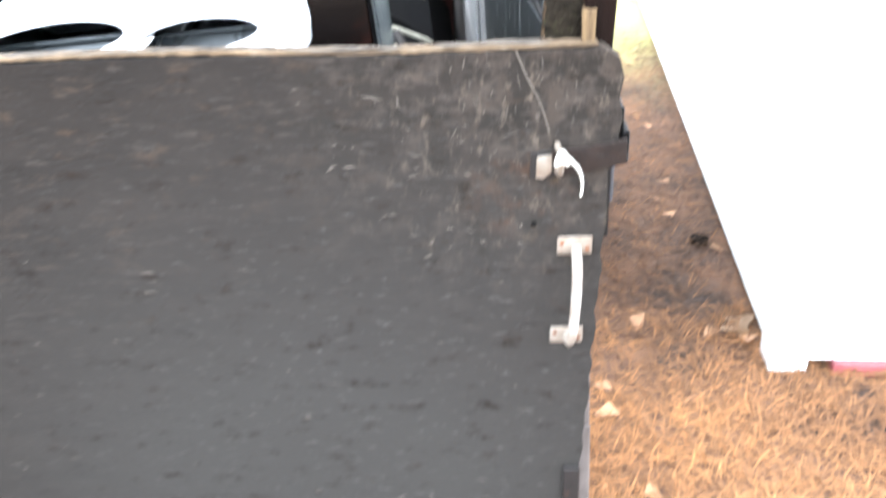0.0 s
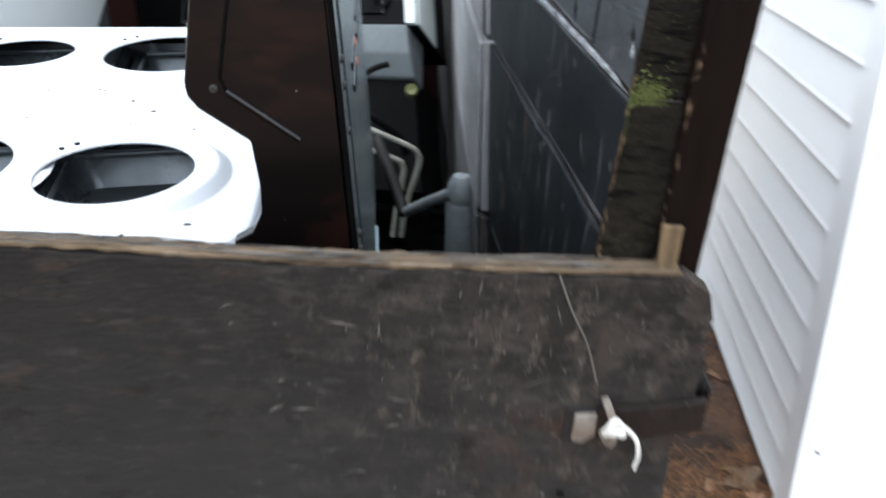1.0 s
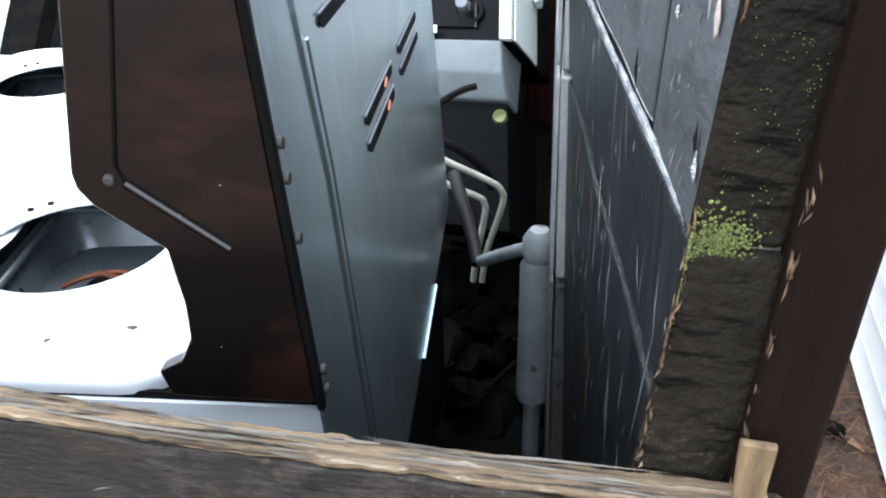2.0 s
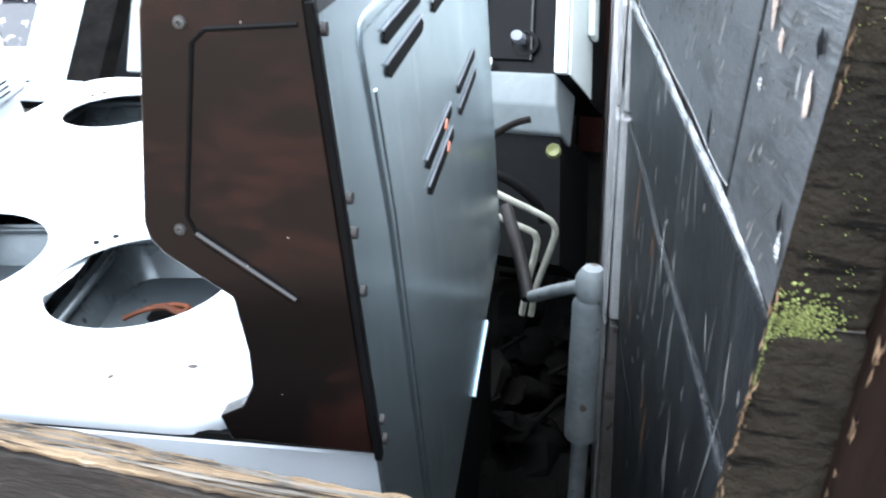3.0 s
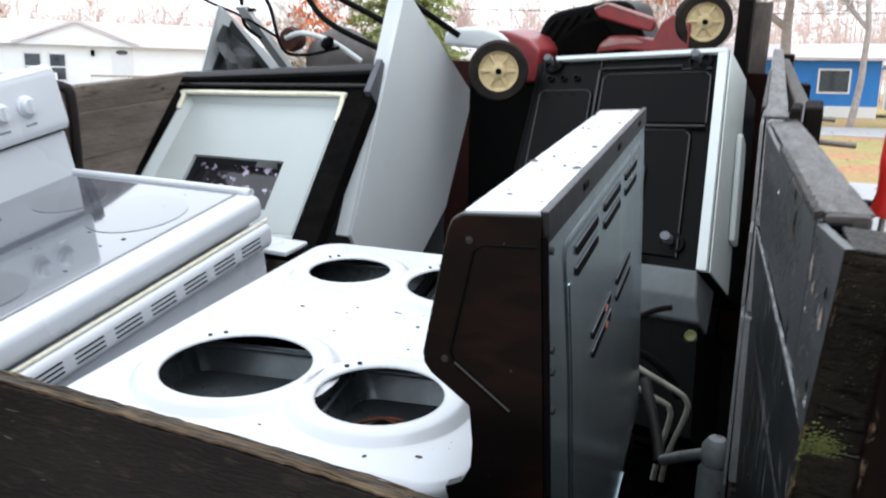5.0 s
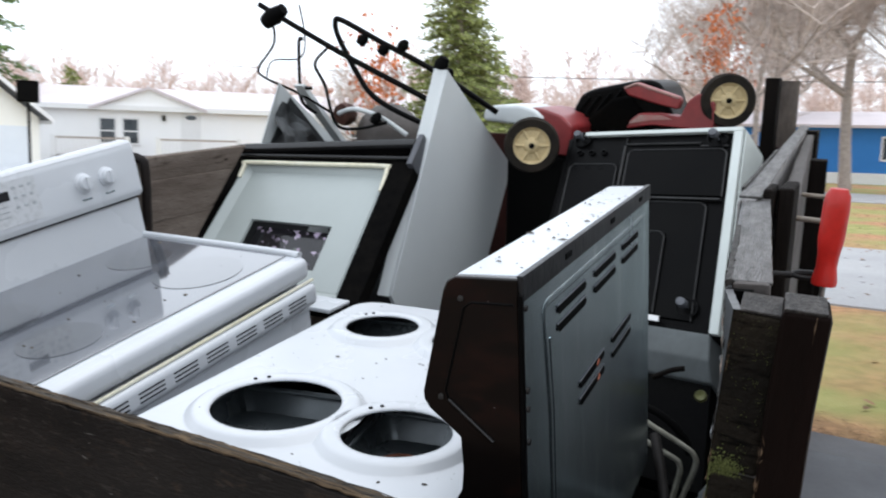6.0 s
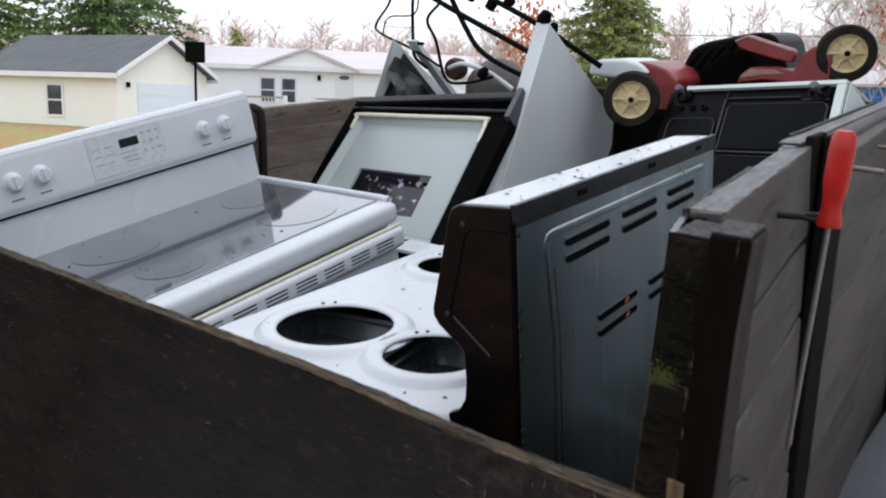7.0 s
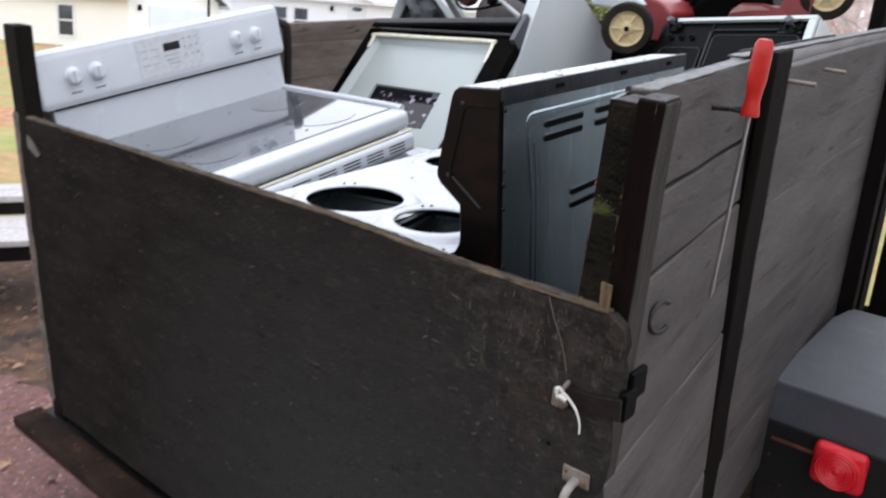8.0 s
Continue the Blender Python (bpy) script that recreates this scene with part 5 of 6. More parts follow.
part("white_lip", prism([(0.905, 0.886), (0.990, 0.890), (0.990, 0.900), (0.905, 0.897)], "x", -1.12, -1.02, 0.003), enamel_b, upr, "white enamel lip below the door")
part("corner_bracket", door_bm(box(0.308, 0.326, -0.030, 0.02, -0.06, 0.05, 0.003)), fender_mat, upr, "dented steel corner bracket")
part("cross_sheet", prism([(1.58, 1.40), (1.60, 1.405), (1.90, 1.14), (1.88, 1.13)], "x", -1.66, -1.625), panel_grey, upr, "bent pale sheet between the sides")

# ---- appliance with a black underside, leaning back ----
# the casing is racked: its three edges stand a little out of square
across, rise = Vector((0.952, -0.293, 0.091)) * 1.15, Vector((-0.080, 0.657, 0.749))
RACK = Matrix((across, rise.cross(across).normalized(), rise)).transposed().to_4x4()
fr_m = T @ pose(-0.186, 1.158, 0.916)
fr = thing("dishwasher", fr_m, "white appliance leaning back with its black plastic underside showing", "appliance")
# shell runs deeper in black than the side sheet to supply the gap's shade
part("shell", ring_frame([(-0.440, 0.545), (0.010, 0.545), (0.010, -0.012), (-0.465, -0.012)], [(-0.436, 0.532), (-0.010, 0.532), (-0.010, -0.004), (-0.461, -0.004)], 0.004, 0.205), black, fr, "black edge of the casing, deepened to shade the gap behind")
part("side_sheet", box(0.0105, 0.014, 0.004, 0.118, -0.010, 0.543, 0.001), fridge_white, fr, "white steel side sheet")
part("back_sheet", box(-0.43, 0.010, 0.004, 0.118, 0.5455, 0.549, 0.001), fridge_white, fr, "white steel sheet")
part("top_strip", box(-0.395, 0.010, -0.008, 0.0035, 0.533, 0.545, 0.001), fridge_white, fr, "white folded edge")
part("side_strip", box(-0.009, 0.010, -0.008, 0.0035, -0.012, 0.532, 0.001), fridge_white, fr, "white folded edge")
und = part("underside", box(-0.450, -0.0105, 0.006, 0.016, -0.003, 0.532, 0), black, fr, "black moulded underside")
# ridges paler than the black panels: their gloss is put into the colour
rib_sheen = surf("black_ridge_sheen", (0.020, 0.020, 0.021), (0.005, 0.005, 0.005), 0.4, scale=18, bump=0.2, spec=0.35)
for x0, x1, z0, z1, lift in ((-0.265, -0.022, 0.345, 0.485, 0.004), (-0.26, -0.052, 0.012, 0.325, 0.004), (-0.425, -0.29, 0.06, 0.44, 0.004), (-0.235, -0.135, 0.02, 0.235, -0.002)):
    part("moulded_panel", box(x0, x1, lift - 0.004, lift + 0.004, z0, z1, 0.003), black, und, "raised black moulded panel")
    part("moulded_rib", tube([(x0, lift - 0.003, z0), (x0, lift - 0.004, z1 - 0.012), (x0 + 0.012, lift - 0.004, z1), (x1 - 0.012, lift - 0.004, z1), (x1, lift - 0.004, z1 - 0.012), (x1, lift - 0.003, z0)], 0.0018, 6, False), rib_sheen, und, "black rib paled for its sheen")
part("moulded_rib", tube([(-0.275, 0.002, 0.525), (-0.275, 0.002, 0.505), (-0.085, 0.002, 0.505), (-0.085, 0.002, 0.495), (-0.022, 0.002, 0.495)], 0.0028, 6, False), rib_sheen, und, "black rib paled for its sheen")
part("moulded_rib", tube([(-0.278, 0.002, 0.02), (-0.278, 0.002, 0.50)], 0.0028, 6, False), rib_sheen, und, "black rib paled for its sheen")
part("ledge", box(-0.265, -0.022, -0.006, 0.005, 0.331, 0.337, 0.002), rib_sheen, und, "shiny moulded ledge")
for fx, fz in ((-0.405, 0.525), (-0.048, 0.515), (-0.065, 0.045)):
    part("foot_well", lathe([(0.026, 0.0), (0.026, 0.005), (0.020, 0.006), (0.019, 0.0)], 18, pose(fx, 0.004, fz, 90), False), black, und)
    part("levelling_foot", lathe([(0.004, 0.0), (0.004, 0.02), (0.012, 0.022), (0.010, 0.034), (0.0, 0.035)], 12, pose(fx, 0.002, fz, 90)), fender_mat, und, "worn levelling foot")
for k in range(6):
    part("boss", lathe([(0.009, 0.0), (0.009, 0.004), (0.006, 0.005), (0.005, 0.0)], 12, pose(-0.405 + 0.035 * (k % 3), 0.004, 0.48 - 0.05 * (k // 3), 90), False), black, und)
low_grey = surf("dull_grey_casing", (0.145, 0.163, 0.168), (0.085, 0.096, 0.097), 0.5, scale=5, bump=0.05)
# black block added where only shade lies under the casing
part("lower_recess", prism([(0.04, -0.10), (0.06, -0.34), (0.20, -0.34), (0.20, -0.10)], "x", -0.44, -0.012), black_dull, fr, "black block for the shade below the casing")
part("lower_face", prism([(-0.006, -0.013), (0.004, -0.070), (0.030, -0.112), (0.080, -0.120), (0.100, -0.013)], "x", -0.450, -0.006, 0.005), low_grey, fr, "dull grey lower casing")
part("side_bulge", prism([(0.075, 0.36), (0.085, 0.375), (0.110, 0.36), (0.115, 0.30), (0.112, 0.1), (0.08, 0.1)], "x", 0.015, 0.027, 0.006), fridge_white, fr, "pale side casing")
part("tab", box(-0.165, -0.115, -0.012, -0.009, -0.004, 0.010, 0.001), white_trim, fr, "white tab")

# ---- lawn mowers on the heap ----


def mower_wheel(parent, hub, r, turn, w=0.05):
    m = Matrix.Translation(hub) @ turn
    ty = part("wheel", lathe([(r * 0.66, -w / 2), (r * 0.93, -w / 2), (r, -w * 0.3), (r, w * 0.3), (r * 0.93, w / 2), (r * 0.66, w / 2)], 36, m, False), rubber, parent, "black rubber mower tyre")
    bm = bmesh.new()
    bm_lathe(bm, [(r * 0.68, w * 0.42), (r * 0.66, w * 0.46), (r * 0.60, w * 0.40), (r * 0.55, w * 0.28), (r * 0.30, w * 0.30), (r * 0.22, w * 0.46), (r * 0.12, w * 0.48), (0.0008, w * 0.48)], 36, m, False)
    for k in range(6):
        a = k * math.pi / 3
        bm_tube(bm, [m @ Vector((r * 0.2 * math.cos(a), r * 0.2 * math.sin(a), w * 0.36)), m @ Vector((r * 0.6 * math.cos(a), r * 0.6 * math.sin(a), w * 0.34))], r * 0.055, 6, False)
    part("rim", bm, cream, ty, "tan plastic spoked rim")
    part("axle", lathe([(r * 0.10, w * 0.45), (r * 0.10, w * 0.56), (0.0, w * 0.57)], 12, m), black_dull, ty)
    return ty


face_cam = pose(0, 0, 0, 90, 0, 22)
mow1 = thing("lawn_mower", T, "red push mower lying on top of the load", "lawn mower")
mower_wheel(mow1, (-0.349, 1.99, 1.377), 0.080, face_cam)
part("deck", prism([(-0.835, 1.20), (-0.838, 1.335), (-0.812, 1.385), (-0.769, 1.404), (-0.62, 1.434), (-0.575, 1.434), (-0.548, 1.418), (-0.52, 1.35), (-0.46, 1.23)], "y", 2.00, 2.26, 0.016), black, mow1, "black mower shroud")
# solid near-black piece painted as the shaded hollow of the shroud
part("blade_housing", prism([(-0.79, 1.235), (-0.785, 1.30), (-0.70, 1.375), (-0.645, 1.385), (-0.60, 1.33), (-0.57, 1.24)], "y", 1.975, 2.01, 0.014), dirt, mow1, "dark piece for the shaded hollow of the deck")
for k in range(4):
    part("shroud_rib", tube([(-0.825 + 0.03 * k, 1.992, 1.26), (-0.815 + 0.03 * k, 1.990, 1.325), (-0.78 + 0.035 * k, 1.992, 1.375 + 0.008 * k)], 0.005, 6), black_dull, mow1)
top_red = part("deck_side", prism([(-0.650, 1.410), (-0.612, 1.427), (-0.476, 1.386), (-0.470, 1.372), (-0.479, 1.348), (-0.545, 1.362), (-0.634, 1.386)], "y", 1.93, 1.97, 0.006), red_paint, mow1, "faded red deck panel")
part("worn_rim", tube([(-0.645, 1.928, 1.408), (-0.61, 1.928, 1.422), (-0.478, 1.928, 1.382)], 0.004, 6, False), red_pale, top_red, "paler worn red rim")
low_red = part("deck_side", prism([(-0.640, 1.283), (-0.628, 1.312), (-0.60, 1.333), (-0.54, 1.335), (-0.476, 1.325), (-0.455, 1.375), (-0.425, 1.398), (-0.375, 1.37), (-0.375, 1.275), (-0.46, 1.29), (-0.56, 1.296)], "y", 1.95, 2.05, 0.006), red_paint, mow1, "faded red deck panel")
part("worn_patch", prism([(-0.632, 1.300), (-0.60, 1.327), (-0.53, 1.328), (-0.50, 1.317), (-0.56, 1.313)], "y", 1.9455, 1.949), red_pale, low_red, "pale patch where the paint is worn off")
mow2 = thing("lawn_mower", T, "red push mower half buried, black handle folded over", "lawn mower")
mower_wheel(mow2, (-0.810, 1.60, 1.247), 0.080, face_cam)
part("deck", prism([(-0.905, 1.346), (-0.86, 1.342), (-0.80, 1.325), (-0.762, 1.292), (-0.775, 1.20), (-0.85, 1.20), (-0.88, 1.31)], "y", 1.80, 2.05, 0.010), red_paint, mow2, "red mower deck edge")
part("deck_top", prism([(-1.06, 1.30), (-1.055, 1.337), (-1.02, 1.350), (-0.93, 1.352), (-0.88, 1.338), (-0.85, 1.312), (-0.93, 1.29)], "y", 1.78, 1.98, 0.012), panel_grey, mow2, "grey engine cover")
# skirt enlarged in black, covering the red board in place of shade
part("deck_skirt", box(-1.02, -0.66, 1.88, 1.94, 0.60, 1.20, 0.02), black, mow2, "black deck skirt enlarged to stand in for shade")
HY = 1.62
part("handle_tube", tube([(-1.83, HY, 1.665), (-1.50, HY, 1.508), (-1.20, HY, 1.38), (-1.085, HY, 1.325)], 0.0095, 8), black, mow2, "black steel handle tube")
part("handle_tube", tube([(-0.98, HY + 0.1, 1.33), (-1.13, HY, 1.445), (-1.33, HY, 1.535), (-1.49, HY, 1.608), (-1.515, HY, 1.600), (-1.50, HY, 1.55), (-1.43, HY, 1.44), (-1.38, HY, 1.38), (-1.30, HY, 1.335), (-1.15, HY, 1.28)], 0.009, 8), black, mow2, "black steel handle tube")
part("handle_tube", tube([(-1.65, HY, 1.55), (-1.665, HY, 1.54), (-1.665, HY, 1.40), (-1.655, HY, 1.345), (-1.60, HY, 1.31)], 0.006, 8), black, mow2)
part("handle_tube", tube([(-1.55, HY, 1.52), (-1.60, HY, 1.47), (-1.56, HY, 1.40), (-1.52, HY, 1.28), (-1.44, HY, 1.265), (-1.32, HY, 1.29)], 0.0055, 8), black, mow2)
part("cable", tube([(-1.78, HY, 1.63), (-1.77, HY, 1.54), (-1.84, HY, 1.46), (-1.82, HY, 1.425), (-1.66, HY, 1.37), (-1.53, HY, 1.31)], 0.0045, 6), black_dull, mow2, "bent black control cable")
part("cable", tube([(-1.66, HY, 1.66), (-1.64, HY, 1.56), (-1.66, HY, 1.49), (-1.78, HY, 1.48), (-1.81, HY, 1.42)], 0.003, 6), black_dull, mow2, "thin black cable")
part("grip_clamp", lathe([(0.0, -0.05), (0.025, -0.04), (0.032, 0.0), (0.02, 0.05), (0.0, 0.055)], 10, pose(-1.77, HY, 1.625, 0, 62)), black_dull, mow2, "black handle clamp")
for cx, cz in ((-1.41, 1.545), (-1.33, 1.515), (-1.26, 1.525), (-1.10, 1.44), (-1.36, 1.30)):
    part("clamp", lathe([(0.0, -0.018), (0.016, -0.014), (0.019, 0.006), (0.009, 0.022), (0.0, 0.024)], 8, pose(cx, HY, cz, 0, 40)), black_dull, mow2)
part("clamp", lathe([(0.0, -0.024), (0.018, -0.020), (0.022, 0.004), (0.014, 0.024), (0.0, 0.028)], 10, pose(-1.075, 1.535, 1.470, 0, 30)), black_dull, mow2)
part("pull_grip", tube([(-1.66, HY - 0.02, 1.392), (-1.60, HY - 0.02, 1.392)], 0.006, 6, False), black_dull, mow2)
cup_rust = surf("dark_rust_cup", (0.075, 0.026, 0.016), (0.035, 0.014, 0.010), 0.7, 0.2, scale=40, bump=0.4)
shroud_brown = surf("grimy_brown_shroud", (0.072, 0.060, 0.054), (0.040, 0.033, 0.030), 0.5, scale=20, bump=0.15)
eng = thing("small_engine", T @ pose(-1.555, HY + 0.1, 1.305), "rusty recoil starter and grey engine shroud among the tubes", "engine")
part("starter", lathe([(0.0, -0.03), (0.035, -0.028), (0.04, 0.0), (0.034, 0.02), (0.0, 0.024)], 16, pose(0, 0, 0, 90)), cup_rust, eng, "rusty round starter")
part("shroud", lathe([(0.0, -0.03), (0.10, -0.03), (0.115, 0.0), (0.105, 0.045), (0.06, 0.075), (0.0, 0.082)], 24, pose(0.15, 0.05, -0.075, 62, 0, 20)), shroud_brown, eng, "dark grey engine shroud")
part("tube_guard", tube([(0.02, -0.06, 0.005), (0.09, -0.07, 0.022), (0.19, -0.07, 0.0), (0.28, -0.05, -0.055)], 0.008, 10), panel_grey, eng, "pale curved tube guard")

# ---- pipes and hoses in the gap ----
pp = thing("exhaust_pipe", T, "grey steel elbow pipe standing in the gap by the plank wall", "pipe")
part("pipe", lathe([(0.012, 0.36), (0.012, 0.550), (0.0225, 0.552), (0.0235, 0.58), (0.0215, 0.585), (0.0235, 0.592), (0.0225, 0.597), (0.0225, 0.765), (0.0185, 0.772), (0.0185, 0.776), (0.0215, 0.782), (0.0205, 0.803), (0.012, 0.816), (0.0, 0.818)], 18, pose(-0.082, 0.645, 0)), pipe_grey, pp, "grey pipe with a collar")
part("arm", tube([(-0.090, 0.645, 0.79), (-0.13, 0.70, 0.745), (-0.170, 0.75, 0.70)], 0.009, 8), pipe_grey, pp)
part("arm", tube([(-0.175, 0.75, 0.695), (-0.19, 0.79, 0.72), (-0.215, 0.84, 0.76), (-0.23, 0.87, 0.78)], 0.010, 8), steel_dark, pp)
for k, off in enumerate((0.0, 0.03)):
    lone("hose", tube([(-0.285, 0.9, 0.805 - 1.3 * off), (-0.244, 0.9, 0.785 - 1.3 * off), (-0.18 - 0.5 * off, 0.9, 0.757 - off), (-0.160 - 0.9 * off, 0.9, 0.742 - 0.8 * off), (-0.158 - 0.9 * off, 0.9, 0.715 - 0.5 * off), (-0.182 - 0.5 * off, 0.9, 0.630), (-0.19 - 0.5 * off, 0.9, 0.57)], 0.0052, 8), hose_mat, T, "dirty cream hose bent down between the appliances", "hose", "hoses in the gap")
cap_lime = surf("yellowed_plastic", (0.16, 0.17, 0.045), (0.08, 0.08, 0.03), 0.5, bump=0.1, scale=60)
for ob in fr.children_recursive:
    ob.data.transform(RACK)
part("drain_cap", lathe([(0.0, 0.002), (0.005, 0.003), (0.010, 0.005), (0.012, 0.0), (0.012, -0.008), (0.006, -0.010), (0.0, -0.010)], 14, pose(-0.176, 1.0, 0.825, 55)), cap_lime, fr, "small yellow-green plastic drain cap").matrix_basis = fr_m.inverted() @ T
lone("stick", tube([(-0.285, 1.05, 0.826), (-0.25, 1.05, 0.848), (-0.222, 1.05, 0.858)], 0.006, 7), post_mat, T, "short dark stick behind the range", "stick")
lone("drain_hose", tube([(-0.32, 0.98, 0.795), (-0.25, 0.98, 0.778), (-0.20, 0.98, 0.74), (-0.185, 0.98, 0.705)], 0.008, 8), black_dull, T, "dark ribbed hose behind the range", "hose", "hoses in the gap")
rnd = random.Random(5)
bm = bmesh.new()
for k in range(60):
    c = Vector((rnd.uniform(-0.28, -0.08), rnd.uniform(0.5, 1.35), rnd.uniform(0.29, 0.44)))
    s = rnd.uniform(0.02, 0.06)
    made = bmesh.ops.create_icosphere(bm, subdivisions=2, radius=s, matrix=Matrix.Translation(c) @ Matrix.Diagonal((1, rnd.uniform(0.4, 2.0), rnd.uniform(0.2, 0.7), 1)))["verts"]
    for v in made:
        v.co += s * 0.5 * Vector(noise.noise_vector(v.co * 38))
for k in range(26):
    p = Vector((rnd.uniform(-0.27, -0.09), rnd.uniform(0.5, 1.3), rnd.uniform(0.36, 0.46)))
    bm_tube(bm, [p, p + Vector((rnd.uniform(-0.09, 0.09), rnd.uniform(-0.1, 0.1), rnd.uniform(-0.02, 0.05)))], rnd.uniform(0.003, 0.008), 6, False)
# the heap's black is the shade of the gap put into its colour
lone("scrap_heap", bm, dirt, T, "wet scrap and debris, blackened for the shade at the trailer's bottom", "debris", kind="stuff")
# weathered log at the front of the trailer
lone("log_post", tube([(-0.235, 2.46, 0.0), (-0.24, 2.46, 0.8), (-0.242, 2.46, 1.435)], 0.043, 12), birch, T, "rough dark log standing behind the front board", "log")


# ---- dirt flakes on the wet tops ----


def flakes(name, m, n, area, z, size, seed, label, avoid=()):
    r = random.Random(seed)
    verts, faces = [], []
    while n:
        x, y = r.uniform(area[0], area[1]), r.uniform(area[2], area[3])
        if any((x - a) ** 2 + (y - b) ** 2 < (c + 0.04) ** 2 for a, b, c in avoid):
            continue
        n -= 1
        k, s, a0 = r.randint(4, 6), size * r.choice((0.4, 0.5, 0.7, 1.0, 1.6)), r.uniform(0, 6)
        b = len(verts)
        lx = r.uniform(0.7, 2.2)
        ring_pts = [(x + s * lx * math.cos(a0 + 6.283 * i / k) * r.uniform(0.7, 1.2), y + s * math.sin(a0 + 6.283 * i / k) * r.uniform(0.6, 1.2)) for i in range(k)]
        verts += [(u, v, z) for u, v in ring_pts] + [(x, y, z + s * 0.5)]
        faces += [(b + i, b + (i + 1) % k, b + k) for i in range(k)]
    me = bpy.data.meshes.new(name)
    me.from_pydata(verts, [], faces)
    me.materials.append(flake)
    ob = tagged(new(name, me), label, "dirt", kind="stuff")
    ob.matrix_basis = m
    return ob


flakes("dirt_flakes", rng_m, 44, (-0.54, -0.10, 0.05, 0.70), CZ + 0.0004, 0.0021, 3, "dark flakes of dirt on the white cooktop", HOLES)
flakes("dirt_flakes", rng_m @ pose(-0.035, 0, 1.2590, 0, -4.6, 0), 52, (-0.028, 0.028, 0.02, 0.70), 0.0004, 0.0022, 4, "dark flakes of dirt on the wet backguard top")
flakes("dirt_flakes", gt_m, 40, (0.03, 0.47, -0.71, -0.04), 0.0080, 0.003, 5, "dark flakes of dirt on the glass cooktop")

# ---- neighbourhood ----
def gable_house(name, m, w, d, h, rise, wall_mat, roof_mat, label, over=0.35):
    """A house with a gable towards -y; w across, d deep, wall height h."""
    ob = thing(name, m, label, "house")
    part("wall", prism([(-w / 2, 0), (w / 2, 0), (w / 2, h), (0, h + rise), (-w / 2, h)], "y", 0, d), wall_mat, ob, smooth=None)
    k = rise / (w / 2)
    for s in (-1, 1):
        e = w / 2 + over
        part("roof", prism([(0, h + rise + 0.06), (s * e, h + rise - k * e + 0.06), (s * e, h + rise - k * e + 0.18), (0, h + rise + 0.18)], "y", -over, d + over), roof_mat, ob, smooth=None)
        part("bargeboard", prism([(0, h + rise + 0.0), (s * e, h + rise - k * e), (s * e, h + rise - k * e + 0.17), (0, h + rise + 0.17)], "y", -over - 0.05, -over - 0.004), white_trim, ob, smooth=None)
        part("fascia", box(s * e - 0.05, s * e + 0.05, -over, d + over, h + rise - k * e - 0.05, h + rise - k * e + 0.14, 0), white_trim, ob, smooth=None)
    return ob


def window(parent, x0, x1, z0, z1, axis="y", at=0.0, sign=-1, bar=True):
    """A window in the wall plane axis = at, facing along sign."""
    def b(u0, u1, w0, w1, d0, d1):
        lo, hi = sorted((at + sign * d0, at + sign * d1))
        return box(u0, u1, lo, hi, w0, w1, 0) if axis == "y" else box(lo, hi, u0, u1, w0, w1, 0)
    f = part("window", b(x0, x1, z0, z1, 0.0, 0.012), pane_mat, parent, "dark window with a white frame", None)
    for u0, u1, w0, w1 in ((x0 - 0.09, x0, z0 - 0.09, z1 + 0.09), (x1, x1 + 0.09, z0 - 0.09, z1 + 0.09), (x0, x1, z1, z1 + 0.09), (x0, x1, z0 - 0.09, z0)):
        part("frame", b(u0, u1, w0, w1, 0.0, 0.05), white_trim, f, smooth=None)
    if bar:
        part("bar", b(x0, x1, (z0 + z1) / 2 - 0.03, (z0 + z1) / 2 + 0.03, 0.012, 0.03), white_trim, f, smooth=None)
    return f


door_white = surf("pale_roll_door", (0.74, 0.78, 0.82), (0.70, 0.74, 0.78), 0.5, scale=1, bump=0.02, grain=0.0)
# garage: gable with a roll door, long side with one window
GAR = pose(-29.0, 17.8, -0.25, 0, 0, 105.7)
gar = gable_house("garage", GAR, 5.0, 7.0, 2.3, 1.35, garage_wall, shingle, "cream garage with a grey shingle roof and white roll door")
part("roll_door", box(-1.5, 1.9, -0.02, 0.0, 0.0, 1.95, 0), door_white, gar, "white roll door")
for k in range(4):
    part("door_panel", box(-1.48, 1.88, -0.035, -0.021, 0.03 + 0.48 * k, 0.47 + 0.48 * k, 0), door_white, gar, smooth=None)
window(gar, 2.75, 3.5, 0.65, 1.75, "x", -2.5, -1)
part("wall_lamp", box(-2.05, -1.95, -0.12, 0.0, 1.75, 1.95, 0), black_dull, gar)

# mobile home with deck
MOB = pose(-28.4, 29.0, 0, 0, 0, 47)
mob = thing("mobile_home", MOB, "long white mobile home with a pale metal roof and deck", "house")
part("wall", box(-9, 17, 0, 7, 0.0, 2.75, 0), house_wall, mob, smooth=None)
part("roof", prism([(-0.3, 2.72), (3.5, 3.75), (7.3, 2.72), (7.3, 2.82), (3.5, 3.87), (-0.3, 2.82)], "x", -9.3, 17.3), roof_pink, mob, smooth=None)
part("gable", prism([(-5.6, 2.7), (-0.9, 2.7), (-3.3, 3.62)], "y", -0.25, 3.4), house_wall, mob, smooth=None)
for s in (-1, 1):
    part("gable_roof", prism([(-3.3, 3.62), (-3.3 + s * 2.6, 2.62), (-3.3 + s * 2.6, 2.74), (-3.3, 3.75)], "y", -0.45, 3.4), roof_pink, mob, smooth=None)
part("eave_board", box(-9.3, 17.3, -0.34, -0.28, 2.62, 2.84, 0), white_trim, mob, smooth=None)
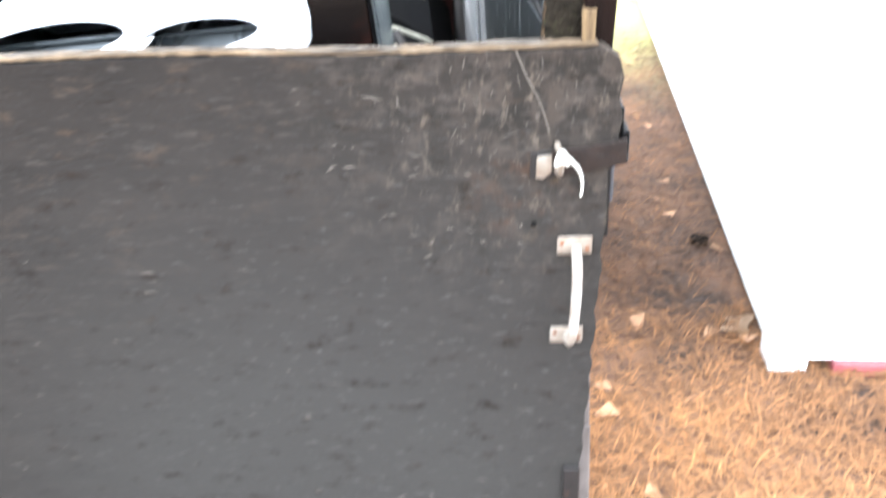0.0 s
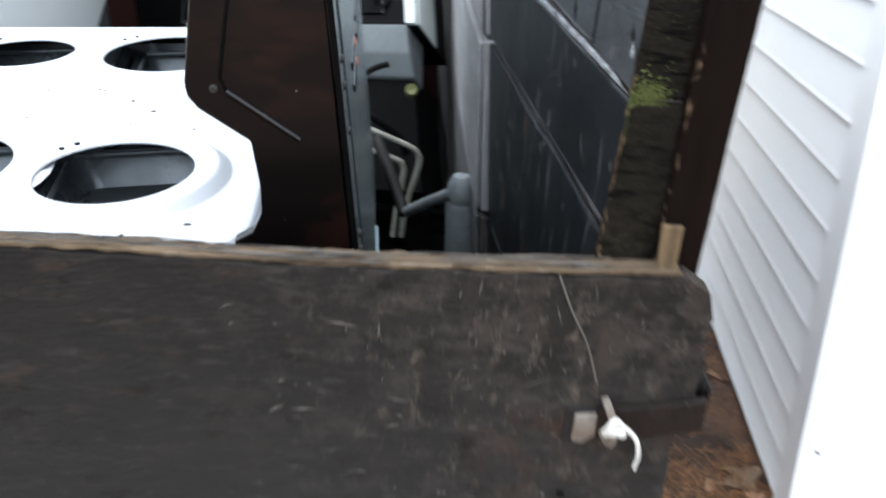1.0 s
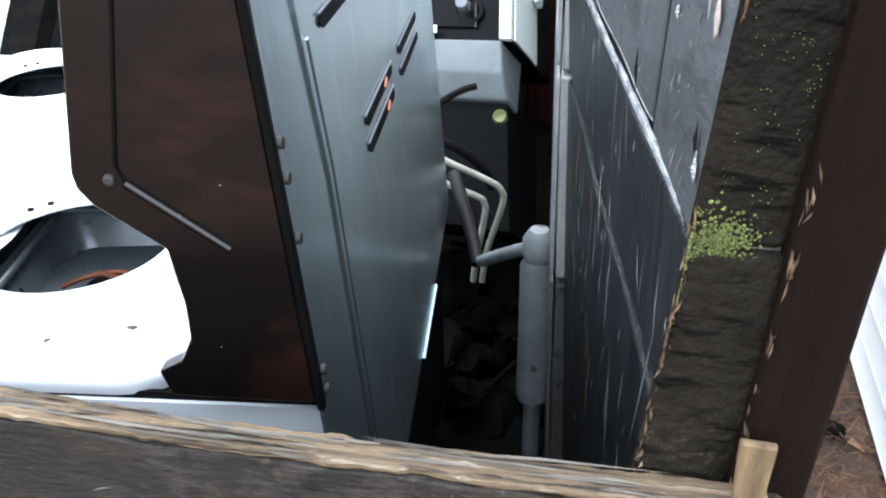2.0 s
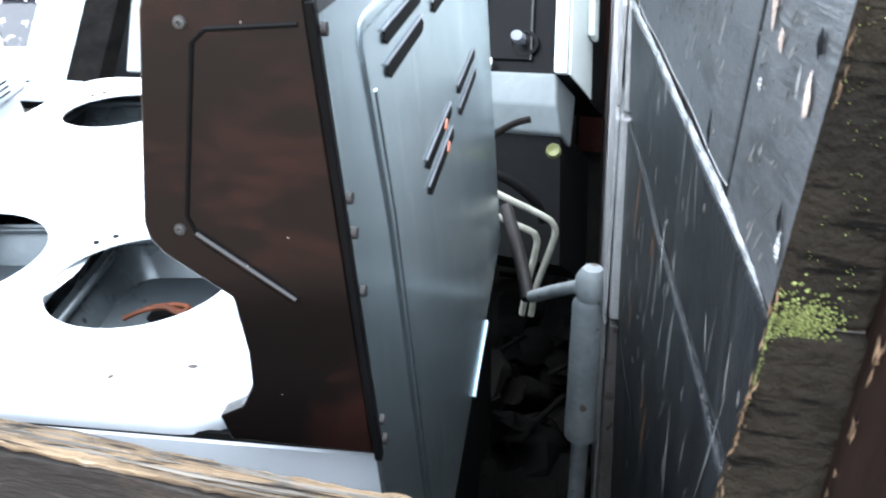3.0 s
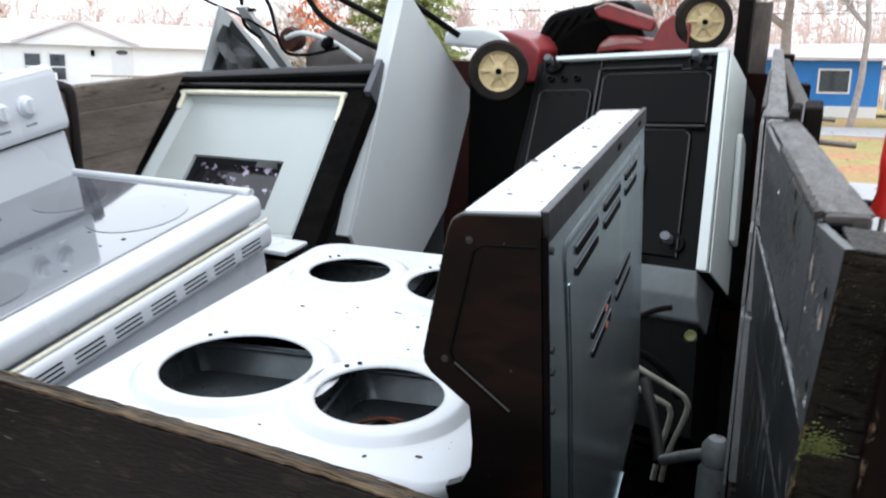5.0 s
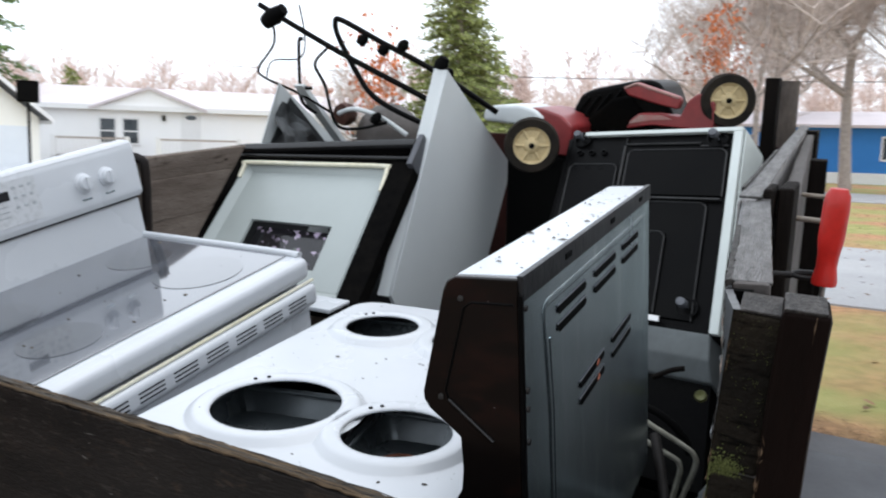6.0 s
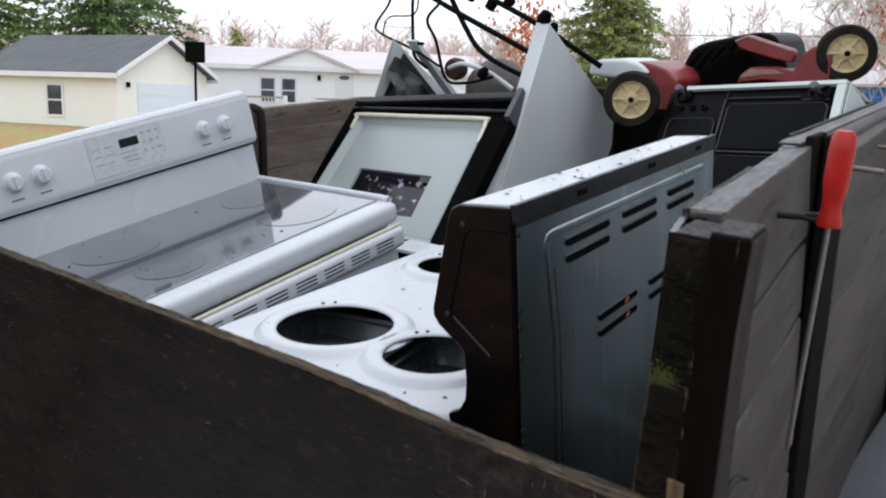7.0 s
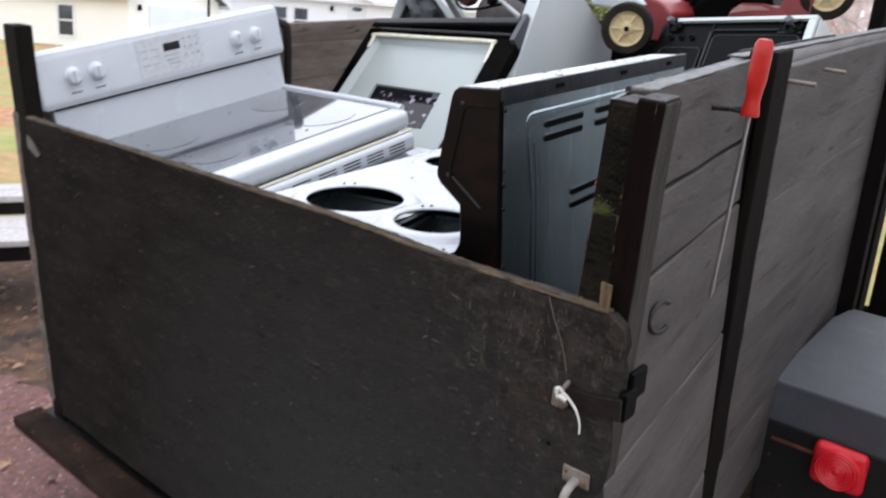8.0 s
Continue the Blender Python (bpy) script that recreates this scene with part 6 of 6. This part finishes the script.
for x0 in (-5.45, -4.45, 6.3, 11.5):
    window(mob, x0, x0 + 0.62, 1.12, 2.22)
dr = part("door", box(-1.9, -1.0, -0.05, 0.0, 0.7, 2.65, 0), white_trim, mob, "white panelled house door", None)
part("fanlight", lathe([(0.26, 0.0), (0.26, 0.02), (0.0, 0.02)], 16, pose(-1.45, -0.05, 2.38, 90) @ Matrix.Diagonal((1, 0.4, 1, 1))), pane_mat, dr)
part("wall_lamp", box(-2.75, -2.6, -0.12, 0.0, 2.2, 2.45, 0), black_dull, mob)
rail_me = data_of("baluster", box(-0.02, 0.02, -0.02, 0.02, 0.55, 1.28, 0), white_trim)
for a, b in ((-7.2, -4.2), (-2.9, 0.6)):
    part("deck_rail", box(a, b, -2.05, -1.95, 1.28, 1.36, 0), bark, mob, "brown deck rail", None)
    for x in (a, b):
        part("rail_post", box(x - 0.1, x + 0.1, -2.1, -1.9, 0.0, 1.42, 0), white_trim, mob, smooth=None)
    k = a + 0.15
    while k < b:
        piece("baluster", rail_me, mob, pose(k, -2.0, 0))
        k += 0.16
part("deck", box(-7.3, 0.7, -2.1, 0.0, 0.4, 0.55, 0), plank_old, mob, smooth=None)

# dark box on a pole
pb = thing("pole_box", pose(-16.25, 10.55, 0, 0, 0, 55), "black box on a thin pole in the yard", "post box")
part("pole", tube([(0, 0, 0), (0, 0, 2.1)], 0.03, 8, False), black_dull, pb)
part("box", box(-0.22, 0.22, -0.15, 0.15, 2.06, 2.52, 0.03), black_dull, pb, "black box")

# blue house and white house across the street
blue = thing("blue_house", pose(-3.2, 47.5, 0.45, 0, 0, 2), "bright blue house with a white-framed picture window", "house")
part("wall", box(-8, 5.6, 0, 8, 0, 2.5, 0), blue_wall, blue, smooth=None)
part("roof", prism([(-0.5, 2.45), (4, 3.3), (8.5, 2.45), (8.5, 2.6), (4, 3.5), (-0.5, 2.6)], "x", -8.4, 6.0), roof_pink, blue, smooth=None)
part("foundation", box(-8, 5.6, -0.03, 8, -0.5, 0.12, 0), white_trim, blue, smooth=None)
window(blue, 2.75, 4.15, 0.85, 1.95, bar=False)
window(blue, -3.0, -2.2, 0.95, 1.95)
wh = gable_house("white_house", pose(6.2, 50, 0.3, 0, 0, 0), 6.0, 8.0, 2.6, 1.9, house_wall, roof_pink, "white gabled house across the street")
window(wh, -1.6, -0.5, 0.9, 2.1)
window(wh, 0.8, 1.9, 0.9, 2.1)

# parked red car
car = thing("parked_car", pose(4.2, 25.0, 0, 0, 0, -5), "dark red car parked on the street", "car")
part("body", prism([(-2.1, 0.30), (2.1, 0.30), (2.15, 0.75), (1.6, 0.92), (1.1, 0.95), (0.55, 1.42), (-0.9, 1.45), (-1.6, 0.98), (-2.1, 0.85)], "y", -0.8, 0.8, 0.05), car_red, car, "dark red body")
part("side_glass", prism([(0.95, 0.97), (0.5, 1.36), (-0.85, 1.38), (-1.35, 0.99)], "y", -0.86, -0.84), pane_mat, car, "dark side window", None)
for wx in (-1.3, 1.35):
    w = part("wheel", lathe([(0.2, -0.1), (0.31, -0.09), (0.32, 0.0), (0.31, 0.09), (0.2, 0.1)], 24, pose(wx, -0.75, 0.32, 90)), rubber, car)
    part("rim", lathe([(0.03, 0.1), (0.19, 0.09), (0.2, 0.05), (0.03, 0.04)], 18, pose(wx, -0.75, 0.32, 90)), zinc, w)
part("bumper", box(-2.2, -2.05, -0.78, 0.78, 0.35, 0.6, 0.05), zinc, car, "pale bumper")

# low two-level plank platform left of the trailer
bench = thing("plank_platform", pose(-3.0, 0.53, 0, 0, 0, -22), "low platform of pale weathered planks on dark timbers", "platform")
for x0, x1, z0, z1, k in ((-0.235, 0.0, 0.312, 0.34, 71), (-0.485, -0.245, 0.312, 0.34, 72), (-0.66, -0.50, 0.40, 0.43, 73), (-0.83, -0.67, 0.40, 0.43, 74)):
    part("board", sawn_board(x0, x1, -1.0, 0.7, z0, z1, k), pale_end, bench, "pale weathered board")
part("beam", sawn_board(-0.05, -0.012, -0.98, 0.68, 0.245, 0.311, 75), post_mat, bench, "dark timber beam")
part("beam", sawn_board(-0.54, -0.505, -0.98, 0.68, 0.342, 0.399, 76), post_mat, bench, "dark timber beam")
for ly in (-0.9, 0.6):
    part("leg", box(-0.12, -0.052, ly - 0.04, ly + 0.04, 0.0, 0.31, 0.004), post_mat, bench, "dark leg")
    part("leg", box(-0.62, -0.55, ly - 0.04, ly + 0.04, 0.0, 0.40, 0.004), post_mat, bench, "dark leg")
PATCH = [(-1.93 + math.cos(a) * 0.62 * k, -0.17 + math.sin(a) * 0.58 * k) for a, k in [(i * 0.1257, 1 + 0.26 * noise.noise((math.cos(i * 0.1257) * 2.6, math.sin(i * 0.1257) * 2.6, 5)) + 0.10 * noise.noise((math.cos(i * 0.1257) * 11, math.sin(i * 0.1257) * 11, 8))) for i in range(50)]]
lone("leaf_patch", prism(PATCH, "z", -0.03, 0.004), pink_ground, Matrix(), "patch of dull red leaf litter by the tailgate", "ground", kind="structure")

# ---- trees ----


def limb_mesh(name, segs, material, sides=4):
    verts, faces = [], []
    for p, q, r0, r1 in segs:
        way = (q - p).normalized()
        s = way.orthogonal().normalized()
        u = way.cross(s)
        k = sides if r0 > 0.03 else 3
        base = len(verts)
        for c, r in ((p, r0), (q, r1)):
            verts += [c + r * (math.cos(2 * math.pi * i / k) * s + math.sin(2 * math.pi * i / k) * u) for i in range(k)]
        faces += [(base + i, base + (i + 1) % k, base + k + (i + 1) % k, base + k + i) for i in range(k)]
    me = bpy.data.meshes.new(name)
    me.from_pydata([tuple(v) for v in verts], [], faces)
    me.materials.append(material)
    me.shade_smooth()
    return me


def grow(r, p, way, length, rad, depth, out, split):
    """Limbs, each bending a little, dividing until the twigs."""
    q, w = p, way
    for k in range(3):
        w = (w + Vector((r.uniform(-1, 1), r.uniform(-1, 1), r.uniform(-0.5, 0.9))) * 0.13).normalized()
        nq = q + w * (length / 3)
        out[0 if rad > 0.05 else 1].append((q, nq, rad * (1 - 0.13 * k), rad * (0.87 - 0.13 * k)))
        q = nq
        if depth > 0 and (k or depth < 5):
            for _ in range(split):
                a = Vector((r.uniform(-1, 1), r.uniform(-1, 1), r.uniform(-0.25, 0.75)))
                grow(r, q, (w * 0.55 + a.normalized() * 0.8).normalized(), length * r.uniform(0.52, 0.78), max(0.006, rad * r.uniform(0.42, 0.6)), depth - 1, out, split if depth > 3 else 2)
    return out


def bare_tree(seed, height, rad, depth=5, split=2):
    r = random.Random(seed)
    out = grow(r, Vector((0, 0, -0.1)), Vector((0, 0, 1)), height * 0.46, rad, depth, ([], []), split)
    tr = thing("bare_tree", Matrix(), "leafless grey deciduous tree", "tree", "bare trees")
    for n, s, m in (("trunk", out[0], bark), ("twig_spray", out[1], twig)):
        ob = new(n, limb_mesh(n, s, m, 7 if n == "trunk" else 3))
        ob.parent = tr
    return tr


bt = bare_tree(3, 13.0, 0.27, 6)
place(bt, pose(-1.6, 37.5, 0))
copy_thing(bt, pose(3.2, 39, 0, 0, 0, 140))
bt2 = bare_tree(8, 12.0, 0.14)
place(bt2, pose(-4.4, 33, 0, 0, 0, 40))
copy_thing(bt2, pose(0.9, 34.5, 0, 0, 0, 200))
copy_thing(bt2, pose(-8.6, 44, 0, 0, 0, 300))
copy_thing(bt, pose(-6.5, 50, 0, 0, 0, 250))


def tuft_cloud(name, spots, size, material, seed, flat=0.5):
    """Many small pointed leaf or needle sprays round the given spots."""
    r = random.Random(seed)
    verts, faces = [], []
    for c, way in spots:
        for _ in range(4):
            d = (way + Vector((r.uniform(-1, 1), r.uniform(-1, 1), r.uniform(-0.7, 0.7))) * 0.9).normalized() * size * r.uniform(0.6, 1.4)
            s = d.orthogonal().normalized() * size * r.uniform(0.16, 0.34)
            c2 = c + Vector((r.gauss(0, 1), r.gauss(0, 1), r.gauss(0, 0.6))) * size * flat
            b = len(verts)
            verts += [tuple(c2 - s * 0.4), tuple(c2 + s * 0.4), tuple(c2 + d * 0.6 + s), tuple(c2 + d), tuple(c2 + d * 0.6 - s)]
            faces += [(b, b + 1, b + 2, b + 3, b + 4)]
    me = bpy.data.meshes.new(name)
    me.from_pydata(verts, [], faces)
    me.materials.append(material)
    return me


def conifer(name, m, height, base_r, layers, material, label, seed, bare=0.08, power=1.0, tuft=0.30):
    r = random.Random(seed)
    tr = thing(name, m, label, "tree")
    part("trunk", tube([(0, 0, -0.1), (0.03, 0.02, height * 0.5), (0, 0, height * 0.98)], height * 0.018, 8, True, 0.02), bark, tr)
    spots, segs = [], []
    for k in range(layers):
        f = k / (layers - 1)
        z = height * (bare + (0.97 - bare) * f)
        reach = base_r * (1 - f) ** power + 0.12
        for j in range(max(5, int(13 * (1 - f) + 5))):
            a = r.uniform(0, 2 * math.pi)
            L = reach * r.uniform(0.6, 1.12)
            tip = Vector((math.cos(a) * L, math.sin(a) * L, z - 0.22 * L + 0.1 * r.uniform(-1, 1)))
            root = Vector((0, 0, z))
            segs.append((root, tip, 0.03, 0.008))
            n = max(2, int(L / (tuft * 0.62)))
            for i in range(n):
                t = (i + 1) / n
                side = Vector((-math.sin(a), math.cos(a), 0)) * r.uniform(-0.28, 0.28) * L * (1.1 - t)
                spots.append((root.lerp(tip, t) + side, (tip - root).normalized()))
    for n, me in (("branchwork", limb_mesh("branchwork", segs, bark, 3)), ("crown", tuft_cloud("crown", spots, tuft, material, seed))):
        ob = new(n, me)
        ob.parent = tr
    return tr


conifer("spruce_tree", pose(-13.9, 25.8, 0), 9.2, 3.0, 54, needles_green, "yellow-green spruce behind the load", 4, 0.05, 0.9, 0.15)
conifer("pine_tree", pose(-39.5, 21.5, 0), 15.0, 5.0, 26, needles_pine, "tall green pine behind the garage", 5, 0.20, 0.6, 0.22)
conifer("pine_tree", pose(-47, 17.5, 0), 15.0, 5.4, 24, needles_pine, "tall green pine behind the garage", 6, 0.16, 0.6, 0.22)
conifer("small_conifer", pose(-46, 34, 0), 5.6, 1.3, 14, needles_green, "small round conifer behind the mobile home", 9)


def leafy_tree(m, seed, label, height=6.0, spread=0.5):
    tr = bare_tree(seed, height, 0.11, 4, 2)
    tagged(place(tr, m), label, "tree", "trees with last leaves")
    r = random.Random(seed)
    spots = [(Vector((r.gauss(0, spread), r.gauss(0, spread), height * 0.62 + r.gauss(0, 0.9))), Vector((0, 0, -1))) for _ in range(140)]
    ob = new("leaves", tuft_cloud("leaves", spots, 0.17, leaf_orange, seed, 0.9))
    ob.parent = tr
    return tr


leafy_tree(pose(-16.4, 24.2, 0), 21, "small tree with orange autumn leaves", 5.4)
leafy_tree(pose(-5.9, 31.5, 0), 22, "tree with its last orange leaves", 8.4)

# far bare wood round the horizon
far_r = random.Random(77)
segs = []
for k in range(560):
    a = radians(far_r.uniform(-10, 72))
    d = far_r.uniform(85, 150)
    base = Vector((-math.sin(a) * d, math.cos(a) * d, -0.2))
    hgt = far_r.uniform(7, 14) * (0.75 if a > radians(32) else 1.0)
    segs.append((base, base + Vector((0, 0, hgt)), 0.16, 0.05))
    for j in range(34):
        z = hgt * far_r.uniform(0.2, 1.0)
        way = Vector((far_r.uniform(-1, 1), far_r.uniform(-1, 1), far_r.uniform(0.2, 1.2))).normalized()
        p = base + Vector((0, 0, z))
        q = p + way * far_r.uniform(0.8, 2.6)
        segs.append((p, q, 0.05, 0.028))
        for i in range(3):
            w2 = (way + Vector((far_r.uniform(-1, 1), far_r.uniform(-1, 1), far_r.uniform(-0.3, 0.8)))).normalized()
            p2 = p.lerp(q, far_r.uniform(0.4, 1))
            segs.append((p2, p2 + w2 * far_r.uniform(0.5, 1.5), 0.030, 0.016))
# distance haze is put into the wood's pale colour
wood_mat = surf("far_wood_hazed", (0.74, 0.61, 0.59), (0.80, 0.64, 0.58), 0.95, scale=0.05, bump=0.0)
tagged(new("far_wood", limb_mesh("far_wood", segs, wood_mat, 3)), "pinkish bare woodland along the horizon, paled for haze", "woods", kind="stuff")

# overhead wire
lone("overhead_wire", tube([(-40, 42, 6.4), (-14, 40, 5.0), (10, 38, 4.6), (40, 36, 6.5)], 0.02, 4), black_dull, Matrix(), "thin overhead wire above the street", "wire")

# ---- pine needles, leaves and specks ----


def strew(name, n, area, size, material, seed, label, keep_out=None, flat=0.5):
    r = random.Random(seed)
    verts, faces = [], []
    for _ in range(n):
        x, y = r.uniform(area[0], area[1]), r.uniform(area[2], area[3])
        # thins out towards an uneven border
        rim = min((x - area[0]) / (area[1] - area[0]), (area[1] - x) / (area[1] - area[0]), (y - area[2]) / (area[3] - area[2]), (area[3] - y) / (area[3] - area[2]))
        if rim / 0.16 + 0.5 * noise.noise((x * 2.5, y * 2.5, seed)) < r.random():
            continue
        a, L, w = r.uniform(0, math.pi * 2), size[0] * r.uniform(0.6, 1.3), size[1] * r.uniform(0.7, 1.3)
        z0, z1 = r.uniform(-0.004, 0.010), r.uniform(-0.002, 0.022)
        d, s = Vector((math.cos(a), math.sin(a), 0)) * L / 2, Vector((-math.sin(a), math.cos(a), 0)) * w / 2
        c = Vector((x, y, 0))
        b = len(verts)
        verts += [tuple(c - d - s * flat + Vector((0, 0, z0))), tuple(c - d * 0.2 + s + Vector((0, 0, (z0 + z1) / 2 + w * 0.2))), tuple(c + d + Vector((0, 0, z1))), tuple(c - d * 0.2 - s + Vector((0, 0, (z0 + z1) / 2)))]
        faces.append((b, b + 1, b + 2, b + 3))
    me = bpy.data.meshes.new(name)
    me.from_pydata(verts, [], faces)
    me.materials.append(material)
    return tagged(new(name, me), label, "litter", kind="stuff")


# black mound in place of a hole: its shade is only colour
bm = bmesh.new()
bm_lathe(bm, [(0.052, 0.004), (0.048, 0.026), (0.030, 0.030), (0.012, 0.029), (0.0, 0.028)], 18, pose(0.591, 1.366, -0.006, 0, 0, 20) @ Matrix.Diagonal((0.55, 0.62, 0.7, 1)))
for v in bm.verts:
    v.co += 0.004 * Vector(noise.noise_vector(v.co * 40))
lone("clod", bm, dirt, Matrix(), "small black mound standing in for a dark hole in the soil", "clod")
bm = bmesh.new()
rows = [[bm.verts.new((0.026 * (u - 2) * (1 - 0.18 * (w - 2) ** 2), 0.020 * (w - 2) * (1 - 0.12 * (u - 2) ** 2), 0.006 + 0.004 * (u - 2) ** 2 + 0.003 * noise.noise((u, w, 3)))) for u in range(5)] for w in range(5)]
for a, b in zip(rows, rows[1:]):
    for u in range(4):
        bm.faces.new((a[u], a[u + 1], b[u + 1], b[u]))
bmesh.ops.solidify(bm, geom=bm.faces[:], thickness=0.0012)
lone("dry_leaf", bm, pale_leaf, pose(0.572, 0.888, 0, 8, -6, 25), "curled pale dry leaf on the soil", "leaf")
strew("dead_needles", 22000, (-0.35, 1.05, 0.55, 4.0), (0.06, 0.0030), needle_dark, 21, "dark dead needles on the damp soil")
strew("pine_needles", 7000, (-0.05, 1.6, -0.8, 3.6), (0.075, 0.0022), needle_mat, 1, "fallen orange pine needles on the ground")
strew("pine_needles", 5000, (-4.5, -1.5, -1.2, 3.0), (0.075, 0.003), needle_mat, 2, "fallen orange pine needles on the ground")
strew("pine_needles", 78000, (-0.45, 2.3, -1.5, 1.00), (0.07, 0.0024), needle_mat, 11, "fallen orange pine needles on the ground")
strew("fallen_leaves", 260, (-0.1, 3.5, -0.8, 5.5), (0.05, 0.035), leaf_brown, 3, "dry fallen leaves on the lawn", flat=0.9)
strew("fallen_leaves", 2400, (-9, 9, 3, 34), (0.075, 0.055), leaf_brown, 4, "dry fallen leaves on the lawn", flat=0.9)
strew("fallen_leaves", 3200, (-6, -1.4, -1.5, 5), (0.045, 0.030), leaf_brown, 5, "dry fallen leaves on the lawn", flat=0.9)
